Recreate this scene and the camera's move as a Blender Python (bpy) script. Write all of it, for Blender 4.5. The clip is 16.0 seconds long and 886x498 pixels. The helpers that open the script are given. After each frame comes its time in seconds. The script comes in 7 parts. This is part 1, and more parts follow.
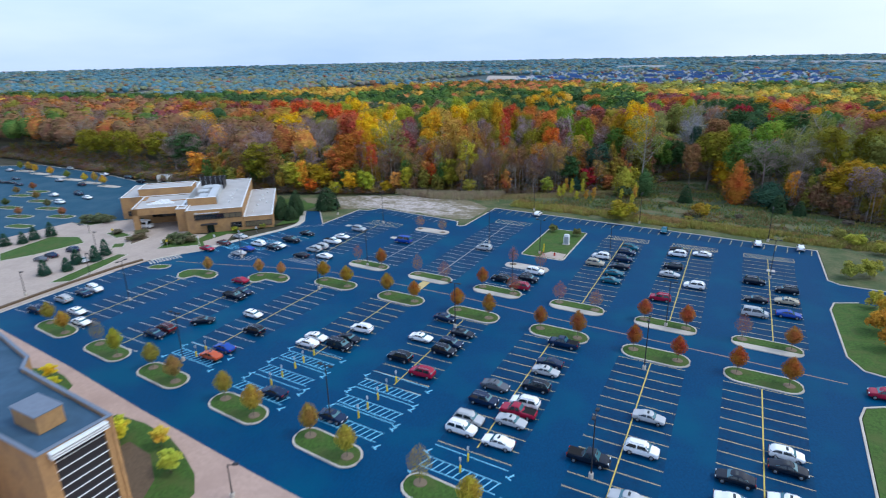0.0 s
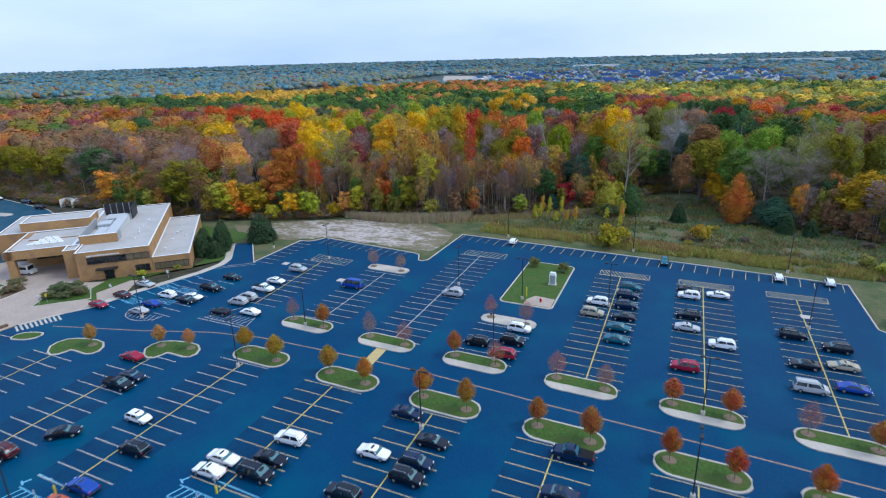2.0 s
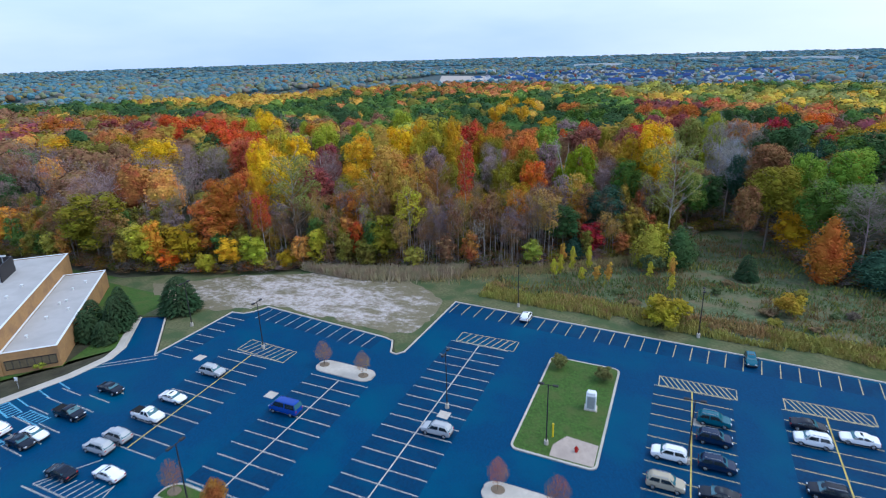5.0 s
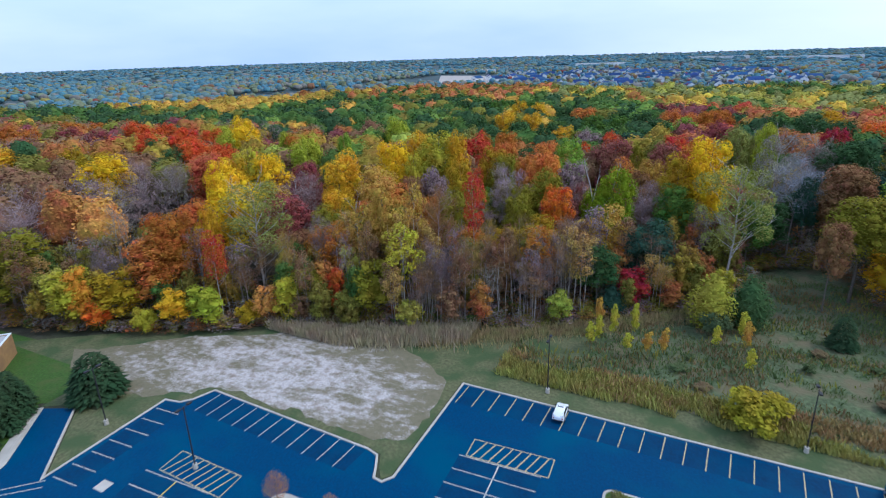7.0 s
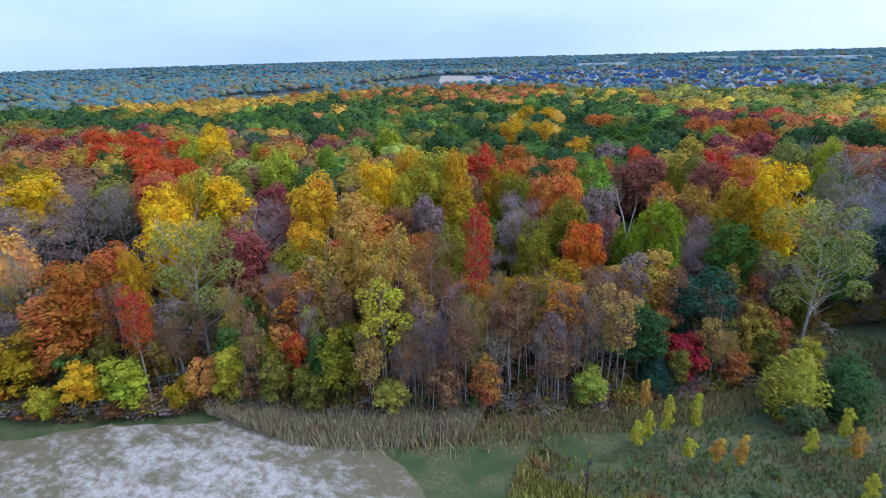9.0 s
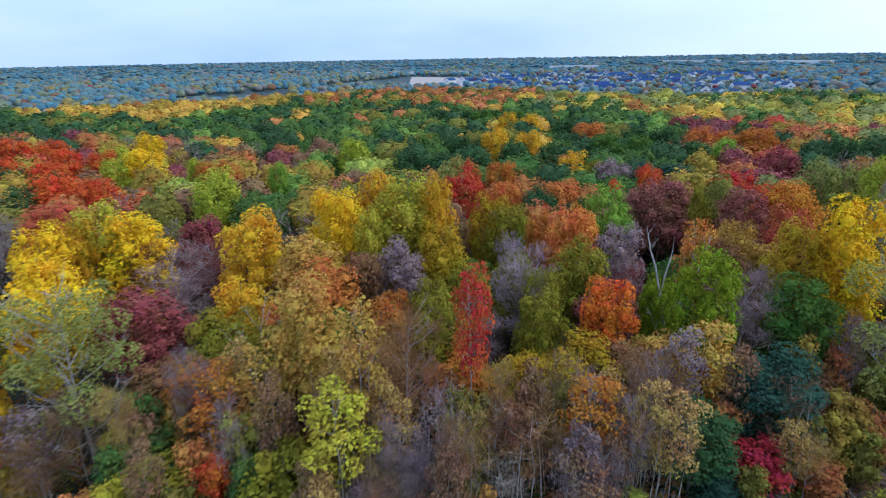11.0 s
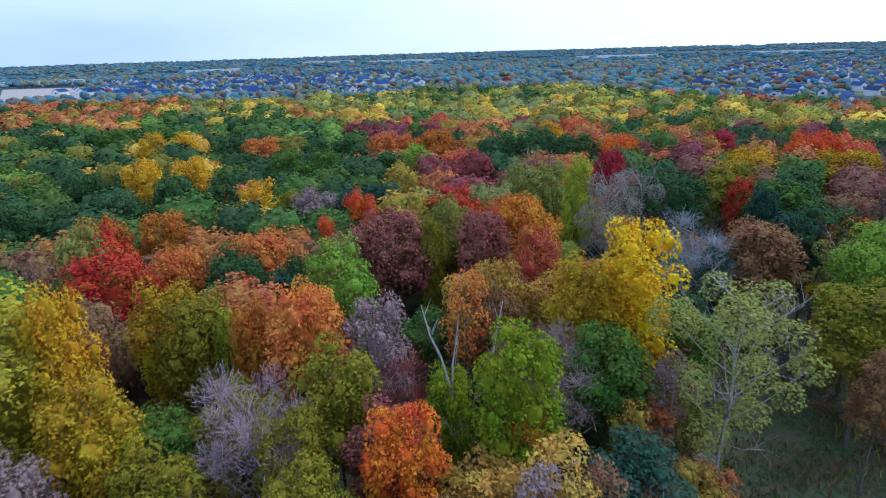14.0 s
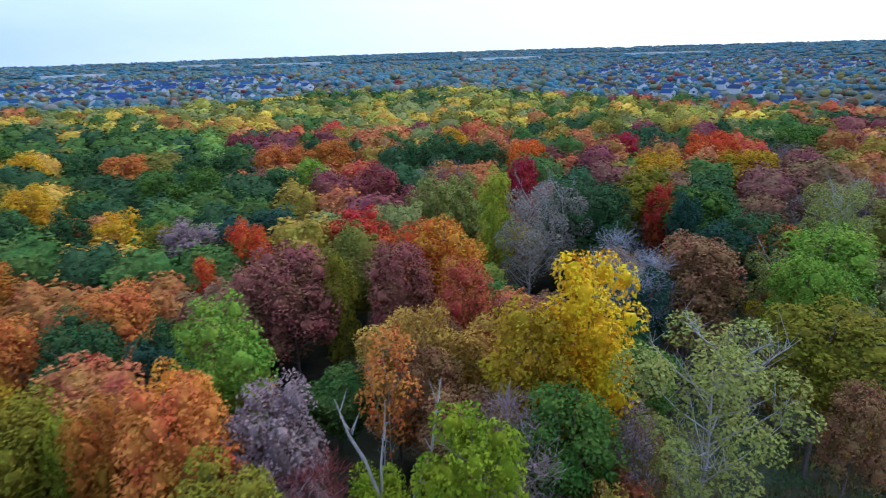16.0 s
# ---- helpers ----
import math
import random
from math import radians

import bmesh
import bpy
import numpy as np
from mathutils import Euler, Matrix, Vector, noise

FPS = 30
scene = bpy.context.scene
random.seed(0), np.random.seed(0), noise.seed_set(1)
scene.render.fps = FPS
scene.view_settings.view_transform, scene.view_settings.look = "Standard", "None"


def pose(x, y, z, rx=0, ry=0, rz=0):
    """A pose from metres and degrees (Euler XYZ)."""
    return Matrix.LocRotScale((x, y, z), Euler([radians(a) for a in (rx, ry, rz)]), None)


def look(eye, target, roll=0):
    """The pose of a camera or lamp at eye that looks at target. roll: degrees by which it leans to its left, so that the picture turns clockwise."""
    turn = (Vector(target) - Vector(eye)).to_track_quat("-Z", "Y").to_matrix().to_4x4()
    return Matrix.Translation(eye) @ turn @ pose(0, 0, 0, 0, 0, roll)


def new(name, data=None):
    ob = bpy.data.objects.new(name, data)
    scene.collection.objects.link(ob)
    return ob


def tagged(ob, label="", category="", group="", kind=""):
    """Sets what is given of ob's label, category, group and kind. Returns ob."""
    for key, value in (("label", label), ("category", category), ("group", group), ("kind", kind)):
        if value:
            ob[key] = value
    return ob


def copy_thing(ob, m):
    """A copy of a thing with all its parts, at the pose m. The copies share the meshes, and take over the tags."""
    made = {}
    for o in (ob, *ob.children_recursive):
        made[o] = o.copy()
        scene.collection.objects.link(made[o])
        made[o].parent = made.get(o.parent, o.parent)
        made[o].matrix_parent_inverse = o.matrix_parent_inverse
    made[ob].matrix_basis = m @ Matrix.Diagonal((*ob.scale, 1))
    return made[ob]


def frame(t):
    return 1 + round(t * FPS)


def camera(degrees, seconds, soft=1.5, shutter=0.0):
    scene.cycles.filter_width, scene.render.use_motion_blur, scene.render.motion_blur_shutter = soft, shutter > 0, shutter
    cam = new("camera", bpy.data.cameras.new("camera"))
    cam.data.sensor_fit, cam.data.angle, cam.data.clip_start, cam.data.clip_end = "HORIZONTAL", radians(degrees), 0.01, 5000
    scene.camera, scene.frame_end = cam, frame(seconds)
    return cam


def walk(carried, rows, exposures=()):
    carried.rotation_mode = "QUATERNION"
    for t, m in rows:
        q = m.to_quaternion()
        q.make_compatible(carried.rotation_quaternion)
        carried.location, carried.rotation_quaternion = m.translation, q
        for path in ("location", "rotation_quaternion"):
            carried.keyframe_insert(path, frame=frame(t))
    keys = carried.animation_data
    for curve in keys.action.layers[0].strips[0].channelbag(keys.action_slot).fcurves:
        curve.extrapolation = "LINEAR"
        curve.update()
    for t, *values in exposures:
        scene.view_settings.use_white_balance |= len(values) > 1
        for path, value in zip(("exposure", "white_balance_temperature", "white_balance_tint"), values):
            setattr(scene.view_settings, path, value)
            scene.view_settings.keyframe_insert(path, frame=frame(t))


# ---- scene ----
cam = camera(75.7, 16.0, 1.05, 0.5)
PATH = [
    (0, (-3.214, -1.929, 50.65), (-4.092, -0.25, 50.008), -1.2),
    (0.5, (-7.36, 5.109, 50.554), (-8.143, 6.833, 49.911), -1.4),
    (1, (-11.282, 12.211, 50.531), (-12.039, 13.946, 49.887), -1.5),
    (1.5, (-14.744, 19.533, 50.467), (-15.495, 21.271, 49.823), -1.4),
    (2, (-17.462, 27.029, 50.519), (-18.214, 28.766, 49.874), -1.5),
    (2.5, (-20.003, 34.518, 50.668), (-20.756, 36.255, 50.023), -1.5),
    (3, (-22.832, 41.881, 50.76), (-23.58, 43.619, 50.114), -1.5),
    (3.5, (-25.479, 49.265, 50.888), (-26.225, 51.004, 50.241), -1.5),
    (4, (-27.698, 57.136, 50.875), (-28.451, 58.872, 50.228), -1.6),
    (6.5, (-43.638, 94.574, 50.835), (-44.379, 96.315, 50.186), -1.7),
    (7, (-46.579, 101.896, 51.024), (-47.325, 103.634, 50.374), -1.7),
    (8.7, (-55.029, 124.803, 50.981), (-55.776, 126.54, 50.33), -1.6),
    (11, (-67.997, 153.009, 50.682), (-68.651, 154.784, 50.032), -1.0),
    (11.5, (-70.146, 158.904, 50.679), (-70.618, 160.734, 50.025), -1.1),
    (12, (-72.464, 164.723, 50.453), (-72.625, 166.605, 49.796), -1.3),
    (12.5, (-74.502, 170.455, 50.36), (-74.326, 172.334, 49.698), -1.5),
    (13, (-75.885, 175.635, 50.526), (-75.536, 177.488, 49.859), -1.6),
    (13.5, (-76.438, 180.5, 50.627), (-76.044, 182.344, 49.96), -1.6),
    (14, (-76.547, 184.973, 50.726), (-76.121, 186.809, 50.058), -1.7),
    (14.5, (-76.334, 188.915, 50.827), (-75.889, 190.747, 50.159), -1.7),
    (15, (-75.683, 192.389, 50.952), (-75.166, 194.202, 50.285), -1.9),
    (15.5, (-75.017, 195.582, 51.025), (-74.386, 197.359, 50.356), -2.0),
    (16, (-74.032, 199.09, 50.693), (-73.276, 200.816, 50.023), -1.8),
]
EXPOSURES = [(0.0, 0.0, 5560, 6), (3.5, 0.0, 5470, 6), (7.0, 0.0, 5260, 7), (11.0, 0.0, 5200, 7), (16.0, 0.0, 5070, 8)]
walk(cam, [(t, look(eye, target, roll)) for t, eye, target, roll in PATH], EXPOSURES)

# ---- world and light ----
world = bpy.data.worlds.new("world")
scene.world = world
world.use_nodes = True
wn, wl = world.node_tree.nodes, world.node_tree.links
wn.clear()
w_out = wn.new("ShaderNodeOutputWorld")
w_bg = wn.new("ShaderNodeBackground")
w_sky = wn.new("ShaderNodeTexSky")
w_sky.sky_type = "NISHITA"
w_sky.sun_disc = False
w_sky.sun_elevation, w_sky.sun_rotation = radians(38), radians(75)
w_sky.air_density, w_sky.dust_density = 1.2, 2.5
w_gain = wn.new("ShaderNodeMix")
w_gain.data_type, w_gain.blend_type = "RGBA", "MULTIPLY"
w_gain.inputs["Factor"].default_value = 1.0
w_gain.inputs[7].default_value = (0.11, 0.11, 0.11, 1)
w_co = wn.new("ShaderNodeTexCoord")
w_map = wn.new("ShaderNodeMapping")
w_map.inputs["Scale"].default_value = (1.2, 1.2, 5.0)
w_noise = wn.new("ShaderNodeTexNoise")
w_noise.inputs["Scale"].default_value = 1.6
w_noise.inputs["Detail"].default_value = 5
w_ramp = wn.new("ShaderNodeValToRGB")
w_ramp.color_ramp.elements[0].position, w_ramp.color_ramp.elements[0].color = 0.3, (0.545, 0.68, 1.02, 1)
w_ramp.color_ramp.elements[1].position, w_ramp.color_ramp.elements[1].color = 0.72, (0.835, 0.90, 1.05, 1)
w_mix = wn.new("ShaderNodeMix")
w_mix.data_type = "RGBA"
w_mix.inputs["Factor"].default_value = 0.82
wl.new(w_sky.outputs[0], w_gain.inputs[6])
wl.new(w_co.outputs["Generated"], w_map.inputs[0])
wl.new(w_map.outputs[0], w_noise.inputs[0])
wl.new(w_noise.outputs[0], w_ramp.inputs[0])
wl.new(w_gain.outputs[2], w_mix.inputs[6])
wl.new(w_ramp.outputs[0], w_mix.inputs[7])
# thin cloud, brightest on the sun's side
w_dir = wn.new("ShaderNodeVectorMath")
w_dir.operation = "DOT_PRODUCT"
w_dir.inputs[1].default_value = (0.88, 0.42, 0.22)
w_glow = wn.new("ShaderNodeMapRange")
w_glow.inputs["From Min"].default_value, w_glow.inputs["From Max"].default_value = 0.25, 0.95
w_glow.inputs["To Min"].default_value, w_glow.inputs["To Max"].default_value = 0.0, 0.92
w_pale = wn.new("ShaderNodeMix")
w_pale.data_type = "RGBA"
w_pale.inputs[7].default_value = (1.15, 1.1, 1.06, 1)
wl.new(w_co.outputs["Generated"], w_dir.inputs[0])
wl.new(w_dir.outputs["Value"], w_glow.inputs[0])
wl.new(w_glow.outputs[0], w_pale.inputs["Factor"])
wl.new(w_mix.outputs[2], w_pale.inputs[6])
wl.new(w_pale.outputs[2], w_bg.inputs[0])
wl.new(w_bg.outputs[0], w_out.inputs[0])
w_bg.inputs[1].default_value = 1.16

sun = new("sun", bpy.data.lights.new("sun", "SUN"))
sun.data.energy, sun.data.angle, sun.data.color = 1.4, radians(14), (1.0, 0.94, 0.86)
sun.matrix_world = look((60, 20, 80), (0, 0, 0))

# ---- materials ----
def mat(name, base, vary=0.25, size=1.0, rough=0.85, bump=0.15, spec=0.3, metal=0.0, stain=None, stain_size=8.0, stain_at=0.55, tint="", tint_amount=1.0, dapple=0.0):
    """Two scales of colour noise and a fine relief. tint: 'object' takes the object's own colour, 'island' and 'random' vary by piece."""
    m = bpy.data.materials.new(name)
    m.use_nodes = True
    n, l = m.node_tree.nodes, m.node_tree.links
    b = n["Principled BSDF"]
    b.inputs["Roughness"].default_value, b.inputs["Metallic"].default_value = rough, metal
    b.inputs["Specular IOR Level"].default_value = spec
    co = n.new("ShaderNodeTexCoord")
    fine = n.new("ShaderNodeTexNoise")
    fine.inputs["Scale"].default_value, fine.inputs["Detail"].default_value = 1.0 / size, 6
    l.new(co.outputs["Object"], fine.inputs["Vector"])
    ramp = n.new("ShaderNodeMapRange")
    ramp.inputs["From Min"].default_value, ramp.inputs["From Max"].default_value = 0.25, 0.75
    ramp.inputs["To Min"].default_value, ramp.inputs["To Max"].default_value = 1 - vary, 1 + vary
    l.new(fine.outputs[0], ramp.inputs[0])
    gain = n.new("ShaderNodeMix")
    gain.data_type, gain.blend_type = "RGBA", "MULTIPLY"
    gain.inputs["Factor"].default_value = 1.0
    gain.inputs[6].default_value = (*base, 1)
    l.new(ramp.outputs[0], gain.inputs[7])
    colour = gain.outputs[2]
    if tint == "object":
        info = n.new("ShaderNodeObjectInfo")
        l.new(info.outputs["Color"], gain.inputs[6])
    if tint in ("island", "random", "object"):
        src = n.new("ShaderNodeNewGeometry").outputs["Random Per Island"] if tint != "random" else n.new("ShaderNodeObjectInfo").outputs["Random"]
        hsv = n.new("ShaderNodeHueSaturation")
        val = n.new("ShaderNodeMapRange")
        val.inputs["To Min"].default_value, val.inputs["To Max"].default_value = 1 - 0.55 * tint_amount, 1 + 0.55 * tint_amount
        hue = n.new("ShaderNodeMapRange")
        hue.inputs["To Min"].default_value, hue.inputs["To Max"].default_value = 0.5 - 0.025 * tint_amount, 0.5 + 0.025 * tint_amount
        mul = n.new("ShaderNodeMath")
        mul.operation = "MULTIPLY"
        mul.inputs[1].default_value = 7.13
        fract = n.new("ShaderNodeMath")
        fract.operation = "FRACT"
        l.new(src, val.inputs[0])
        l.new(src, mul.inputs[0])
        l.new(mul.outputs[0], fract.inputs[0])
        l.new(fract.outputs[0], hue.inputs[0])
        l.new(val.outputs[0], hsv.inputs["Value"])
        if dapple:
            patch = n.new("ShaderNodeTexNoise")
            patch.inputs["Scale"].default_value, patch.inputs["Detail"].default_value = 1.0 / dapple, 3
            l.new(co.outputs["Object"], patch.inputs["Vector"])
            ph = n.new("ShaderNodeMapRange")
            ph.inputs["From Min"].default_value, ph.inputs["From Max"].default_value = 0.3, 0.7
            ph.inputs["To Min"].default_value, ph.inputs["To Max"].default_value = -0.022, 0.034
            l.new(patch.outputs[0], ph.inputs[0])
            add = n.new("ShaderNodeMath")
            l.new(hue.outputs[0], add.inputs[0])
            l.new(ph.outputs[0], add.inputs[1])
            l.new(add.outputs[0], hsv.inputs["Hue"])
        else:
            l.new(hue.outputs[0], hsv.inputs["Hue"])
        l.new(colour, hsv.inputs["Color"])
        colour = hsv.outputs[0]
    if stain:
        big = n.new("ShaderNodeTexNoise")
        big.inputs["Scale"].default_value, big.inputs["Detail"].default_value = 1.0 / stain_size, 5
        l.new(co.outputs["Object"], big.inputs["Vector"])
        sr = n.new("ShaderNodeMapRange")
        sr.inputs["From Min"].default_value, sr.inputs["From Max"].default_value = stain_at - 0.08, stain_at + 0.12
        l.new(big.outputs[0], sr.inputs[0])
        sm = n.new("ShaderNodeMix")
        sm.data_type = "RGBA"
        l.new(sr.outputs[0], sm.inputs["Factor"])
        l.new(colour, sm.inputs[6])
        sm.inputs[7].default_value = (*stain, 1)
        colour = sm.outputs[2]
    l.new(colour, b.inputs["Base Color"])
    if bump:
        bp = n.new("ShaderNodeBump")
        bp.inputs["Strength"].default_value, bp.inputs["Distance"].default_value = min(1, bump * 2), size * 0.3
        l.new(fine.outputs[0], bp.inputs["Height"])
        l.new(bp.outputs[0], b.inputs["Normal"])
    return m


M = {}
M["ground"] = mat("woodland_floor", (0.055, 0.05, 0.03), 0.5, 3, stain=(0.045, 0.055, 0.025), stain_size=30, bump=0.3)
# blue-green of the far land carries distance haze in its base colour
M["open_land"] = mat("haze_tinted_far_land", (0.05, 0.075, 0.075), 0.4, 40, stain=(0.075, 0.085, 0.07), stain_size=160, stain_at=0.6, bump=0)
M["asphalt"] = mat("sealed_asphalt", (0.001, 0.046, 0.122), 0.2, 0.3, rough=0.62, spec=0.12, stain=(0.001, 0.066, 0.135), stain_size=11, stain_at=0.55, bump=0.05)
M["worn_asphalt"] = mat("worn_dusty_asphalt", (0.022, 0.078, 0.125), 0.2, 0.5, rough=0.7, spec=0.12, stain=(0.04, 0.095, 0.14), stain_size=9, stain_at=0.5, bump=0.05)
M["bay_asphalt"] = mat("dark_bay_asphalt", (0.001, 0.035, 0.095), 0.25, 0.4, rough=0.6, spec=0.12, stain=(0.001, 0.048, 0.115), stain_size=5, stain_at=0.52, bump=0.05)
M["concrete"] = mat("concrete", (0.43, 0.35, 0.29), 0.12, 0.6, stain=(0.37, 0.30, 0.25), stain_size=6, bump=0.05)
M["kerb"] = mat("kerb_concrete", (0.52, 0.47, 0.40), 0.12, 0.5, stain=(0.42, 0.38, 0.32), stain_size=4, bump=0.05)
M["lawn"] = mat("mown_lawn", (0.052, 0.105, 0.014), 0.4, 0.35, stain=(0.075, 0.105, 0.022), stain_size=3, bump=0.3)
M["verge"] = mat("dry_verge", (0.125, 0.125, 0.055), 0.4, 0.5, stain=(0.065, 0.095, 0.033), stain_size=5, stain_at=0.5, bump=0.3)
M["meadow"] = mat("rough_meadow", (0.095, 0.12, 0.052), 0.55, 0.7, stain=(0.155, 0.13, 0.068), stain_size=4, stain_at=0.52, bump=0.4)
M["sand"] = mat("bare_sandy_soil", (0.52, 0.46, 0.42), 0.25, 0.35, stain=(0.30, 0.24, 0.19), stain_size=1.3, stain_at=0.55, bump=0.3)
M["plaza"] = mat("pink_concrete", (0.45, 0.315, 0.25), 0.10, 0.6, stain=(0.39, 0.27, 0.215), stain_size=5, bump=0.04)
M["dry_mulch"] = mat("dry_bark_mulch", (0.20, 0.15, 0.10), 0.35, 0.15, bump=0.3)
M["mulch"] = mat("bark_mulch", (0.13, 0.09, 0.055), 0.5, 0.15, bump=0.4)
M["yellow_paint"] = mat("yellow_road_paint", (0.52, 0.42, 0.21), 0.25, 0.3, bump=0)
M["centre_paint"] = mat("yellow_centre_paint", (0.60, 0.46, 0.10), 0.2, 0.3, bump=0)
M["pale_paint"] = mat("worn_road_paint", (0.50, 0.46, 0.39), 0.3, 0.4, bump=0)
M["blue_paint"] = mat("pale_blue_road_paint", (0.20, 0.50, 0.68), 0.2, 0.3, bump=0)
M["aisle_paint"] = mat("worn_orange_road_paint", (0.30, 0.22, 0.16), 0.25, 0.5, bump=0)
M["brick"] = mat("tan_brick", (0.40, 0.235, 0.10), 0.14, 0.5, stain=(0.30, 0.18, 0.09), stain_size=3, bump=0.1)
M["roof"] = mat("pale_roof_membrane", (0.46, 0.44, 0.42), 0.05, 1.5, stain=(0.41, 0.39, 0.37), stain_size=5, bump=0.03)
M["dark_roof"] = mat("dark_blue_roof_membrane", (0.05, 0.10, 0.16), 0.15, 1.5, stain=(0.035, 0.08, 0.13), stain_size=5, bump=0.03)
M["trim_white"] = mat("white_painted_metal", (0.75, 0.76, 0.76), 0.05, 0.5, rough=0.5, bump=0.02)
M["dark_metal"] = mat("dark_bronze_metal", (0.03, 0.028, 0.03), 0.15, 0.3, rough=0.5, bump=0.03)
M["roof_metal"] = mat("pale_duct_metal", (0.50, 0.52, 0.53), 0.08, 0.8, rough=0.5, bump=0.02)
M["blind"] = mat("window_with_blind", (0.16, 0.13, 0.08), 0.2, 0.8, rough=0.12, spec=0.6, bump=0)
M["twig"] = mat("grey_twigs", (0.34, 0.265, 0.25), 0.3, 0.5, bump=0.2)
M["grey_metal"] = mat("galvanised_metal", (0.38, 0.40, 0.42), 0.12, 0.4, rough=0.5, metal=0.3, bump=0.03)
M["glass_dark"] = mat("dark_window_glass", (0.012, 0.016, 0.022), 0.1, 0.5, rough=0.06, spec=0.6, bump=0)
M["bark"] = mat("grey_bark", (0.16, 0.13, 0.105), 0.35, 0.3, bump=0.4)
M["pale_bark"] = mat("pale_birch_bark", (0.42, 0.38, 0.34), 0.3, 0.4, bump=0.3)
M["leaf"] = mat("leaf_clumps", (0.2, 0.2, 0.05), 0.2, 1.3, rough=0.85, spec=0.05, bump=0, tint="object", tint_amount=0.24, dapple=3.0)
M["stem"] = mat("pale_grey_stems", (0.30, 0.265, 0.235), 0.3, 0.4, bump=0.2)
M["leaf_mass"] = mat("leafy_crown_mass", (0.2, 0.2, 0.05), 0.5, 0.6, rough=0.9, spec=0.04, bump=0.4, tint="object", tint_amount=0.3, dapple=3.5)
M["car_paint"] = mat("car_paint", (0.5, 0.5, 0.5), 0.03, 0.5, rough=0.12, spec=0.38, bump=0)
M["tyre"] = mat("tyre_rubber", (0.012, 0.012, 0.013), 0.2, 0.1, rough=0.9, bump=0.1)
M["rim"] = mat("alloy_rim", (0.45, 0.46, 0.47), 0.05, 0.2, rough=0.3, metal=0.8, bump=0)
M["car_glass"] = mat("tinted_car_glass", (0.014, 0.024, 0.03), 0.05, 0.5, rough=0.04, spec=0.8, bump=0)
# teal base colour stands in for sky reflected in the sloping glass
M["windscreen"] = mat("sky_sheen_windscreen", (0.05, 0.15, 0.18), 0.05, 0.5, rough=0.04, spec=1.0, bump=0)
M["lamp_red"] = mat("red_lamp_plastic", (0.35, 0.012, 0.01), 0.05, 0.2, rough=0.25, bump=0)
M["lamp_clear"] = mat("clear_lamp_plastic", (0.7, 0.72, 0.74), 0.05, 0.2, rough=0.15, bump=0)


def object_tint(m):
    """Lets a material take its colour from the object."""
    n, l = m.node_tree.nodes, m.node_tree.links
    info = n.new("ShaderNodeObjectInfo")
    mix = [k for k in n if k.bl_idname == "ShaderNodeMix"][0]
    l.new(info.outputs["Color"], mix.inputs[6])


object_tint(M["car_paint"])


def sandy(m):
    """Bare soil that thins out into grass in streaks towards its edge."""
    n, l = m.node_tree.nodes, m.node_tree.links
    co = n.new("ShaderNodeTexCoord")
    at = n.new("ShaderNodeMapping")
    at.inputs["Location"].default_value, at.inputs["Scale"].default_value = (-1.12, -0.86, -0.5), (1.9, 1.9, 1.0)
    ball = n.new("ShaderNodeVectorMath")
    ball.operation = "LENGTH"
    l.new(co.outputs["Generated"], at.inputs[0])
    l.new(at.outputs[0], ball.inputs[0])
    streak = n.new("ShaderNodeMapping")
    streak.inputs["Scale"].default_value, streak.inputs["Rotation"].default_value = (0.15, 0.27, 1.0), (0, 0, -0.12)
    tex = n.new("ShaderNodeTexNoise")
    tex.inputs["Scale"].default_value, tex.inputs["Detail"].default_value, tex.inputs["Roughness"].default_value = 1.0, 12, 0.8
    l.new(co.outputs["Object"], streak.inputs[0])
    l.new(streak.outputs[0], tex.inputs["Vector"])
    sub = n.new("ShaderNodeMath")
    sub.operation = "MULTIPLY_ADD"
    sub.inputs[1].default_value = -0.29
    l.new(ball.outputs["Value"], sub.inputs[0])
    l.new(tex.outputs[0], sub.inputs[2])
    cut = n.new("ShaderNodeMapRange")
    cut.inputs["From Min"].default_value, cut.inputs["From Max"].default_value = 0.225, 0.36
    l.new(sub.outputs[0], cut.inputs[0])
    mix = n.new("ShaderNodeMix")
    mix.data_type = "RGBA"
    b = n["Principled BSDF"]
    old = b.inputs["Base Color"].links[0].from_socket
    fine = n.new("ShaderNodeTexNoise")
    fine.inputs["Scale"].default_value, fine.inputs["Detail"].default_value = 1.2, 6
    l.new(co.outputs["Object"], fine.inputs["Vector"])
    soil = n.new("ShaderNodeMix")
    soil.data_type = "RGBA"
    soil.inputs[6].default_value, soil.inputs[7].default_value = (0.12, 0.11, 0.055, 1), (0.25, 0.205, 0.13, 1)
    l.new(fine.outputs[0], soil.inputs["Factor"])
    l.new(cut.outputs[0], mix.inputs["Factor"])
    l.new(soil.outputs[2], mix.inputs[6])
    l.new(old, mix.inputs[7])
    l.new(mix.outputs[2], b.inputs["Base Color"])


sandy(M["sand"])
M["field"] = mat("bare_field", (0.42, 0.36, 0.31), 0.2, 6.0, bump=0.05)

# ---- building tools ----
from mathutils import geometry


def mesh_ob(name, verts, faces, material, parent=None, smooth=False):
    me = bpy.data.meshes.new(name)
    me.from_pydata([tuple(v) for v in verts], [], faces)
    me.validate()
    if smooth:
        me.polygons.foreach_set("use_smooth", [True] * len(me.polygons))
    me.materials.append(M[material] if isinstance(material, str) else material)
    ob = new(name, me)
    if parent is not None:
        ob.parent = parent
    return ob


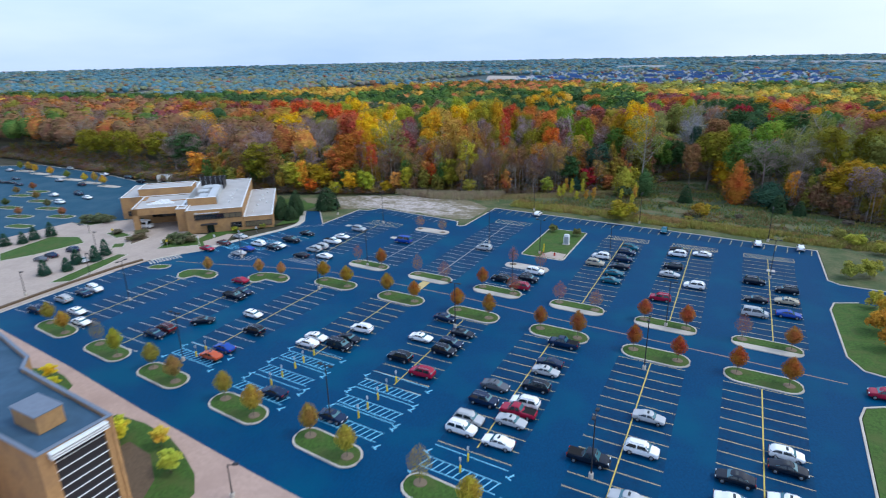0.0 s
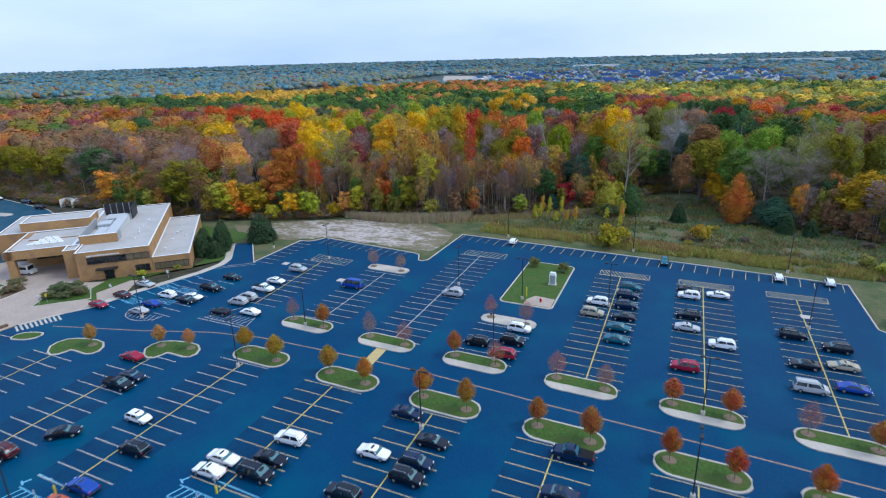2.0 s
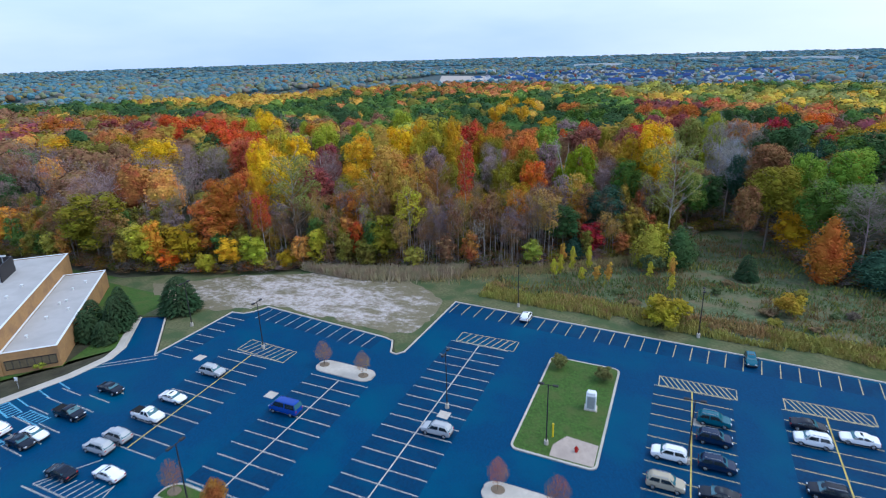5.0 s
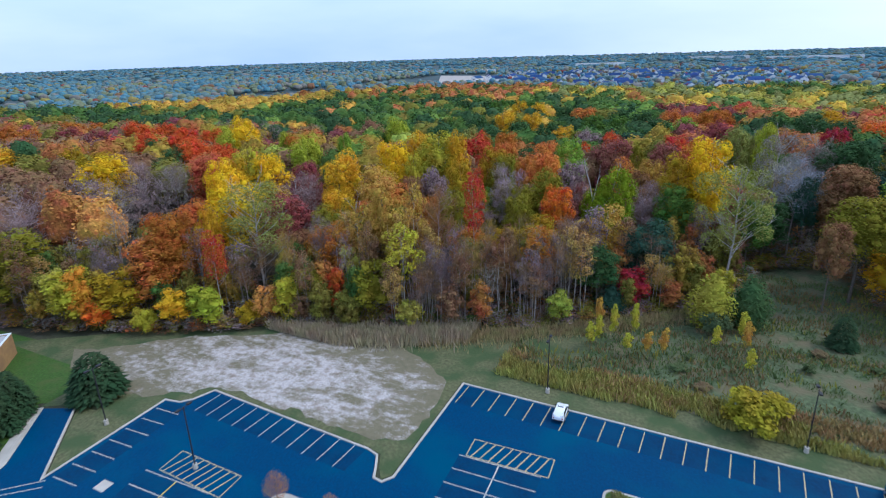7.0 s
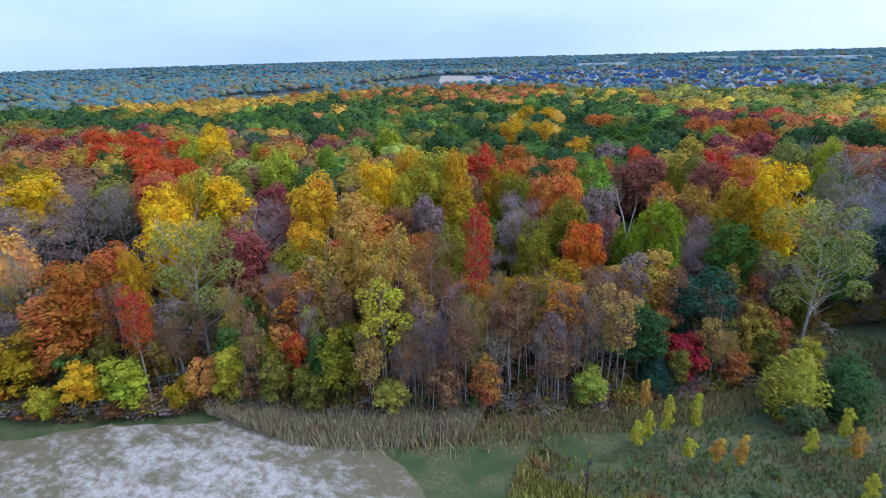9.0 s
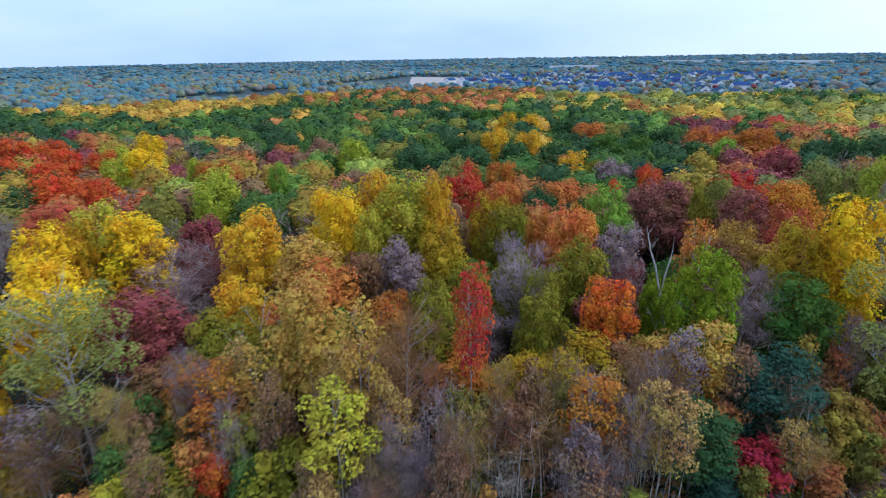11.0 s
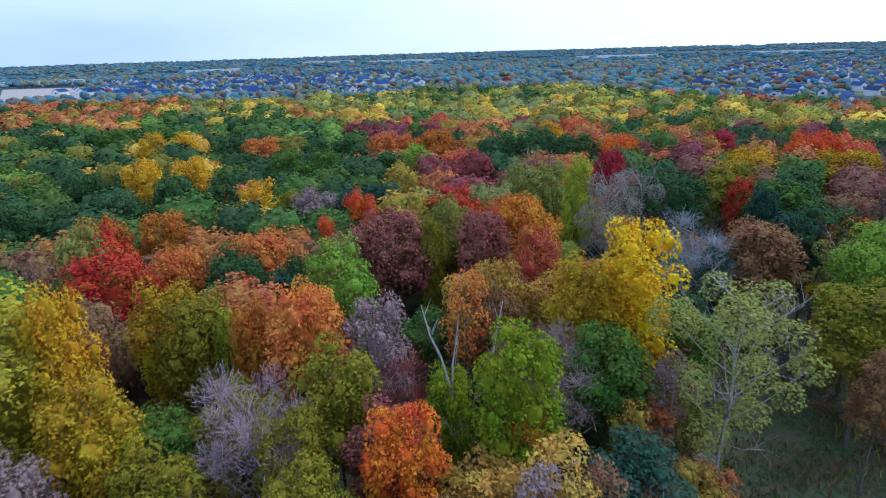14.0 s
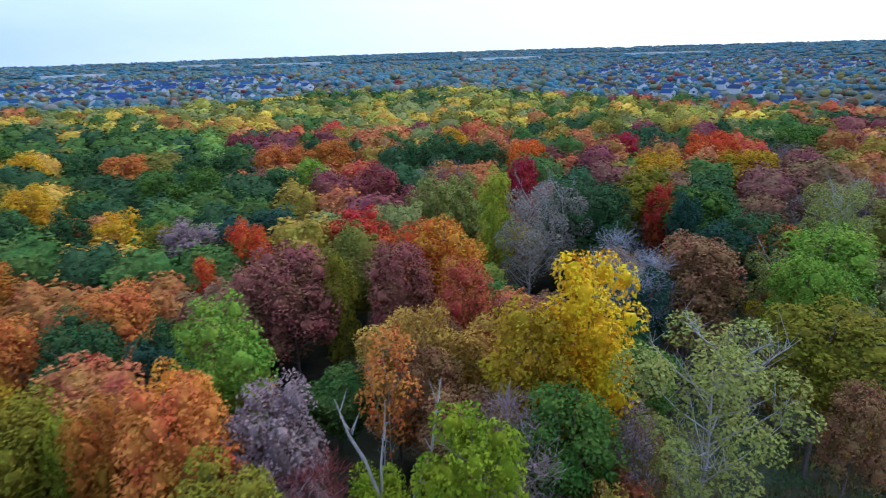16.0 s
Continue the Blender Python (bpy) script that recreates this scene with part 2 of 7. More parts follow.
def part(name, bm, material, parent=None, label="", smooth=False):
    me = bpy.data.meshes.new(name)
    bmesh.ops.recalc_face_normals(bm, faces=bm.faces)
    bm.to_mesh(me)
    bm.free()
    if smooth:
        me.polygons.foreach_set("use_smooth", [True] * len(me.polygons))
    me.materials.append(M[material] if isinstance(material, str) else material)
    ob = new(name, me)
    if parent is not None:
        ob.parent = parent
    if label:
        ob["label"] = label
    return ob


def empty(name, at=(0, 0, 0), turn=0.0):
    ob = new(name)
    ob.matrix_basis = pose(*at, 0, 0, turn)
    return ob


def add_box(bm, x0, x1, y0, y1, z0, z1, bevel=0.0, m=None):
    r = bmesh.ops.create_cube(bm, size=1.0, matrix=Matrix.Translation(((x0 + x1) / 2, (y0 + y1) / 2, (z0 + z1) / 2)) @ Matrix.Diagonal((x1 - x0, y1 - y0, z1 - z0, 1)))
    if bevel:
        es = list({e for v in r["verts"] for e in v.link_edges})
        out = bmesh.ops.bevel(bm, geom=es, offset=bevel, segments=1, affect="EDGES")
        r["verts"] = list({v for f in out["faces"] for v in f.verts} | {v for v in r["verts"] if v.is_valid})
    if m is not None:
        bmesh.ops.transform(bm, matrix=m, verts=[v for v in r["verts"] if v.is_valid])


def box(name, x0, x1, y0, y1, z0, z1, material, parent=None, label="", bevel=0.0, m=None):
    bm = bmesh.new()
    add_box(bm, x0, x1, y0, y1, z0, z1, bevel, m)
    return part(name, bm, material, parent, label)


def add_slab(bm, pts, z0, z1):
    lo = [bm.verts.new((x, y, z0)) for x, y in pts]
    hi = [bm.verts.new((x, y, z1)) for x, y in pts]
    for tri in geometry.tessellate_polygon([[Vector((x, y, 0)) for x, y in pts]]):
        if len(set(tri)) == 3:
            bm.faces.new([hi[i] for i in tri])
            bm.faces.new([lo[i] for i in tri[::-1]])
    for i in range(len(pts)):
        j = (i + 1) % len(pts)
        bm.faces.new((lo[i], lo[j], hi[j], hi[i]))


def slab(name, pts, z0, z1, material, parent=None, label=""):
    bm = bmesh.new()
    add_slab(bm, pts, z0, z1)
    return part(name, bm, material, parent, label)


def offset_line(pts, d, closed):
    out = []
    n = len(pts)
    for i in range(n):
        p = Vector(pts[i])
        a = Vector(pts[i - 1]) if (i or closed) else None
        b = Vector(pts[(i + 1) % n]) if (i < n - 1 or closed) else None
        da = (p - a).normalized() if a is not None else (b - p).normalized()
        db = (b - p).normalized() if b is not None else da
        na, nb = Vector((-da.y, da.x)), Vector((-db.y, db.x))
        m = (na + nb).normalized()
        out.append(p + m * (d / max(0.35, m.dot(na))))
    return out


def ribbon(name, pts, width, z0, z1, material, parent=None, closed=False, label=""):
    """A kerb: a bar of the given width and height along a line."""
    a, b = offset_line(pts, width / 2, closed), offset_line(pts, -width / 2, closed)
    n = len(pts)
    verts, faces = [], []
    for p, q in zip(a, b):
        c = (q - p) * 0.12
        verts += [(*p, z0), (*p, z1 - 0.03), (*(p + c), z1), (*(q - c), z1), (*q, z1 - 0.03), (*q, z0)]
    for i in range(n if closed else n - 1):
        j = (i + 1) % n
        for k in range(5):
            faces.append((i * 6 + k, i * 6 + k + 1, j * 6 + k + 1, j * 6 + k))
    ob = mesh_ob(name, verts, faces, material, parent)
    if label:
        ob["label"] = label
    return ob


def rounded(x0, x1, y0, y1, r, skew=0.0, n=6):
    """A rounded rectangle, sheared by skew metres per metre in y."""
    pts = []
    for cx, cy, a0 in ((x1 - r, y1 - r, 0), (x0 + r, y1 - r, 90), (x0 + r, y0 + r, 180), (x1 - r, y0 + r, 270)):
        for k in range(n + 1):
            a = radians(a0 + 90 * k / n)
            px, py = cx + r * math.cos(a), cy + r * math.sin(a)
            pts.append((px, py + skew * (px - (x0 + x1) / 2)))
    return pts


def tube(bm, a, b, ra, rb, sides=6):
    a, b = Vector(a), Vector(b)
    m = (b - a).to_track_quat("Z", "Y").to_matrix()
    ring = []
    for p, r in ((a, ra), (b, rb)):
        ring.append([bm.verts.new(p + m @ Vector((r * math.cos(t), r * math.sin(t), 0))) for t in [2 * math.pi * k / sides for k in range(sides)]])
    for k in range(sides):
        j = (k + 1) % sides
        bm.faces.new((ring[0][k], ring[0][j], ring[1][j], ring[1][k]))
    bm.faces.new(ring[1])
    bm.faces.new(ring[0][::-1])

# ---- the ground ----
R = 4900.0
gv, gf = [(0, 0, 0)], []
rings = [60, 140, 260, 420, 700, 1200, 2200, 3500, R]
for r in rings:
    gv += [(r * math.cos(2 * math.pi * k / 64), r * math.sin(2 * math.pi * k / 64), 0) for k in range(64)]
for k in range(64):
    gf.append((0, 1 + k, 1 + (k + 1) % 64))
    for i in range(len(rings) - 1):
        a, b = 1 + i * 64, 1 + (i + 1) * 64
        gf.append((a + k, b + k, b + (k + 1) % 64, a + (k + 1) % 64))
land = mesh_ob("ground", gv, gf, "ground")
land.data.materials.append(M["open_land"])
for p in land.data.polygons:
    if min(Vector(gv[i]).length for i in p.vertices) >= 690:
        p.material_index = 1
tagged(land, "brown and green woodland floor and haze-tinted open land to the horizon", "ground", kind="structure")

SKEW = -0.05
LOT = [(-140.2, 50.2), (-131.6, 49.2), (-102.8, 46.2), (-79.8, 43.2), (-53.5, 40.2), (-44.6, 39.4), (16.5, 33.0), (16.7, 69.6), (17.3, 87.0), (18.3, 90.4), (21.1, 92.0),
       (95, 86.0), (95, 97.0), (22.6, 101.8), (19.9, 102.6), (18.0, 107.0), (17.6, 128.0), (18.6, 132.0), (23.1, 134.1), (95, 131), (95, 140), (29.2, 143.4), (21.0, 144.0), (18.8, 146.0),
       (18.5, 168.8), (-20.6, 172.6), (-43.4, 174.3), (-75.9, 177.0), (-76.6, 153.6), (-77.6, 152.3), (-78.9, 152.6), (-79.6, 154.4), (-80.6, 156.6), (-82.5, 157.3), (-113.2, 161.2), (-114.6, 158.0), (-116.0, 156.6), (-118.8, 156.3),
       (-119.4, 137.0), (-130.6, 149.6), (-135.5, 147.6), (-127.2, 137.0), (-125.8, 133.0), (-126.6, 126.1), (-129.6, 117.2), (-132.4, 108.8), (-133.5, 102.0), (-136.9, 96.9), (-140.2, 90.0), (-141.0, 80.0), (-140.6, 65.5)]
tagged(slab("car_park_asphalt", LOT, -0.3, 0.06, "asphalt"), "dark blue-grey freshly sealed asphalt car park", "car park", kind="structure")


def kerb(name, pts, label="pale concrete kerb round the car park", width=0.32, closed=False):
    return tagged(ribbon(name, pts, width, 0.0, 0.21, "kerb", None, closed), label, "kerb", kind="structure")


kerb("kerb", LOT[6:11])
kerb("kerb", LOT[13:19])
kerb("kerb", LOT[21:40])
kerb("kerb", LOT[40:49], width=0.55)
tagged(ribbon("footpath", [(p.x, p.y) for p in offset_line(LOT[40:47], -0.95, False)], 1.3, 0.0, 0.19, "kerb"), "pale concrete path along the drive", "path", kind="structure")
kerb("kerb", [LOT[49], LOT[50], LOT[0]], width=0.4)

# open land between the car park and the woods
VERGE = [(95, 144), (29.5, 144), (21.5, 144.6), (19.2, 146.4), (18.9, 169.2), (-43.3, 174.7), (-76.3, 177.4), (-77.0, 153.8), (-78.0, 152.8), (-79.2, 154.6), (-80.3, 157.0), (-82.5, 157.7), (-113.4, 161.6), (-115.4, 157.2), (-119.2, 156.7),
         (-119.8, 138.0), (-130.8, 150.4), (-136.2, 148.0), (-136, 158), (-165, 160), (-138, 176), (-118, 184), (-94, 191), (-73, 202), (-55, 212), (-38, 224), (-24, 252), (4, 258), (6, 226), (36, 200), (95, 190)]
tagged(slab("lawn", [(-200, 163), (-119.6, 163), (-119.6, 138.5), (-131.0, 150.6), (-137, 148.6), (-150, 128), (-190, 128)], -0.3, 0.02, "lawn"), "uneven grass between the office and the wood", "lawn", kind="structure")
tagged(slab("verge", VERGE, -0.3, 0.03, "verge"), "dry straw-green grass verge beside the woods", "grass", kind="structure")
MEADOW = [(60, 150), (18, 176), (-20, 180.5), (-42, 181), (-58, 192), (-54, 210), (-38, 222), (-24, 251), (4, 257), (5.4, 226), (36, 199), (60, 192)]
tagged(slab("meadow", MEADOW, -0.3, 0.06, "meadow"), "rough green and brown uncut meadow", "meadow", kind="structure")
def rough_edge(pts, step=1.5, amount=1.3):
    """An outline broken up into an uneven edge."""
    out = []
    for i in range(len(pts)):
        a, b = Vector(pts[i]), Vector(pts[(i + 1) % len(pts)])
        k = max(1, int((b - a).length / step))
        for j in range(k):
            p = a.lerp(b, j / k)
            out.append((p.x + amount * noise.noise((p.x * 0.5, p.y * 0.5, 1)), p.y + amount * noise.noise((p.x * 0.5, p.y * 0.5, 7))))
    return out


SAND = [(-113.2, 162.6), (-116.5, 159.0), (-119.6, 158.2), (-119.8, 156.8), (-128.0, 154.6), (-143.0, 158.2), (-149.0, 162.4), (-142.0, 166.6), (-131.4, 174.6), (-118.0, 180.4), (-104.0, 186.6), (-94.0, 185.4), (-86.0, 182.6), (-79.6, 177.5), (-77.6, 170.0), (-77.9, 162.5), (-80.0, 160.2), (-83.0, 159.2)]
tagged(slab("bare_ground", rough_edge(SAND), -0.3, 0.05, "sand"), "pale sandy bare soil patch with thin grass", "bare soil", kind="structure")
for nm, pts in (("lawn", [(17.9, 107.2), (17.9, 128), (18.9, 131.7), (23.2, 133.8), (95, 130.7), (95, 97.3), (22.7, 102.1), (20.1, 102.9)]),
                ("lawn", [(16.8, 33), (17.0, 69.6), (17.6, 87), (18.5, 90.1), (21.2, 91.7), (95, 85.7), (95, 33)])):
    tagged(slab(nm, pts, -0.3, 0.17, "lawn"), "mown green lawn beside the car park", "lawn", kind="structure")
kerb("kerb", [LOT[12], LOT[13]])
kerb("kerb", [LOT[10], LOT[11]])

# ---- planted islands ----


def island(x0, x1, y0, y1, surface="lawn", r=None, pad=0.0, label="kerbed grass island in the car park", skew=SKEW):
    cx, cy = (x0 + x1) / 2, (y0 + y1) / 2
    top = empty("planted_island", (cx, cy, 0.06))
    tagged(top, label, "traffic island", group="islands of the car park")
    r = r or (y1 - y0) / 2 - 0.01
    loop = rounded(x0 - cx, x1 - cx, y0 - cy, y1 - cy, r, skew)
    ribbon("kerb", offset_line(loop, 0.2, True), 0.36, 0.0, 0.17, "kerb", top, True, "pale concrete kerb")
    inner = [(p.x, p.y) for p in offset_line(loop, 0.36, True)]
    if pad:
        flat = [(x, max(y, y0 - cy + pad + skew * x)) for x, y in inner]
        slab("grass", flat, 0.0, 0.16, surface, top)
        slab("apron", [(x, min(y, y0 - cy + pad + 0.5 + skew * x)) for x, y in inner], 0.0, 0.145, "kerb", top, "pale concrete apron")
    else:
        slab("grass" if surface == "lawn" else "paving", inner, 0.0, 0.16, surface, top)
    return top


SOUTH = (-121.0, -102.6, -85.4, -66.4, -48.2, -29.6, -11.9, 4.9)
NORTH = (-101.0, -82.6, -64.7, -46.3, -28.7, -11.0, 6.9)
for i, cx in enumerate(SOUTH[:6]):
    y = 54.3 - 1.45 * i
    island(cx - 5.9, cx + 5.9, y - 2.4, y + 2.4, skew=-0.1)
MIDDLE = (-84.0, -65.4, -47.5, -29.2, -11.6, 5.0)
for i, cx in enumerate(MIDDLE):
    y = 97.3 - 0.95 * i
    island(cx - 5.9, cx + 5.9, y - 2.6, y + 2.6)


def bent_island(cx, cy):
    """A boomerang-shaped island with rounded lobes and a notch on its south side."""
    outline = [(-3.9, -2.4), (-4.9, -1.4), (-5.1, 0.2), (-4.6, 1.6), (-3.2, 2.5), (-1.2, 3.1), (1.2, 3.5), (3.4, 3.2), (4.9, 2.1), (5.6, 0.6), (5.3, -0.6), (4.2, -1.1), (2.6, -1.0), (1.0, -0.9), (0.1, -1.0), (-0.1, -2.0), (-0.7, -3.2), (-1.8, -3.6), (-3.0, -3.2)]
    loop = outline[::-1]
    top = empty("planted_island", (cx, cy, 0.06))
    tagged(top, "bent kerbed grass island in the car park", "traffic island", group="islands of the car park")
    ribbon("kerb", loop, 0.36, 0.0, 0.17, "kerb", top, True, "pale concrete kerb")
    slab("grass", [(p.x, p.y) for p in offset_line(loop, 0.16, True)], 0.0, 0.16, "lawn", top)
    return top


bent_island(-119.6, 87.6)
bent_island(-101.4, 93.2)
island(-136.0, -130.6, 85.6, 89.2, skew=0.3)
for i, cx in enumerate((-83.8, -65.3, -47.5, -29.2, -11.6, 5.8)):
    y = 111.0 - 1.1 * i
    island(cx - 5.9, cx + 5.9, y - 2.6, y + 2.4, pad=1.9)
for cx, y in ((-83.2, 144.2), (-46.6, 126.0)):
    island(cx - 5.8, cx + 5.8, y - 1.9, y + 1.9, "kerb", label="kerbed plain concrete island in the car park")

green = empty("planted_island", (-45.6, 147.4, 0.06))
tagged(green, "large mown grass island with concrete pad", "traffic island", group="islands of the car park")
gl = rounded(-5.9, 5.9, -13.0, 13.4, 1.2, -0.05)
ribbon("kerb", offset_line(gl, 0.2, True), 0.36, 0.0, 0.17, "kerb", green, True, "pale concrete kerb")
gin = [(p.x, p.y) for p in offset_line(gl, 0.36, True)]
slab("grass", gin, 0.0, 0.16, "lawn", green)
slab("pad", [(-0.4, -12.4), (5.4, -12.7), (5.4, -8.2), (1.0, -7.6), (-0.4, -10.0)], 0.15, 0.19, "concrete", green, "pale concrete pad")


# ---- painted markings ----
def stroke(verts, faces, a, b, w):
    a, b = Vector(a), Vector(b)
    d = (b - a).normalized() * (w / 2)
    s = Vector((-d.y, d.x))
    k = len(verts)
    verts += [(*(a - s), 0.068), (*(b - s), 0.068), (*(b + s), 0.068), (*(a + s), 0.068)]
    faces.append((k, k + 1, k + 2, k + 3))


def marking(name, strokes, paint, label):
    v, f = [], []
    for a, b, w in strokes:
        stroke(v, f, a, b, w)
    return tagged(mesh_ob(name, v, f, paint), label, "road marking", kind="structure")


PITCH = 2.72


def bay_row(cx, y0, y1, paint, half=5.6, centre=True, west=True, east=True, lean=0.0, skew=-0.03, middle="centre_paint"):
    """A double row of bays along y, either side of a centre line."""
    n = int(round((y1 - y0) / PITCH))
    s = []
    x1, y2 = cx + lean * (y1 - y0), y1 - n * PITCH
    pts = [(cx - half * west, y2 - skew * half * west), (cx + half * east, y2 + skew * half * east), (x1 + half * east, y1 + skew * half * east), (x1 - half * west, y1 - skew * half * west)]
    tagged(slab("bay_asphalt", pts, 0.0, 0.064, "bay_asphalt"), "darker oil-stained asphalt of a row of bays", "asphalt", kind="structure")
    if centre:
        marking("bay_centre_line", [((cx, y0), (cx + lean * (y1 - y0), y1), 0.18)], middle, "worn painted line between two rows of bays")
    for k in range(n + 1):
        y = y1 - k * PITCH
        x = cx + lean * (y - y0)
        if west:
            s.append(((x - half, y - skew * half), (x, y), 0.13))
        if east:
            s.append(((x, y), (x + half, y + skew * half), 0.13))
    return marking("parking_bay_lines", s, paint, "thin painted parking bay lines on asphalt")


def hatch(cx, y0, y1, half=5.6, paint="yellow_paint", n=9, skew=-0.03, x_slant=1.2):
    s = [((cx - half, y0 - skew * half), (cx + half, y0 + skew * half), 0.13), ((cx - half, y1 - skew * half), (cx + half, y1 + skew * half), 0.13),
         ((cx - half, y0 - skew * half), (cx - half, y1 - skew * half), 0.13), ((cx + half, y0 + skew * half), (cx + half, y1 + skew * half), 0.13)]
    for k in range(1, n):
        u = -half + 2 * half * k / n
        s.append(((cx + u - x_slant / 2, y0 + skew * u), (cx + u + x_slant / 2, y1 + skew * u), 0.16))
    return marking("hatched_marking", s, paint, "hatched painted no-parking zone")


for i, cx in enumerate(SOUTH):
    y_end = 97.3 - 0.95 * (i - 2) - 2.9 if i > 1 else (84.0, 90.5)[i]
    y_low = 57.4 - 1.45 * i
    if 2 <= i <= 5:
        y_low += {2: 6.8, 3: 15.4, 4: 14.2, 5: 7.2}[i]
    bay_row(cx, y_low, y_end, "yellow_paint" if i > 2 else "pale_paint", half=5.5)
bay_row(NORTH[0], 116.0, 143.0, "pale_paint", lean=-0.05)
bay_row(NORTH[1], 115.0, 141.2, "pale_paint", middle="pale_paint")
bay_row(NORTH[2], 112.4, 160.4, "pale_paint", middle="pale_paint")
bay_row(-46.6, 110.0, 123.4, "pale_paint", centre=False)
bay_row(NORTH[4], 109.6, 157.6, "yellow_paint")
bay_row(NORTH[5], 108.6, 157.2, "yellow_paint")
bay_row(NORTH[6], 107.0, 156.2, "yellow_paint")
hatch(-100.7, 143.3, 147.3, skew=-0.1)
hatch(-63.8, 160.6, 164.2)
for cx, y in ((-28.0, 157.8), (-10.4, 157.4), (7.1, 156.3)):
    hatch(cx, y, y + 2.9, n=14, x_slant=-1.4)


def edge_bays(a, b, depth, paint, pitch=PITCH):
    a, b = Vector(a), Vector(b)
    d = (b - a).normalized()
    nrm = Vector((d.y, -d.x))
    c = b + nrm * depth
    slab_pts = [tuple(a + nrm * 0.2), tuple(a + nrm * depth), tuple(c), tuple(b + nrm * 0.2)]
    tagged(slab("bay_asphalt", slab_pts, 0.0, 0.064, "bay_asphalt"), "darker oil-stained asphalt of a row of bays", "asphalt", kind="structure")
    s = [(a + d * k * pitch, a + d * k * pitch + nrm * depth, 0.13) for k in range(int((b - a).length / pitch) + 1)]
    return marking("parking_bay_lines", s, paint, "thin painted parking bay lines on asphalt")


edge_bays((-74.8, 176.6), (18.0, 168.5), 4.9, "yellow_paint")
edge_bays((-111.5, 160.6), (-82.6, 157.2), 4.9, "pale_paint")
edge_bays((-118.5, 137.8), (-118.2, 156.0), 4.6, "pale_paint")
edge_bays((-139.4, 56.0), (-140.0, 87.0), 5.0, "pale_paint")
AISLE = [(-133, 92.3), (-114.5, 97.0), (-99.6, 101.6), (-89, 103.2), (-66.7, 103.2), (-53.5, 102.6), (-40, 101.5), (-32, 100.7), (-10, 99.2), (17, 97.0)]
marking("aisle_line", [(a, b, 0.28) for a, b in zip(AISLE, AISLE[1:])], "aisle_paint", "faded orange line along the cross aisle")


def accessible(cx, ys, skew=-0.06):
    s = []
    for y in ys:
        h = 2.1
        for yy in (y, y + h):
            s.append(((cx - 5.5, yy - skew * 5.5), (cx + 5.5, yy + skew * 5.5), 0.15))
        for k in range(11):
            u = -5.5 + 1.0 * k
            s.append(((cx + u, y + skew * u), (cx + u + 0.8, y + h + skew * u), 0.17))
        s.append(((cx - 5.5, y + 4.6 - skew * 5.5), (cx + 5.5, y + 4.6 + skew * 5.5), 0.15))
        for u in (-5.9, 5.9):
            for dy in (-1.3, 3.1):
                s.append(((cx + u, y + dy), (cx + u + 0.5, y + dy + 0.8), 0.25))
                s.append(((cx + u - 0.4, y + dy + 0.1), (cx + u + 0.5, y + dy - 0.3), 0.2))
    return marking("accessible_bay_lines", s, "blue_paint", "pale blue painted accessible bay lines")


accessible(SOUTH[2], (57.2,))
accessible(SOUTH[3], (53.8, 59.6, 65.0))
accessible(SOUTH[4], (52.6, 57.8, 63.2))
accessible(SOUTH[5], (50.6,))

# ---- paths, plaza and the far car park ----
def flat(name, pts, z, material, label, category):
    return tagged(slab(name, pts, -0.3, z, material), label, category, kind="structure")


flat("plaza_paving", [(-140.2, 50.15), (-131.6, 49.15), (-102.8, 46.15), (-79.8, 43.15), (-53.5, 40.15), (-44.6, 39.35), (16.5, 32.95), (16.5, -60), (-160, -60), (-215, 40), (-160, 47)], 0.12, "plaza", "pale pinkish concrete plaza paving", "paving")
flat("concrete_drive", [(-140.9, 50.2), (-141.4, 80), (-140.7, 90), (-137.3, 97.2), (-134.2, 102.2), (-133.0, 108.6), (-138, 117), (-150.6, 110.6), (-162, 124), (-184, 115), (-193, 103), (-199.5, 104.6), (-201, 84), (-206, 60), (-215, 40.2), (-160, 47.2)], 0.13, "concrete", "pale concrete drive and forecourt", "paving")
flat("far_car_park", [(-206.2, 60), (-201.2, 84), (-199.7, 105), (-193.2, 103.6), (-185, 114), (-192, 142), (-232, 157), (-281, 165), (-331, 167), (-360, 150), (-360, 60)], 0.08, "worn_asphalt", "worn dusty blue-grey asphalt of a second car park", "car park")
kerb("kerb", [(-193.2, 141.6), (-232, 157.2), (-281, 165.2), (-331, 167.2), (-360, 150.2)])


def bed(pts, material, label, kerbed=True, z=0.2):
    top = flat("planting_bed", pts, z, material, label, "planting")
    if kerbed:
        kerb("kerb", pts, "pale concrete kerb of a bed", 0.25, True)
    return top


bed([(-178, 72), (-174.8, 79), (-172.7, 92.2), (-180, 95), (-188.4, 91.3), (-185, 75.5)], "lawn", "mown grass bed in the forecourt")
bed([(-148.4, 68.3), (-144.6, 71.2), (-147.4, 82), (-150.2, 90.2), (-153, 89.6), (-151.4, 80)], "lawn", "mown grass strip beside the drive")
bed([(-160, 92), (-163, 95), (-160.6, 97), (-158, 94.4)], "lawn", "small mown grass bed in the forecourt")
bed([(-168, 99), (-176, 101), (-174, 104), (-166, 103)], "lawn", "small mown grass bed with shrubs")
bed([(-158, 96.8), (-165.4, 101.6), (-166, 106), (-158.6, 103.6)], "mulch", "mulched shrub bed by the porch")
bed([(-147.0, 97.0), (-151.8, 106.4), (-145.0, 109.6), (-138.5, 104.8)], "lawn", "planted bed beside the entrance path")
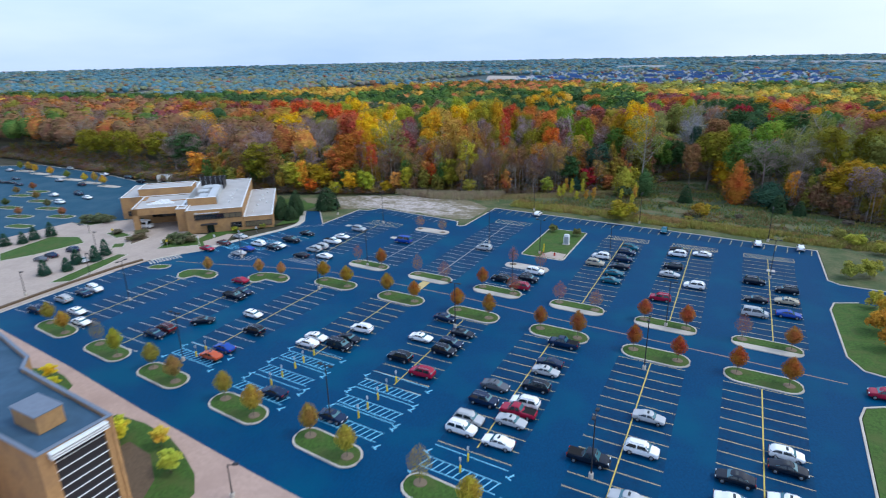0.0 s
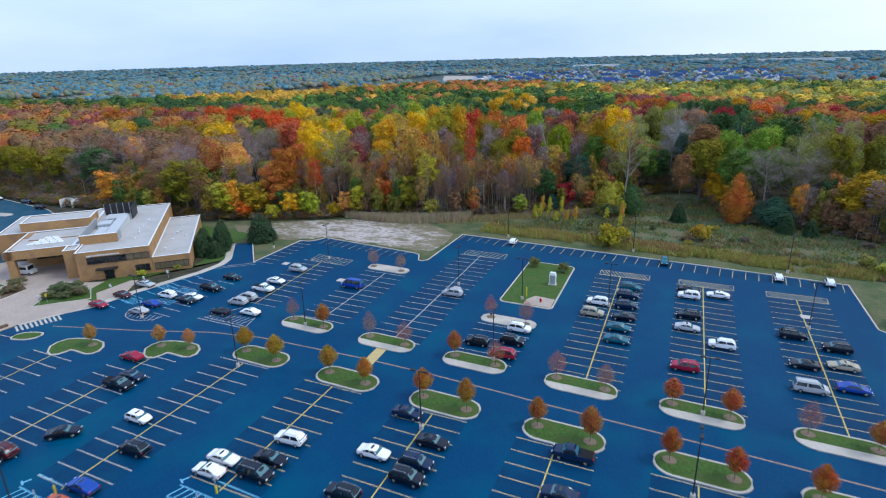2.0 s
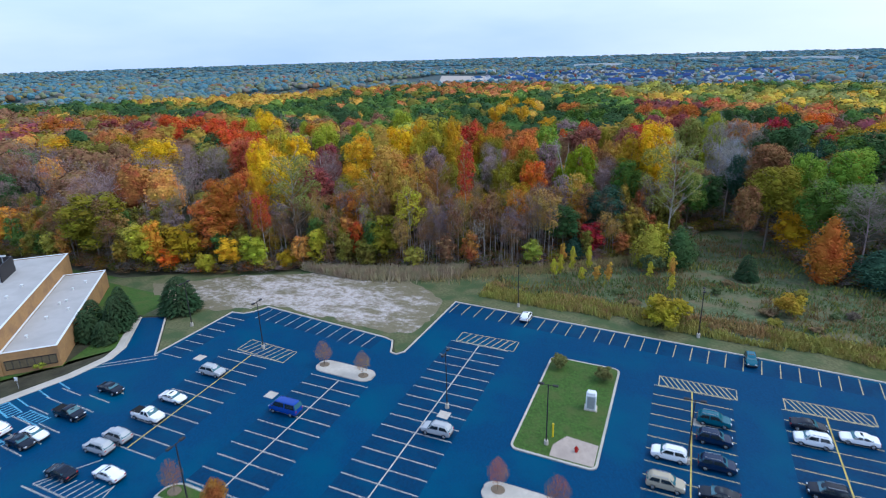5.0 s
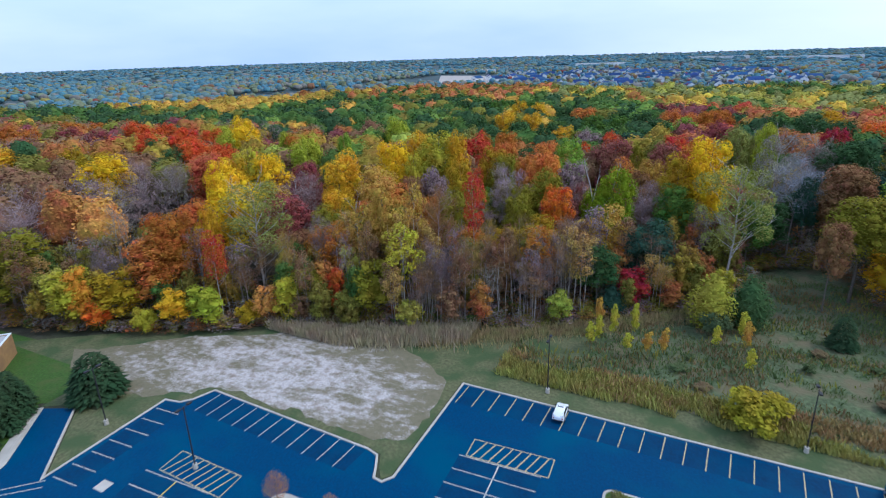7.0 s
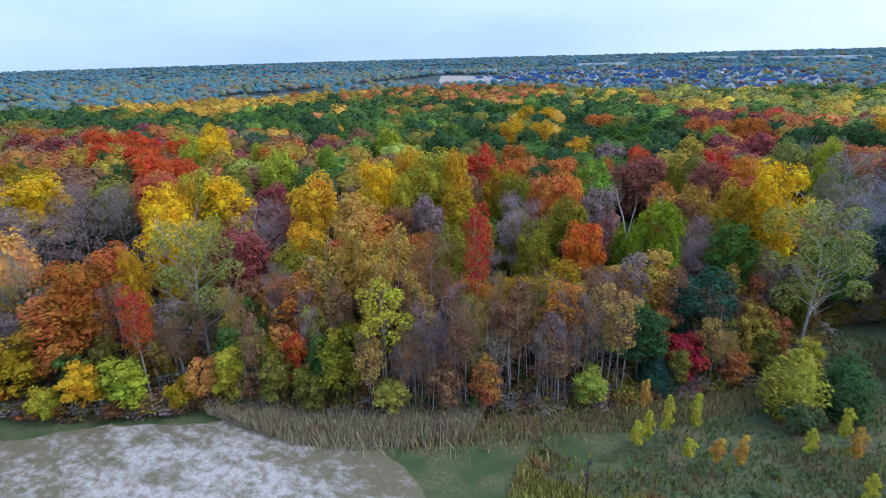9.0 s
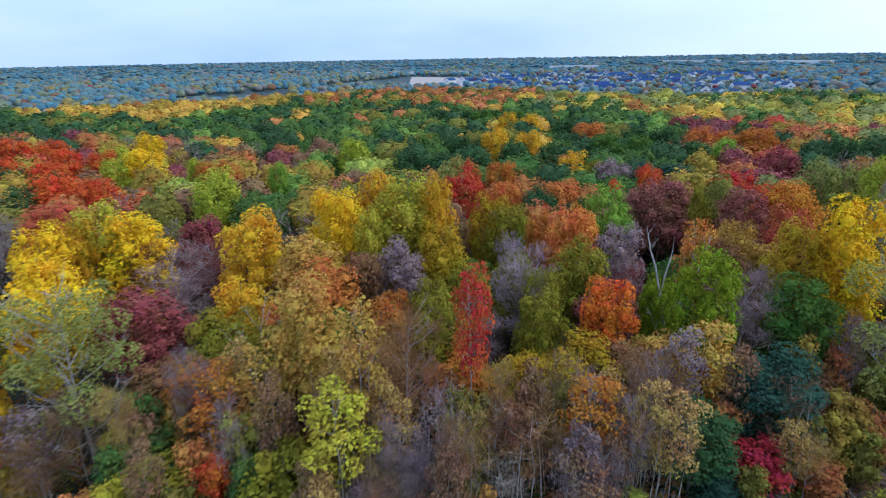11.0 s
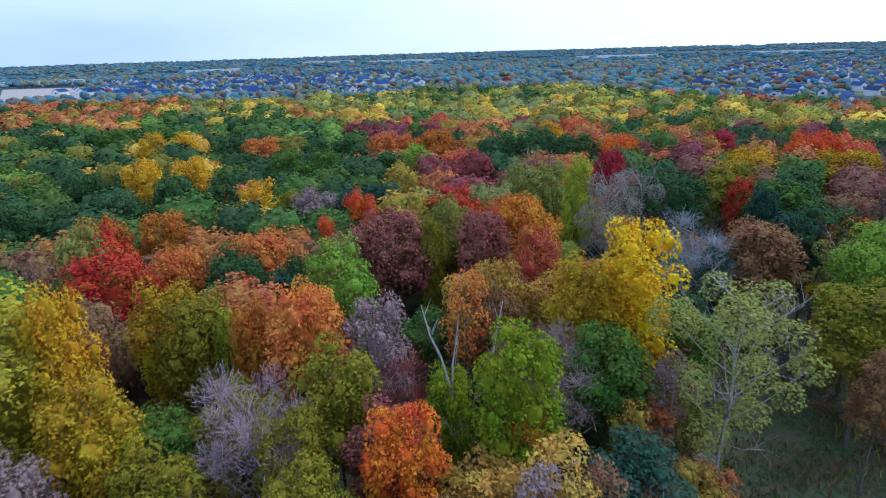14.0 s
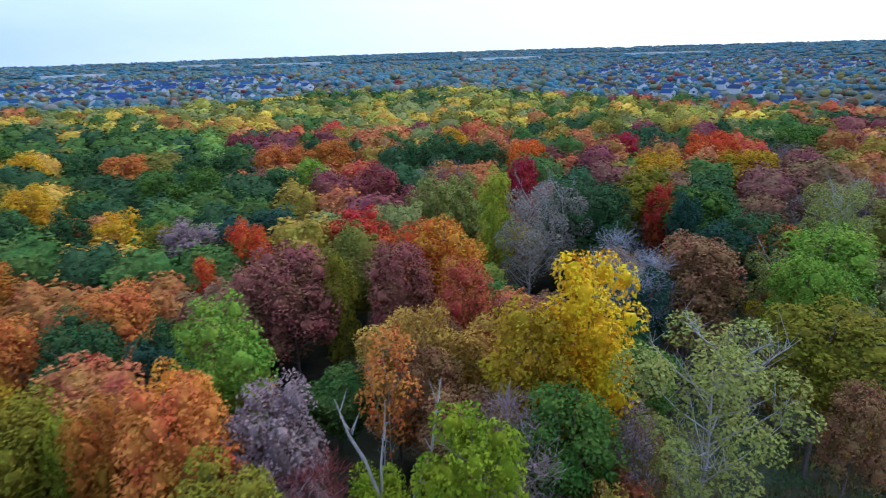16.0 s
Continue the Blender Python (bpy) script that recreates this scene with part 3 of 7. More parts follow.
bed([(-134.5, 103.4), (-140.4, 107.6), (-139.6, 116), (-133.0, 128.2), (-127.3, 137), (-135.5, 147.2), (-139, 149), (-131.8, 128.0), (-138.2, 121.8), (-145.6, 115.2), (-143.4, 107.2), (-140.6, 104.6)], "lawn", "grass and bark strip along the office wall", False, 0.15)
bed([(-197.4, 104), (-190.5, 111.6), (-186.4, 112), (-189.6, 104.8)], "lawn", "grass corner with shrubs by the far car park")
bed([(-109, 42.8), (-104.6, 44.2), (-100.4, 43.8), (-96.2, 42.6), (-94.4, 39.4), (-98, 36.6)], "lawn", "grass bed beside the plaza", False)
bed([(-81.8, 40.6), (-76, 41.0), (-69.8, 40.4), (-64.5, 38.6), (-60.2, 36.6), (-57.4, 34.2), (-57.2, 31.6), (-60.6, 29.8), (-84, 31.6)], "lawn", "curved grass bed beside the plaza", False)
bed([(-74, 37.2), (-68.8, 36.6), (-64.0, 33.6), (-62.0, 30.2), (-75, 31.0)], "mulch", "dark mulched bed beside the building", False, 0.24)
tagged(ribbon("hedge", [(-142.6, 54), (-143.3, 70), (-143.2, 82), (-142.0, 89.0)], 0.8, 0.1, 0.55, "mulch"), "low brown clipped hedge along the drive", "hedge")
# islands of the far car park
for i in range(6):
    x = -319.5 + 15.3 * i
    y = 153.4 - 1.35 * i
    flat("concrete_island", rounded(x - 6, x + 6, y - 1.7, y + 1.7, 1.6, 0.1), 0.25, "kerb", "plain concrete island of the far car park", "traffic island")
for x, y in ((-262, 128), (-243, 118.2), (-227, 112.6), (-210.6, 107.5), (-260.4, 120.8), (-243, 107.3), (-224.7, 101.5), (-210.9, 94.3)):
    island(x - 5, x + 5, y - 2.2, y + 2.2, label="kerbed grass island of the far car park", skew=0.2)
for y0 in (120, 133, 146):
    s = []
    for k in range(32):
        x = -325 + 2.75 * k
        yy = y0 - 0.09 * (x + 325)
        s.append(((x, yy), (x + 0.6, yy + 5), 0.13))
    marking("parking_bay_lines", s, "pale_paint", "thin painted bay lines of the far car park")
# a bin store by the wood's edge
for x, y, h in ((-228.4, 163.2, 3.0), (-203.2, 158.4, 2.2)):
    store = empty("bin_enclosure", (x, y, 0), 12)
    tagged(store, "pale walled bin enclosure by the trees", "enclosure")
    for x0, x1, y0, y1 in ((-2.6, 2.6, 1.6, 1.8), (-2.6, -2.4, -1.6, 1.6), (2.4, 2.6, -1.6, 1.6)):
        box("wall", x0, x1, y0, y1, 0, h, "trim_white", store)

# accessible bays by the office, crossing and painted islands
sp = []
for k in range(8):
    y = 104 + k * 2.9
    sp.append(((-133 + k * 0.75, y), (-128.6 + k * 0.75, y - 0.9), 0.14))
marking("accessible_bay_lines", sp, "blue_paint", "pale blue painted accessible bay lines")
for x0, y0 in ((-131.5, 107.0), (-129.6, 115.4)):
    s = [((x0, y0), (x0 + 5, y0 - 1), 0.15), ((x0 + 0.5, y0 + 1.8), (x0 + 5.5, y0 + 0.8), 0.15)]
    s += [((x0 + 0.8 * k, y0 - 0.16 * k), (x0 + 0.5 + 0.8 * k, y0 + 1.8 - 0.16 * k), 0.15) for k in range(7)]
    marking("accessible_bay_lines", s, "blue_paint", "pale blue painted accessible bay lines")
s = []
for k in range(9):
    y = 104.2 + k * 2.7
    if k < 8:
        s.append(((-124.4 - 0.05 * k, y), (-119.4 - 0.05 * k, y - 0.4), 0.13))
    s.append(((-118.6, y + 0.2), (-113.4, y - 0.2), 0.13))
marking("parking_bay_lines", s, "pale_paint", "thin painted parking bay lines on asphalt")
for y0 in (109.0, 115.2):
    s = [((-123.6, y0), (-118.4, y0 - 0.4), 0.14), ((-123.6, y0 + 1.8), (-118.4, y0 + 1.4), 0.14)] + [((-123.6 + 0.8 * k, y0), (-123.2 + 0.8 * k, y0 + 1.7), 0.14) for k in range(7)]
    marking("accessible_bay_lines", s, "blue_paint", "pale blue painted accessible bay lines")
s = [((-107.4, 105.6), (-94.8, 105.2), 0.16), ((-106.4, 106.4), (-102, 113.0), 0.14), ((-95.0, 106.0), (-96, 110), 0.14), ((-106.4, 106.4), (-95, 106), 0.14)]
s += [((-105.6 + 1.1 * k, 106.4), (-104.8 + 1.1 * k, min(109.6, 108 + 0.3 * k)), 0.14) for k in range(9)]
marking("hatched_marking", s, "pale_paint", "hatched painted no-parking zone")
s = []
for k in range(26):
    a = radians(180 + 180 * k / 25)
    b = radians(180 + 180 * (k + 1) / 25)
    if k < 25:
        s.append(((-119.8 + 4.6 * math.cos(a), 103.6 + 3.4 * math.sin(a)), (-119.8 + 4.6 * math.cos(b), 103.6 + 3.4 * math.sin(b)), 0.14))
s += [((-123.6 + 1.1 * k, 103.4), (-123.0 + 1.1 * k, 101.0), 0.14) for k in range(8)]
marking("hatched_marking", s, "pale_paint", "hatched painted island by the accessible bays")
s = [((-140.2 + 0.35 * k, 89.4 + 0.75 * k), (-137.4 + 0.35 * k, 88.2 + 0.75 * k), 0.4) for k in range(10)]
marking("zebra_crossing", s, "pale_paint", "white striped pedestrian crossing")
s = [((-118.6, 137.0), (-125.6, 131.0), 0.14), ((-117.8, 136.0), (-125.8, 129.6), 0.14)]
marking("hatched_marking", s, "pale_paint", "hatched painted strip across the drive")
# crossing path between two islands
M["crossing"] = mat("yellow_crossing_paint", (0.52, 0.40, 0.17), 0.2, 0.4, bump=0.02)
flat("crossing_path", [(-66.0, 108.0), (-63.9, 107.8), (-63.7, 100.4), (-65.8, 100.6)], 0.075, "crossing", "pale yellow painted crossing strip", "path")
for x, y in ((-62.6, 138.6), (-110.6, 139.0), (-90.5, 133.8), (-27.8, 149.6), (7.4, 147.9)):
    flat("concrete_patch", [(x - 0.9, y - 0.8), (x + 0.9, y - 0.9), (x + 0.9, y + 0.8), (x - 0.9, y + 0.9)], 0.075, "kerb", "small pale concrete patch in asphalt", "patch")

# ---- trees ----
def leaf_cloud(seed, lobes, count, size, top_bias=0.35, wild=0.6, core=0, fill=0.62, sliver=0.0):
    """A crown: small leaf clumps over a set of lobes (centre, radii), round inner masses of foliage. Returns vertices and triangles."""
    rng = np.random.default_rng(seed)
    vol = np.array([r[0] * r[1] + r[1] * r[2] for _, r in lobes])
    pick = rng.choice(len(lobes), count, p=vol / vol.sum())
    c = np.array([l[0] for l in lobes], float)[pick]
    r = np.array([l[1] for l in lobes], float)[pick]
    d = rng.normal(size=(count, 3))
    d[:, 2] += top_bias
    d /= np.linalg.norm(d, axis=1)[:, None]
    u = rng.uniform(0.5, 1.14, (count, 1)) ** 0.5
    p = c + d * r * u
    n = d * 0.55 + rng.normal(scale=wild, size=(count, 3))
    n[:, 2] += 0.75
    n /= np.linalg.norm(n, axis=1)[:, None]
    a = np.cross(n, rng.normal(size=(count, 3)))
    a /= np.linalg.norm(a, axis=1)[:, None] + 1e-9
    b = np.cross(n, a)
    s = size * rng.uniform(0.55, 1.35, (count, 1))
    k = rng.uniform(0.5, 1.0, (count, 1))
    if sliver:
        a = d * 0.8 + rng.normal(scale=0.5, size=(count, 3)) + np.array([0, 0, 0.5])
        a /= np.linalg.norm(a, axis=1)[:, None]
        b = np.cross(a, rng.normal(size=(count, 3)))
        b /= np.linalg.norm(b, axis=1)[:, None] + 1e-9
        k = np.full((count, 1), sliver)
        p = c + d * r * rng.uniform(0.15, 1.1, (count, 1))
    q = np.stack([p - a * s * 0.6, p + a * s * 0.4 - b * s * k * 0.6, p + a * s * 0.5 + b * s * k * 0.6], 1).reshape(-1, 3)
    f = np.arange(count * 3, dtype=np.int32).reshape(-1, 3)
    if not core:
        return q, f
    bm = bmesh.new()
    bmesh.ops.create_icosphere(bm, subdivisions=core + 1, radius=1.0)
    bm.verts.index_update()
    sv = np.array([v.co[:] for v in bm.verts])
    sf = np.array([[v.index for v in t.verts] for t in bm.faces], dtype=np.int32)
    bm.free()
    vs, fs, at = [q], [f], len(q)
    for lc, lr in lobes:
        w = sv * rng.uniform(0.62, 1.2, (len(sv), 1))
        vs.append(np.array(lc) + w * np.array(lr) * fill)
        fs.append(sf + at)
        at += len(sv)
    return np.concatenate(vs), np.concatenate(fs)


def crown_mass(seed, level, bumps, leaves, size, height=22.0, radius=5.0, base=8.5, width=0.05):
    """A closed crown of billowing lobes with leaf clumps standing off it. Returns vertices and triangles."""
    rng = np.random.default_rng(seed)
    bm = bmesh.new()
    bmesh.ops.create_icosphere(bm, subdivisions=level, radius=1.0)
    bm.verts.index_update()
    sv = np.array([v.co[:] for v in bm.verts])
    sf = np.array([[v.index for v in t.verts] for t in bm.faces], dtype=np.int32)
    bm.free()
    mid = rng.normal(size=(bumps, 3))
    mid[:, 2] = np.abs(mid[:, 2]) * 1.1 - 0.35
    mid /= np.linalg.norm(mid, axis=1)[:, None]
    tall = rng.uniform(0.7, 1.3, bumps)
    zc = base + (height - base) * 0.45

    def out(d):
        g = (np.exp((d @ mid.T - 1) / width) * tall).max(1)
        r = (0.72 + 0.30 * g)[:, None]
        return np.concatenate([d[:, :2] * radius * r, zc + np.sign(d[:, 2:]) * np.abs(d[:, 2:]) ** 0.8 * r * np.where(d[:, 2:] > 0, height - zc, zc - base)], 1)

    core = out(sv) + sv * rng.normal(scale=0.22, size=(len(sv), 1)) - sv * 0.25
    d = rng.normal(size=(leaves, 3))
    d[:, 2] += 0.5
    d /= np.linalg.norm(d, axis=1)[:, None]
    p = out(d) + d * rng.uniform(-0.1, 0.45, (leaves, 1))
    n = d * 0.5 + rng.normal(scale=0.5, size=(leaves, 3))
    n[:, 2] += 0.6
    a = np.cross(n, rng.normal(size=(leaves, 3)))
    a /= np.linalg.norm(a, axis=1)[:, None] + 1e-9
    b = np.cross(n, a)
    b /= np.linalg.norm(b, axis=1)[:, None] + 1e-9
    k = size * rng.uniform(0.6, 1.3, (leaves, 1))
    q = np.stack([p - a * k * 0.6, p + a * k * 0.4 - b * k * 0.5, p + a * k * 0.5 + b * k * 0.5], 1).reshape(-1, 3)
    return np.concatenate([core, q]), np.concatenate([sf, np.arange(leaves * 3, dtype=np.int32).reshape(-1, 3) + len(core)])


def leaf_mesh(name, data, material):
    verts, tris = data
    n = len(tris)
    me = bpy.data.meshes.new(name)
    me.vertices.add(len(verts))
    me.vertices.foreach_set("co", np.asarray(verts, np.float32).ravel())
    me.loops.add(n * 3)
    me.loops.foreach_set("vertex_index", np.asarray(tris, np.int32).ravel())
    me.polygons.add(n)
    me.polygons.foreach_set("loop_start", np.arange(0, n * 3, 3, dtype=np.int32))
    me.polygons.foreach_set("use_smooth", np.ones(n, dtype=bool))
    me.update(calc_edges=True)
    me.materials.append(material)
    return me


def quads_mesh(name, verts, material):
    n = len(verts) // 4
    me = bpy.data.meshes.new(name)
    me.vertices.add(len(verts))
    me.vertices.foreach_set("co", np.asarray(verts, np.float32).ravel())
    me.loops.add(n * 4)
    me.loops.foreach_set("vertex_index", np.arange(n * 4, dtype=np.int32))
    me.polygons.add(n)
    me.polygons.foreach_set("loop_start", np.arange(0, n * 4, 4, dtype=np.int32))
    me.update(calc_edges=True)
    me.materials.append(material)
    return me


def random_lobes(seed, height, radius, base, count, main=0.7, size=0.36):
    """Lobes set round a broad dome, closer together towards its top."""
    rng = np.random.default_rng(seed)
    hh, zc = (height - base) / 2, (height + base) / 2
    lobes = [((0, 0, zc), (radius * main, radius * main, hh * 0.78))]
    for k in range(count):
        z = -0.62 + 1.5 * (k + 0.5) / count + rng.uniform(-0.1, 0.1)
        z = max(-0.7, min(0.9, z))
        a = 2.39996 * k + rng.uniform(-0.5, 0.5)
        reach = radius * math.sqrt(max(0, 1 - abs(z) ** 2.4)) * rng.uniform(0.58, 0.84)
        rr = radius * size * rng.uniform(0.7, 1.2)
        lobes.append(((reach * math.cos(a), reach * math.sin(a), zc + hh * z * 0.82), (rr, rr, rr * rng.uniform(0.75, 1.15))))
    return lobes


def trunk_bmesh(seed, height, girth, limbs, spread, base, sides=5, twigs=2, stems=1):
    rng = random.Random(seed)
    bm = bmesh.new()
    for k in range(stems - 1):
        foot = Vector((rng.uniform(-1, 1) * spread * 0.6, rng.uniform(-1, 1) * spread * 0.6, -0.2))
        tip = foot + Vector((rng.uniform(-1, 1), rng.uniform(-1, 1), height * rng.uniform(0.6, 1.0)))
        bend = foot.lerp(tip, 0.5) + Vector((rng.uniform(-0.4, 0.4), rng.uniform(-0.4, 0.4), 0))
        tube(bm, foot, bend, girth, girth * 0.7, 4)
        tube(bm, bend, tip, girth * 0.7, girth * 0.2, 4)
        for t in range(5):
            q = bend.lerp(tip, rng.uniform(0, 0.95))
            tube(bm, q, q + Vector((rng.uniform(-1, 1), rng.uniform(-1, 1), rng.uniform(0.5, 1.4))) * 1.1, girth * 0.3, girth * 0.08, 3)
    pts = [Vector((0, 0, -0.2))]
    for k in range(1, 5):
        pts.append(Vector((rng.uniform(-0.03, 0.03) * height * k / 4, rng.uniform(-0.03, 0.03) * height * k / 4, height * k / 4)))
    for k in range(4):
        tube(bm, pts[k], pts[k + 1], girth * (1 - 0.22 * k), girth * (1 - 0.22 * (k + 1)), sides)
    for k in range(limbs):
        h = base + (height - base) * (k + 0.4) / limbs * 0.9
        i = min(3, int(h / height * 4))
        f = h / height * 4 - i
        s = pts[i].lerp(pts[i + 1], f)
        a = rng.uniform(0, 6.283)
        ln = spread * rng.uniform(0.6, 1.0) * (1.1 - 0.5 * h / height)
        e = s + Vector((math.cos(a) * ln, math.sin(a) * ln, ln * rng.uniform(0.6, 1.3)))
        m = s.lerp(e, 0.5) + Vector((0, 0, -0.08 * ln))
        tube(bm, s, m, girth * 0.32, girth * 0.2, 4)
        tube(bm, m, e, girth * 0.2, girth * 0.06, 4)
        for t in range(twigs):
            q = e.lerp(m, rng.uniform(0, 0.9))
            d = Vector((rng.uniform(-1, 1), rng.uniform(-1, 1), rng.uniform(0.2, 1.4))).normalized() * ln * rng.uniform(0.3, 0.6)
            tube(bm, q, q + d, girth * 0.09, girth * 0.03, 3)
    return bm


def make_mesh(name, bm, material):
    me = bpy.data.meshes.new(name)
    bmesh.ops.recalc_face_normals(bm, faces=bm.faces)
    bm.to_mesh(me)
    bm.free()
    me.materials.append(M[material])
    return me


def teardrop(seed, height, radius, base):
    """Lobes of a clipped-looking street tree: widest low down, pointed at the top."""
    rng = random.Random(seed)
    out = []
    for k, r in enumerate((0.62, 0.92, 0.98, 0.80, 0.55, 0.28)):
        z = base + (height - base) * (0.10 + 0.155 * k)
        out.append(((rng.uniform(-0.06, 0.06), rng.uniform(-0.06, 0.06), z), (radius * r, radius * r, (height - base) * (0.27 if k < 5 else 0.17))))
    return out


# crown shapes of unit trees: height, radius and crown base in metres
SHAPES = {}


def shape(key, variants, height, radius, base, count, size, limbs=7, girth=0.28, lobes=11, bark="bark", twigs=2, bias=0.35, main=0.7, core=1, lobe=0.36, sliver=0.0, drop=False, stems=1, fill=0.66):
    SHAPES[key] = []
    for v in range(variants):
        seed = len(SHAPES) * 17 + v
        made = teardrop(seed, height, radius, base) if drop else random_lobes(seed, height, radius, base, lobes, main, lobe)
        q = leaf_cloud(seed, made, count, size, bias, core=core, sliver=sliver, fill=fill)
        REF[key] = (float(np.percentile(q[0][:, 2], 99.6)), 2 * float(np.percentile(np.hypot(q[0][:, 0], q[0][:, 1]), 95)))
        SHAPES[key].append((leaf_mesh("crown", q, M["leaf"]), make_mesh("trunk", trunk_bmesh(seed, height * 0.93, girth, limbs, radius, base, twigs=twigs, stems=stems), bark)))


REF = {}
shape("round", 7, 24, 5.4, 7.0, 8600, 0.32, lobes=30, main=0.62, lobe=0.34, bias=0.3, fill=0.46)
shape("oval", 7, 25, 4.6, 4.5, 8200, 0.32, lobes=30, main=0.56, lobe=0.38, bias=0.3, fill=0.45, girth=0.24)
shape("tall", 4, 23, 3.2, 9.0, 3600, 0.27, girth=0.17, lobes=15, lobe=0.42, core=0, bark="pale_bark", limbs=12, twigs=3)
shape("thin", 5, 20, 3.0, 7.0, 1900, 0.30, limbs=10, girth=0.11, bark="pale_bark", twigs=6, core=0, stems=2)
shape("open", 4, 24, 6.0, 6.0, 8600, 0.22, limbs=26, girth=0.22, bark="pale_bark", twigs=8, core=0, lobes=15, lobe=0.27, main=0.34)
shape("bare", 5, 20, 3.8, 7.0, 3400, 0.95, limbs=24, girth=0.13, twigs=7, bark="twig", core=0, sliver=0.03)
shape("pole", 4, 17, 2.6, 6.0, 900, 0.8, limbs=9, girth=0.065, twigs=5, bark="pale_bark", core=0, sliver=0.04, stems=3)
shape("edge", 5, 14, 2.9, 0.8, 2000, 0.34, limbs=6, girth=0.12, lobes=16, core=1, lobe=0.42, fill=0.55)
shape("bush", 3, 4.2, 2.2, 0.3, 1800, 0.27, limbs=6, girth=0.06, lobes=9, core=1)
shape("drop", 3, 9.0, 2.6, 0.4, 3200, 0.24, limbs=6, girth=0.09, core=1, drop=True, bias=0.0)
shape("sapling", 3, 7.0, 1.3, 1.2, 500, 0.34, limbs=5, girth=0.05, lobes=8)
shape("street", 4, 5.6, 1.7, 2.0, 3000, 0.16, limbs=6, girth=0.07, core=1, drop=True, bias=0.0)
shape("wispy", 4, 5.2, 1.5, 1.5, 2400, 0.085, limbs=12, girth=0.05, twigs=5, core=0, drop=True, bias=0.0)

tree_rng = random.Random(5)


def tree(name, key, x, y, h, w, colour, label, category="tree", group="", z=0.0):
    """A tree of one of the shapes, scaled to height h and crown width w."""
    crown, trunk = tree_rng.choice(SHAPES[key])
    ref = REF[key]
    top = new(name)
    top.matrix_basis = pose(x, y, z, 0, 0, tree_rng.uniform(0, 360)) @ Matrix.Diagonal((w / ref[1], w / ref[1], h / ref[0], 1))
    t = new("trunk", trunk)
    t.parent = top
    c = new("crown", crown)
    c.parent = top
    c.color = (*colour, 1)
    return tagged(top, label, category, group)


LEAVES = {
    "yellow": (0.70, 0.43, 0.0072), "gold": (0.60, 0.33, 0.015), "limegold": (0.42, 0.36, 0.03), "lime": (0.36, 0.38, 0.03), "palegreen": (0.21, 0.31, 0.033), "leafgreen": (0.22, 0.27, 0.012), "green": (0.098, 0.165, 0.026), "deep": (0.055, 0.105, 0.034), "teal": (0.040, 0.085, 0.052),
    "olive": (0.21, 0.18, 0.0168), "amber": (0.37, 0.23, 0.0132), "orange": (0.66, 0.15, 0.021), "tangerine": (0.62, 0.25, 0.03), "salmon": (0.54, 0.17, 0.039), "rust": (0.41, 0.14, 0.024), "scarlet": (0.56, 0.09, 0.024), "red": (0.46, 0.05, 0.027), "pink": (0.46, 0.11, 0.051), "crimson": (0.36, 0.03, 0.05),
    "wine": (0.26, 0.06, 0.06), "plum": (0.25, 0.085, 0.065), "brown": (0.25, 0.125, 0.055), "mauve": (0.27, 0.185, 0.18), "lilac": (0.36, 0.26, 0.29), "tan": (0.44, 0.255, 0.048), "sage": (0.27, 0.27, 0.06), "grey": (0.25, 0.215, 0.17), "bluegrey": (0.30, 0.30, 0.32),
}
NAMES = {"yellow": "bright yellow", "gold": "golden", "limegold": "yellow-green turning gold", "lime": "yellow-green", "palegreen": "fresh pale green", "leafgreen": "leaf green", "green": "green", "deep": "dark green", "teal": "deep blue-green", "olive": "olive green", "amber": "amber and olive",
         "orange": "bright orange", "tangerine": "yellow-orange", "salmon": "salmon-orange", "rust": "rust-orange", "scarlet": "orange-red", "red": "scarlet", "pink": "faded pinkish red", "crimson": "deep crimson", "wine": "wine-red", "plum": "dark plum-brown",
         "brown": "brown", "mauve": "mauve-grey half bare", "lilac": "pale lilac-grey bare", "tan": "tan", "sage": "pale sage-green", "grey": "grey half bare", "bluegrey": "pale blue-grey bare"}
FRONT = [(-900, 240), (-640, 195), (-420, 175), (-340, 172), (-240, 163), (-165, 166), (-137, 174), (-118, 184), (-94, 190), (-73, 200), (-55, 211), (-38, 223), (-26, 248), (-12, 252), (-6, 226), (-2, 213), (12, 214), (25, 208), (37, 203), (60, 192), (120, 180)]


def front(x):
    return float(np.interp(x, [p[0] for p in FRONT], [p[1] for p in FRONT]))


def back(x):
    return float(np.interp(x, (-900, -480, -400, -330, -250, -89, 0, 110, 145, 165, 185, 260), (330, 365, 450, 560, 640, 590, 600, 600, 490, 400, 330, 230)))


taken = {}


def take(x, y, gap):
    taken.setdefault((int(x // 10), int(y // 10)), []).append((x, y, gap))


def free(x, y, gap):
    i, j = int(x // 10), int(y // 10)
    return all((x - a) ** 2 + (y - b) ** 2 > (gap * 0.5 + g * 0.5) ** 2 for p in (i - 1, i, i + 1) for q in (j - 1, j, j + 1) for a, b, g in taken.get((p, q), ()))


def wood_tree(x, y, h, w, c, key="round", gap=None):
    v = tree_rng.uniform(0.96, 1.18)
    take(x, y, gap or w)
    return tree("tree", key, x, y, h, w, tuple(min(0.8, k * v) for k in LEAVES[c]), NAMES[c] + " autumn woodland tree", "tree", "trees of the wood")


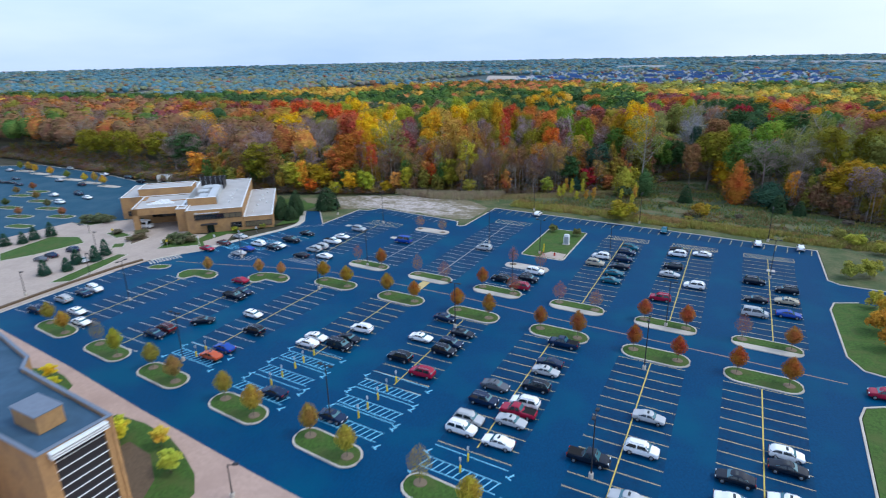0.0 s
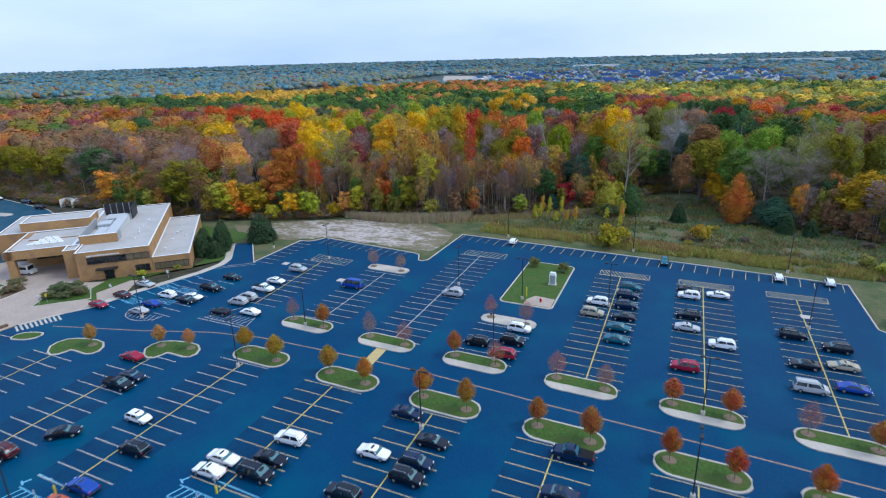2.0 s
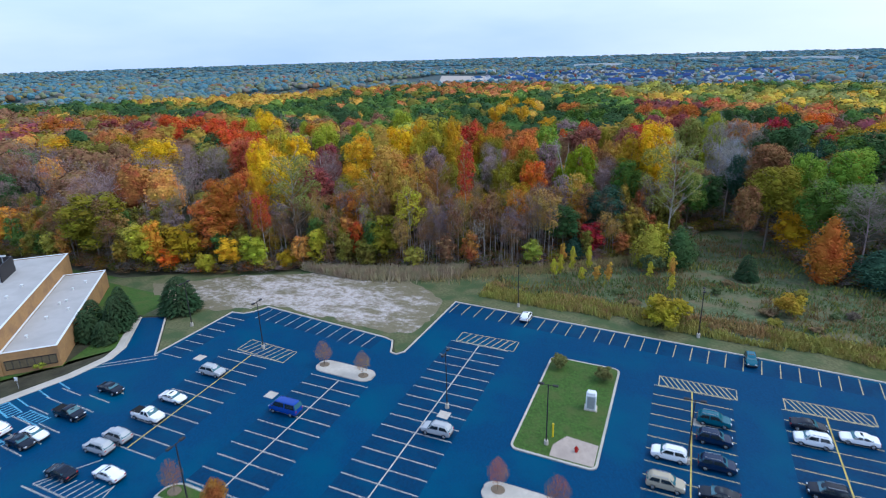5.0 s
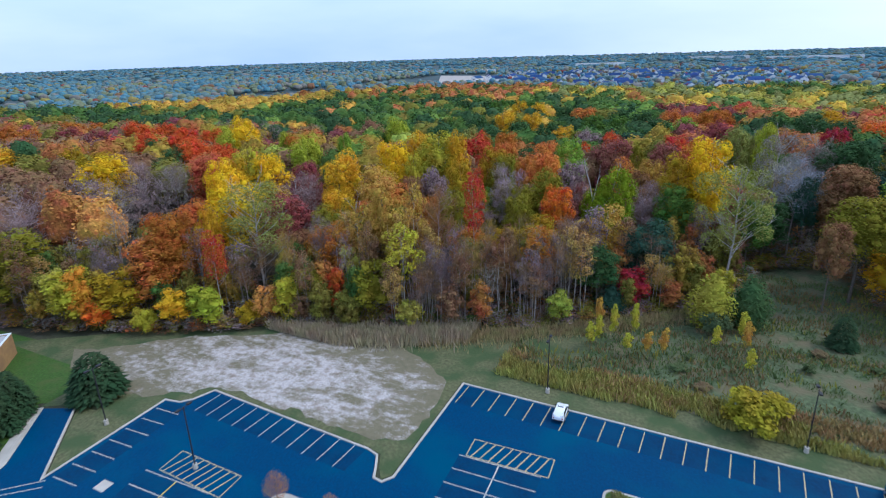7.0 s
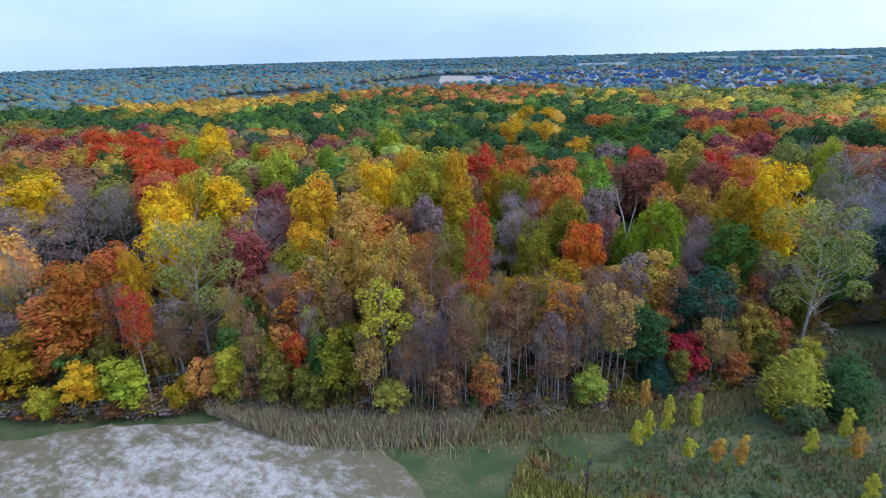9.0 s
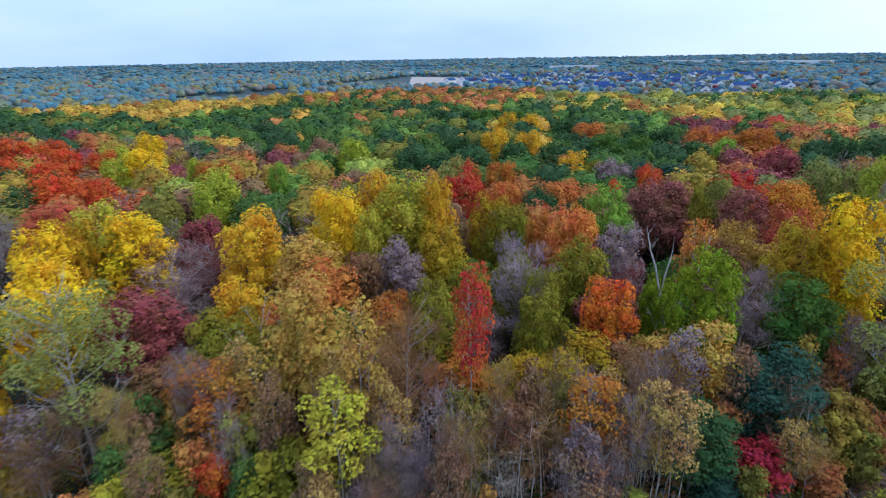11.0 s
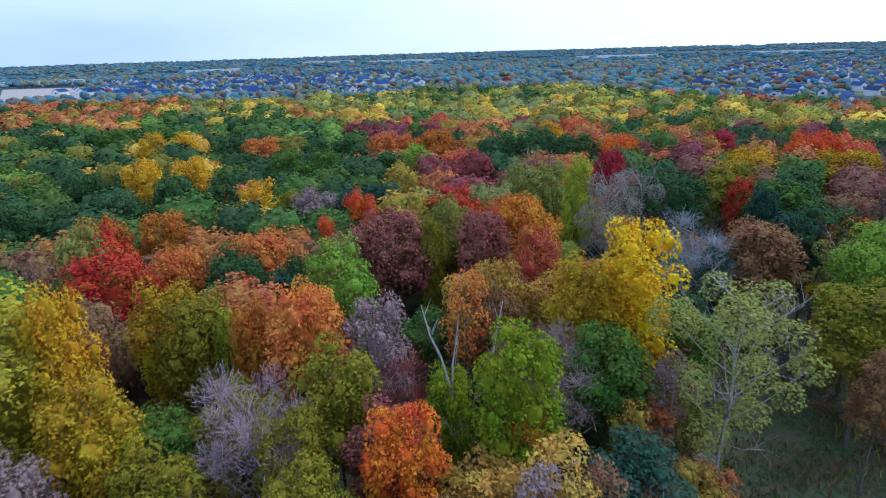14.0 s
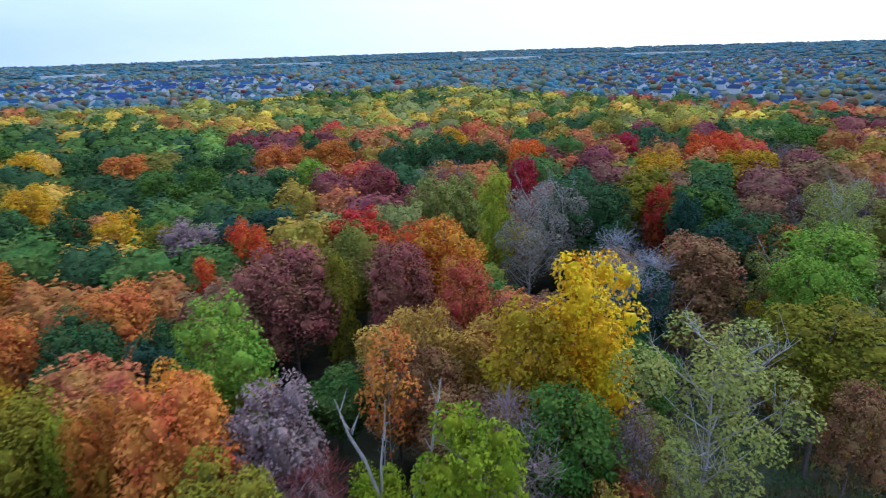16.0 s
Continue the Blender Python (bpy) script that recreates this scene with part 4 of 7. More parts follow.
# trees of the wood that stand out, by colour and form: x, y, height, crown width
STAND_A = [
    ("yellow", "oval", ((-40.9, 239.4, 32, 9.6), (-116.1, 232.5, 30, 8.5), (-143, 216.6, 28, 10.5), (-148.7, 205.5, 28, 7.8), (-137.9, 197.4, 27, 10.2),)),
    ("amber", "oval", ((-46.9, 241, 27, 8.5), (-123.7, 182.1, 5.6, 5.6), (-148.7, 173.6, 12.3, 12.5),)),
    ("green", "oval", ((-47.2, 233.3, 22, 8.2),)),
    ("leafgreen", "round", ((-59.2, 228.8, 26.5, 8.7), (-65, 233.7, 20, 5.8),)),
    ("orange", "oval", ((-71.1, 224.6, 22.5, 6.6), (-151.1, 170, 6.3, 8.1),)),
    ("tangerine", "oval", ((-58.5, 227.1, 17.5, 5), (-155, 169.8, 13.3, 4.8), (-211.5, 168.3, 13.5, 11.9), (-293.8, 233.1, 20, 12.7), (14, 215, 12.7, 4.1),)),
    ("sage", "open", ((-35.7, 228.8, 28, 13.7), (27.8, 258.3, 27, 17.9), (-127.4, 191.8, 27.3, 13.4), (20, 230, 25, 24.1),)),
    ("bluegrey", "bare", ((-20.8, 256, 26, 11.1),)),
]
STAND_B = [
    ("grey", "open", ((-18.4, 280.1, 27.5, 18.6),)),
    ("lime", "oval", ((-25.8, 285.4, 30, 6.3), (-130.9, 178.2, 9.1, 8.8),)),
    ("sage", "round", ((-28.6, 301.1, 27, 15.8), (-109, 270.4, 29, 7.4), (44, 232, 23.9, 20.4),)),
    ("plum", "round", ((-51.2, 266.2, 27, 9.2), (-64.8, 271.8, 27, 12.1),)),
]
STAND_C = [
    ("deep", "round", ((-7.4, 281.1, 27, 13.2), (-89, 267.1, 24, 9.5), (-80.3, 261.8, 24, 5.6), (-122.3, 331.4, 26, 16.9), (-101.1, 317.9, 26, 17.7), (-130, 308, 25, 17.6), (-115.1, 311.6, 24, 10.7), (-96.4, 383.3, 26, 17.9), (-69.1, 365.4, 26, 19.9), (-159.6, 418.7, 26, 24.7), (-55.9, 331.4, 26, 10.4), (15.9, 277.2, 26, 14.5), (-0.6, 341.4, 26, 19.2), (-12.5, 347, 26, 15.7), (-87.9, 262.8, 24, 9.1), (4, 256, 25, 11.9), (-3.4, 359.2, 26, 14), (-197.2, 236, 25, 10.8), (-215, 251.8, 25, 16.5), (-60.3, 212.7, 13.4, 9.2), (-227.2, 175.7, 20.3, 13.9),)),
]
STAND_D = [
    ("olive", "round", ((9.7, 287.2, 26, 14.8), (-80.7, 228.8, 22, 6.3), (-91.5, 249.6, 25.5, 8.4), (-80, 299.4, 25, 8.1), (-12.3, 232.9, 23, 12.7), (-94.8, 220.3, 22, 6.2), (-76.3, 234.5, 24, 8.5), (-79.6, 222, 21, 6.8), (-251.2, 172.1, 21.4, 31.6), (-291, 175.5, 19.7, 19.4), (30, 232, 26.1, 24.5),)),
    ("tangerine", "round", ((-42.6, 270.3, 28, 10.3), (-78.5, 245.9, 26, 6.8),)),
    ("pink", "round", ((-45, 258.5, 25.5, 7.9), (-170.7, 224, 26, 12),)),
    ("salmon", "round", ((-85.5, 270.5, 26, 10.6), (-96.6, 267.4, 26, 8.8), (-78.8, 242.5, 27.5, 9.5), (-48.7, 366.7, 26, 18.4), (-90.5, 371.9, 26, 13.9),)),
    ("tan", "round", ((-54, 250.1, 25.5, 6.5),)),
]
STAND_E = [
    ("brown", "round", ((-55.7, 247.1, 23, 7.1), (-10.5, 253.9, 25, 10.4), (-18.2, 225.6, 19, 6.2), (-106.5, 223.1, 24, 7.5), (-45.5, 225.8, 11.8, 6.6),)),
    ("olive", "oval", ((-58.6, 269.4, 25, 4.5), (-99.9, 191.5, 13.5, 8.1), (-174.5, 168.7, 18.7, 13.7),)),
    ("palegreen", "round", ((-74.2, 253, 29, 8.9), (-47.2, 341.5, 26, 10.4), (-3.9, 242.2, 25, 8.6), (6.1, 246, 26, 11.4), (-153.5, 268.8, 27, 5.2),)),
    ("scarlet", "round", ((-67.9, 290.6, 26, 7.5), (57.8, 311.9, 26, 18.5), (-43.7, 273, 27, 9.9), (-67.7, 286.5, 26, 6.3), (64.5, 319.4, 26, 12.8), (-221.2, 254.6, 27, 20.2), (-187.7, 242.3, 27, 19.5), (-262.5, 285.7, 27, 26.4), (-220.3, 270.5, 27, 17.8),)),
]
STAND_F = [
    ("scarlet", "oval", ((-74.8, 281.4, 24, 4), (-108, 190.5, 11.6, 4.3),)),
    ("mauve", "round", ((-76.1, 295.1, 26, 10.6), (-71.6, 242.5, 25, 8.1), (-101.1, 224.3, 25, 7.8),)),
    ("rust", "round", ((-84.6, 246.2, 25, 5.3), (-106.4, 286.8, 26.5, 16.2), (6, 254, 24, 9.9), (-37.1, 361.2, 26, 12.6), (-34.5, 367.7, 26, 12.1), (-170.8, 268.4, 26, 12.4), (-318.8, 295.6, 25, 27.1), (-323.5, 267.2, 25, 21.6),)),
    ("wine", "bare", ((-70.6, 235.9, 21, 7.6),)),
    ("lilac", "bare", ((-83.6, 229, 26, 8.3),)),
    ("lime", "round", ((-87.4, 248.5, 24, 4.2), (-199.4, 262.9, 27, 8.6), (-152.2, 245.9, 27, 10.1), (-175.8, 266.3, 27, 6.3), (-149.3, 300.3, 28, 9.3), (-156.2, 250.2, 28, 9.8), (-215.6, 277.5, 27, 8.9),)),
]
STAND_G = [
    ("red", "round", ((-103.8, 263.2, 27, 12.8), (-49.6, 289.4, 25.5, 12.1), (7, 278.8, 25, 6.4), (-108, 276.1, 27, 9.1),)),
    ("gold", "round", ((-109.8, 331.6, 28, 18.8), (-121.3, 392.8, 27, 17), (-87.1, 311.3, 25, 10.3), (24.7, 298.1, 26, 12.2), (51.2, 294, 25, 16.8), (5, 368.4, 26, 12),)),
    ("green", "round", ((-134.2, 334.3, 25, 19.3), (-76.3, 343.9, 26, 19.1), (-136.9, 417.8, 26, 28.8), (97.1, 315, 26, 22.7), (10.8, 273.6, 25, 12.6), (3, 228, 20.5, 19.5),)),
    ("teal", "round", ((-62.8, 299.9, 25, 9.4), (4.6, 270.5, 25, 6), (2.8, 259.4, 24, 16.7), (-80.6, 259.1, 23, 7.9), (-19.2, 253, 22, 4.9),)),
]
STAND_H = [
    ("wine", "round", ((-36.8, 321.5, 26, 11.4), (-55.7, 402.8, 26, 15.3), (-140.6, 227.8, 25, 8.5), (-129.5, 203.7, 22, 11.8), (-287.9, 272.3, 25, 23.5),)),
    ("crimson", "round", ((41, 329.6, 26, 11.2), (-2.4, 312.3, 26, 7.4), (-5.8, 309.8, 26, 6.6),)),
    ("orange", "round", ((12.5, 335.4, 26, 10.5),)),
    ("amber", "round", ((46.8, 292.1, 26, 13.8), (24.7, 301.6, 26, 8.6), (-97, 231, 26, 8.6), (-94.6, 251.3, 26, 8.3), (-228.3, 229.5, 25, 17.1), (36, 218, 17.2, 19.1), (28, 213, 14.9, 12.3),)),
    ("amber", "open", ((-4.1, 244.6, 18, 7.1),)),
    ("tan", "oval", ((-114.2, 220.3, 25, 9.8), (-103.3, 202.7, 27.4, 8.2),)),
]
STAND_I = [
    ("gold", "oval", ((-123.9, 220.6, 28, 9.4), (-113.3, 243.5, 31, 8.2), (-100.4, 237.9, 31, 6.4), (-148.5, 211, 28, 6.1), (-134.6, 186.3, 22.9, 4.8), (-136.4, 175.4, 8.9, 5.8), (-270.5, 227, 22, 11.8), (-7.1, 230.8, 12, 13),)),
    ("limegold", "oval", ((-105.6, 238.2, 31, 11.8), (-109.6, 231.3, 27, 5), (-148.6, 215.6, 29, 9.3), (-116.4, 185.3, 10.4, 5.8), (-141.5, 172.7, 5.9, 6.6), (-157.1, 169.4, 12.6, 9.8),)),
    ("yellow", "round", ((-196.5, 269.5, 28, 12.1), (-197.5, 212.1, 26, 14.4), (-218.9, 292.2, 28, 10.6),)),
]
STAND_J = [
    ("mauve", "bare", ((-132.1, 212.5, 24, 13.6), (-184.4, 217.9, 25, 16.2), (-174.9, 194.7, 24, 14.2), (-181.2, 177.2, 23.2, 14.5), (-252, 216.2, 20, 16.5), (-235, 220.9, 21, 15.8), (-226.5, 173.5, 19.7, 16.1),)),
    ("olive", "open", ((-110.5, 204, 21, 8.7),)),
    ("rust", "oval", ((-98.8, 217.8, 20, 4.6), (-141.2, 180.7, 22.5, 8.6), )),
    ("plum", "bare", ((-137.9, 219.9, 24, 16.9),)),
    ("salmon", "oval", ((-138.4, 185.7, 23.3, 7), (-143.6, 180.3, 18.1, 11.4),)),
    ("red", "tall", ((-129.3, 181.1, 18.9, 4.5), (-85.1, 208.3, 28.8, 4.7),)),
    ("tan", "thin", ((-105.9, 197.1, 20.9, 6.2), (-94.3, 198.8, 27.4, 5.3), (-59.8, 220.1, 20.4, 7.1),)),
    ("rust", "thin", ((-110.1, 194.8, 19.4, 6.7), (-71.4, 207.1, 18.5, 6.4),)),
    ("limegold", "thin", ((-94.7, 193.9, 20.4, 7.4),)),
]
STAND_K = [
    ("brown", "bare", ((-90.7, 202.5, 26.7, 7.7), (-65.9, 214.3, 19.6, 6.8), (-217.7, 207.3, 21, 14.5),)),
    ("grey", "pole", ((-79.1, 199, 12, 5.3), (-153, 181.4, 25.3, 7),)),
    ("mauve", "pole", ((-85.5, 199, 19.7, 6.2),)),
    ("brown", "pole", ((-76.7, 203.2, 16.4, 7.2),)),
    ("teal", "drop", ((-57, 211.8, 6.2, 6), (8, 214, 8.8, 11.3),)),
    ("crimson", "oval", ((-53.6, 215, 9.4, 7.1),)),
    ("teal", "oval", ((-51.4, 221.5, 17, 9.2),)),
    ("olive", "thin", ((-113.7, 189.1, 10.9, 7.8),)),
    ("grey", "bare", ((-352.7, 249.8, 22, 22.5), (-308.2, 224.7, 23, 25.4), (11, 221, 22.8, 23.1),)),
    ("rust", "drop", ((-2.0, 214.0, 15.5, 8.2),)),
    ("salmon", "thin", ((-60.2, 245, 26, 5.6),)),
    ("brown", "oval", ((-12.4, 252.9, 25, 10.6),)),
]
STANDS = (STAND_A, STAND_B, STAND_C, STAND_D, STAND_E, STAND_F, STAND_G, STAND_H, STAND_I, STAND_J, STAND_K)
for x, y in ((-66.2, 234), (-65.6, 239), (-65.2, 244), (-64.8, 249)):
    take(x, y, 9.0)
known = []
for stand in STANDS:
    for c, key, rows in stand:
        for x, y, h, w in rows:
            if w > 15:
                for k in (-1, 1):
                    known.append((x + k * w * 0.25, y + k * 2.0, c))
                    wood_tree(x + k * w * 0.25, y + k * 2.0, h - (k > 0), min(12.5, w * 0.62), c, key)
                continue
            known.append((x, y, c))
            low = key == "oval" and h < 15
            wood_tree(x, y, h, min(w * 1.08, 0.62 * h + 1.5) if low else w * 1.08, c, "bush" if low and h < 6 else "edge" if low else key, w * 0.8)
known_at = np.array([(x, y) for x, y, _ in known])


def zone(x, y):
    """The mix of colours in this part of the wood."""
    d = y - front(x)
    band = float(np.interp(x, (-140, -88, -10, 50, 110), (545, 520, 462, 425, 385)))
    v = noise.noise((x * 0.02, y * 0.02, 5.0))
    if x > -8 and d < 70:
        return (("sage", 4), ("olive", 2.5), ("grey", 4), ("green", 0.8), ("amber", 1.2), ("limegold", 0.8), ("brown", 0.6))
    if x < -150 and d < 62:
        return (("grey", 1.5), ("mauve", 4), ("brown", 3.5), ("rust", 1.2), ("tangerine", 0.4), ("olive", 3), ("green", 1))
    if d < 16:
        if x < -98:
            return (("amber", 2), ("olive", 3), ("rust", 2), ("brown", 2), ("mauve", 2), ("green", 1), ("limegold", 1))
        return (("mauve", 4), ("brown", 4), ("grey", 3), ("tan", 1.5), ("rust", 1)) if x < -62 else (("olive", 3), ("deep", 2), ("brown", 2), ("green", 2))
    if x < -300:
        return (("gold", 4), ("amber", 3), ("rust", 1.5), ("deep", 1)) if y > 385 else (("deep", 4), ("green", 3), ("olive", 1)) if y > 320 else (("rust", 3), ("brown", 3), ("wine", 1), ("olive", 2), ("mauve", 2), ("gold", 0.7))
    if x < -165 and y < 320:
        return (("rust", 3), ("scarlet", 0.8), ("wine", 1.2), ("brown", 4), ("mauve", 2.5), ("deep", 1), ("amber", 2), ("olive", 2))
    if x < -150 and y > 480:
        return (("rust", 3), ("salmon", 2), ("deep", 2.5), ("olive", 1.5), ("amber", 1.5), ("green", 1.5))
    if -150 <= x < 135 and abs(y - band) < 46:
        return (("yellow", 1.6 + 2.2 * (v > 0)), ("gold", 1.6), ("limegold", 3), ("sage", 3.2), ("olive", 1.8), ("rust", 0.9), ("green", 2.2))
    if -150 <= x < 135 and y > band:
        return (("sage", 2.5), ("limegold", 2.5), ("green", 2), ("deep", 2), ("olive", 1.5), ("yellow", 0.8))
    if x < -62 and y > 285:
        return (("deep", 5), ("green", 5), ("olive", 1.2), ("gold", 0.4), ("palegreen", 0.7), ("salmon", 0.3))
    if y > 300:
        return (("rust", 2), ("salmon", 2), ("wine", 1.5), ("mauve", 1), ("deep", 2), ("green", 2), ("sage", 1.2), ("amber", 1), ("scarlet", 0.7))
    return (("rust", 1.5), ("salmon", 1), ("plum", 1.2), ("mauve", 2), ("brown", 2.5), ("amber", 1.2), ("olive", 3), ("green", 1.5), ("deep", 1))


wood_rng = random.Random(11)


def pick(mix, x, y):
    """A colour of the mix; neighbours tend to be alike."""
    near = (known_at[:, 0] - x) ** 2 + (known_at[:, 1] - y) ** 2
    i = int(near.argmin())
    if near[i] < 100 and wood_rng.random() < 0.35 and known[i][2] not in ("yellow", "orange", "bluegrey", "lilac", "crimson", "red"):
        return known[i][2]
    u = wood_rng.random()
    if wood_rng.random() < 0.4:
        u = min(1, max(0, 0.5 + 0.9 * noise.noise((x * 0.035, y * 0.035, 2.0))))
    u *= sum(m[1] for m in mix)
    for c, k in mix:
        u -= k
        if u <= 0:
            return c
    return mix[-1][0]


# the rest of the wood, by colour
near_shapes = [crown_mass(700 + k, 3, 30, 2000, 0.40, width=0.035) for k in range(6)]
mid_shapes = [crown_mass(300 + k, 3, 22, 650, 0.58) for k in range(8)]
far_shapes = [crown_mass(320 + k, 2, 14, 200, 0.9, width=0.07) for k in range(6)]
bare_shapes = [leaf_cloud(340 + k, random_lobes(340 + k, 22, 5.0, 8.0, 14), 700, 1.1, 0.5, sliver=0.07) for k in range(5)]
masses = {c: [] for c in LEAVES}
far_rng = random.Random(21)


def far_tree(x, y, h, w, c, shapes, into=masses):
    a = far_rng.uniform(0, 6.283)
    q, f = shapes[far_rng.randrange(len(shapes))]
    ca, sa, k = math.cos(a), math.sin(a), w / 10
    into[c].append((np.stack([x + k * (q[:, 0] * ca - q[:, 1] * sa), y + k * (q[:, 0] * sa + q[:, 1] * ca), q[:, 2] * h / 22], 1), f))


def joined(lots):
    vs, fs, at = [], [], 0
    for v, f in lots:
        vs.append(v)
        fs.append(f + at)
        at += len(v)
    return np.concatenate(vs), np.concatenate(fs)


# slender trees, bare stems and low growth along the edge of the wood
stem_lots = []


def edge_tree(x, y, h, w, c, key, gap):
    """One tree of the thicket: its crown goes to the crowns of its colour, its stems to the stems."""
    crown, trunk = far_rng.choice(SHAPES[key])
    take(x, y, gap)
    a, k, m = far_rng.uniform(0, 6.283), w / REF[key][1], h / REF[key][0]
    ca, sa = math.cos(a), math.sin(a)
    for me, lots in ((crown, masses[c]), (trunk, stem_lots)):
        q = np.empty(len(me.vertices) * 3, np.float32)
        me.vertices.foreach_get("co", q)
        q = q.reshape(-1, 3)
        me.calc_loop_triangles()
        f = np.empty(len(me.loop_triangles) * 3, np.int32)
        me.loop_triangles.foreach_get("vertices", f)
        lots.append((np.stack([x + k * (q[:, 0] * ca - q[:, 1] * sa), y + k * (q[:, 0] * sa + q[:, 1] * ca), q[:, 2] * m], 1), f.reshape(-1, 3)))


count = 0
for _ in range(4000):
    x = wood_rng.uniform(-210, 44)
    d = wood_rng.uniform(-0.5, 12)
    y = front(x) + d
    if count > 210 or -34 < x < -6 or not free(x, y, 0.8):
        continue
    if wood_rng.random() < (0.8 if -100 < x < -62 else 0.3):
        edge_tree(x, y, wood_rng.uniform(11, 18) + 0.3 * d, wood_rng.uniform(4, 6), wood_rng.choice(("mauve", "brown", "brown", "mauve", "tan")), wood_rng.choice(("bare", "pole", "thin", "thin")), 1.8)
    else:
        mix = (("limegold", 1), ("amber", 3), ("tangerine", 0.8), ("olive", 5), ("rust", 2), ("lime", 0.5), ("green", 3.5), ("brown", 2.5)) if x < -90 else (("olive", 4), ("brown", 3), ("amber", 1.5), ("rust", 1.5), ("deep", 1))
        edge_tree(x, y, wood_rng.uniform(6, 11) + 0.6 * d, wood_rng.uniform(3.6, 5.6), wood_rng.choices([m[0] for m in mix], [m[1] for m in mix])[0], "edge", 3.2)
    count += 1

# the nearest trees between them, one by one
count = 0
for _ in range(5000):
    x, y = wood_rng.uniform(-125, 0), wood_rng.uniform(185, 260)
    d = y - front(x)
    if d < 4 or d > 45 or count > 40:
        continue
    c = pick(zone(x, y), x, y)
    w = wood_rng.uniform(8, 11)
    key = "bare" if c in ("mauve", "grey") else "open" if c == "sage" else wood_rng.choice(("round", "oval", "oval"))
    if not free(x, y, w * 0.5):
        continue
    wood_tree(x, y, wood_rng.uniform(15, 19) if d < 20 else wood_rng.uniform(18.5, 23), w, c, key, w * 0.75)
    count += 1

for _ in range(30000):
    x, y = far_rng.uniform(-700, 250), far_rng.uniform(165, 640)
    d = y - front(x)
    w = far_rng.uniform(10, 16)
    if d < 5 or y > back(x) or not free(x, y, w * 0.42):
        continue
    take(x, y, w * 0.72)
    inner = -165 < x < 45 and d < 62
    h = far_rng.uniform(14, 19) if inner else far_rng.uniform(21.5, 26)
    c = pick(zone(x, y), x, y)
    far_tree(x, y, h, w * (0.8 if inner else 1.05), c, bare_shapes if c in ("mauve", "grey", "lilac", "bluegrey") else near_shapes if -160 < x < 60 and d < 80 else mid_shapes if -260 < x < 110 and d < 190 else far_shapes)

# undergrowth along the edge of the wood
under_shapes = [leaf_cloud(600 + k, random_lobes(600 + k, 22, 5.0, 0.5, 7), 160, 1.0, 0.2, wild=0.9) for k in range(5)]
for _ in range(2600):
    x = far_rng.uniform(-400, 60)
    d = far_rng.uniform(-1.0, 26) * far_rng.random()
    far_tree(x, front(x) + d, far_rng.uniform(1.2, 3.4) + 0.25 * max(0, d), far_rng.uniform(2.5, 5), far_rng.choices(("brown", "olive", "mauve", "rust", "green", "grey", "amber"), (5, 4, 4, 1, 1, 3, 1.5))[0], under_shapes)


def in_town(x, y):
    return (x > 270 and 0.5 * x + 230 < y < x + 450) or (-440 < x < 120 and 815 - 0.6 * min(0, x + 14) < y < 1480)


# woods and gardens of the land beyond; distance haze is mixed into these colours
HAZED_LEAVES = {"blue_green": (0.105, 0.22, 0.26), "slate_green": (0.15, 0.22, 0.21), "dull_olive": (0.20, 0.22, 0.13), "grey_brown": (0.23, 0.21, 0.18), "dull_rust": (0.22, 0.115, 0.065), "dull_gold": (0.27, 0.21, 0.07), "dull_red": (0.26, 0.06, 0.055)}
beyond = {c: [] for c in HAZED_LEAVES}
dome_shapes = [crown_mass(400 + k, 2, 8, 14, 1.6, 20, 5.0, 1.0, 0.1) for k in range(6)]
for _ in range(15000):
    a, r = far_rng.uniform(radians(8), radians(172)), 330 + 1300 * far_rng.random() ** 0.7
    x, y = -60 + r * math.cos(a), 120 + r * math.sin(a)
    if (y < back(x) + 8 and -900 < x < 260) or y < front(x) or (-610 < x < -310 and 985 < y < 1420 and x + 0.42 * y < 115):
        continue
    v = noise.noise((x * 0.006, y * 0.006, 3))
    if in_town(x, y):
        if far_rng.random() < 0.12:
            continue
        c = far_rng.choices(tuple(HAZED_LEAVES), (4, 4, 4, 1.6, 1.0, 1.8, 0.9))[0]
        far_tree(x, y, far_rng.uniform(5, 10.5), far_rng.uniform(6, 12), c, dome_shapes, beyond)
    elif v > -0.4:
        c = far_rng.choices(tuple(HAZED_LEAVES), (4 + 3 * (v > 0), 5, 4, 2 + 1 * (v < 0), 0.5, 0.9, 0.2))[0]
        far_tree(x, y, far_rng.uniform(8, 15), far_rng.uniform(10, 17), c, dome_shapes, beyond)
flat_shapes = [crown_mass(500 + k, 1, 4, 4, 3.0, 20, 5.0, 0.5, 0.2) for k in range(5)]
for _ in range(14000):
    a, r = far_rng.uniform(radians(8), radians(172)), 1500 + 3300 * far_rng.random() ** 0.8
    x, y = -60 + r * math.cos(a), 120 + r * math.sin(a)
    if noise.noise((x * 0.0016, y * 0.0016, 7)) < -0.4:
        continue
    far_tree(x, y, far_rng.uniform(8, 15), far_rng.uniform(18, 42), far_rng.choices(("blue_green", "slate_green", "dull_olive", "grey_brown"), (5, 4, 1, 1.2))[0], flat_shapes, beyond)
for c, lots in masses.items():
    if lots:
        ob = new("distant_trees", leaf_mesh("distant_trees", joined(lots), M["leaf_mass"]))
        # leaf colour pulled towards grey, which paints in some distance haze
        ob.color = (*(min(0.8, 0.9 * k + 0.045 * sum(LEAVES[c])) for k in LEAVES[c]), 1)
        tagged(ob, NAMES[c] + " crowns deep in the wood", "trees", kind="stuff")
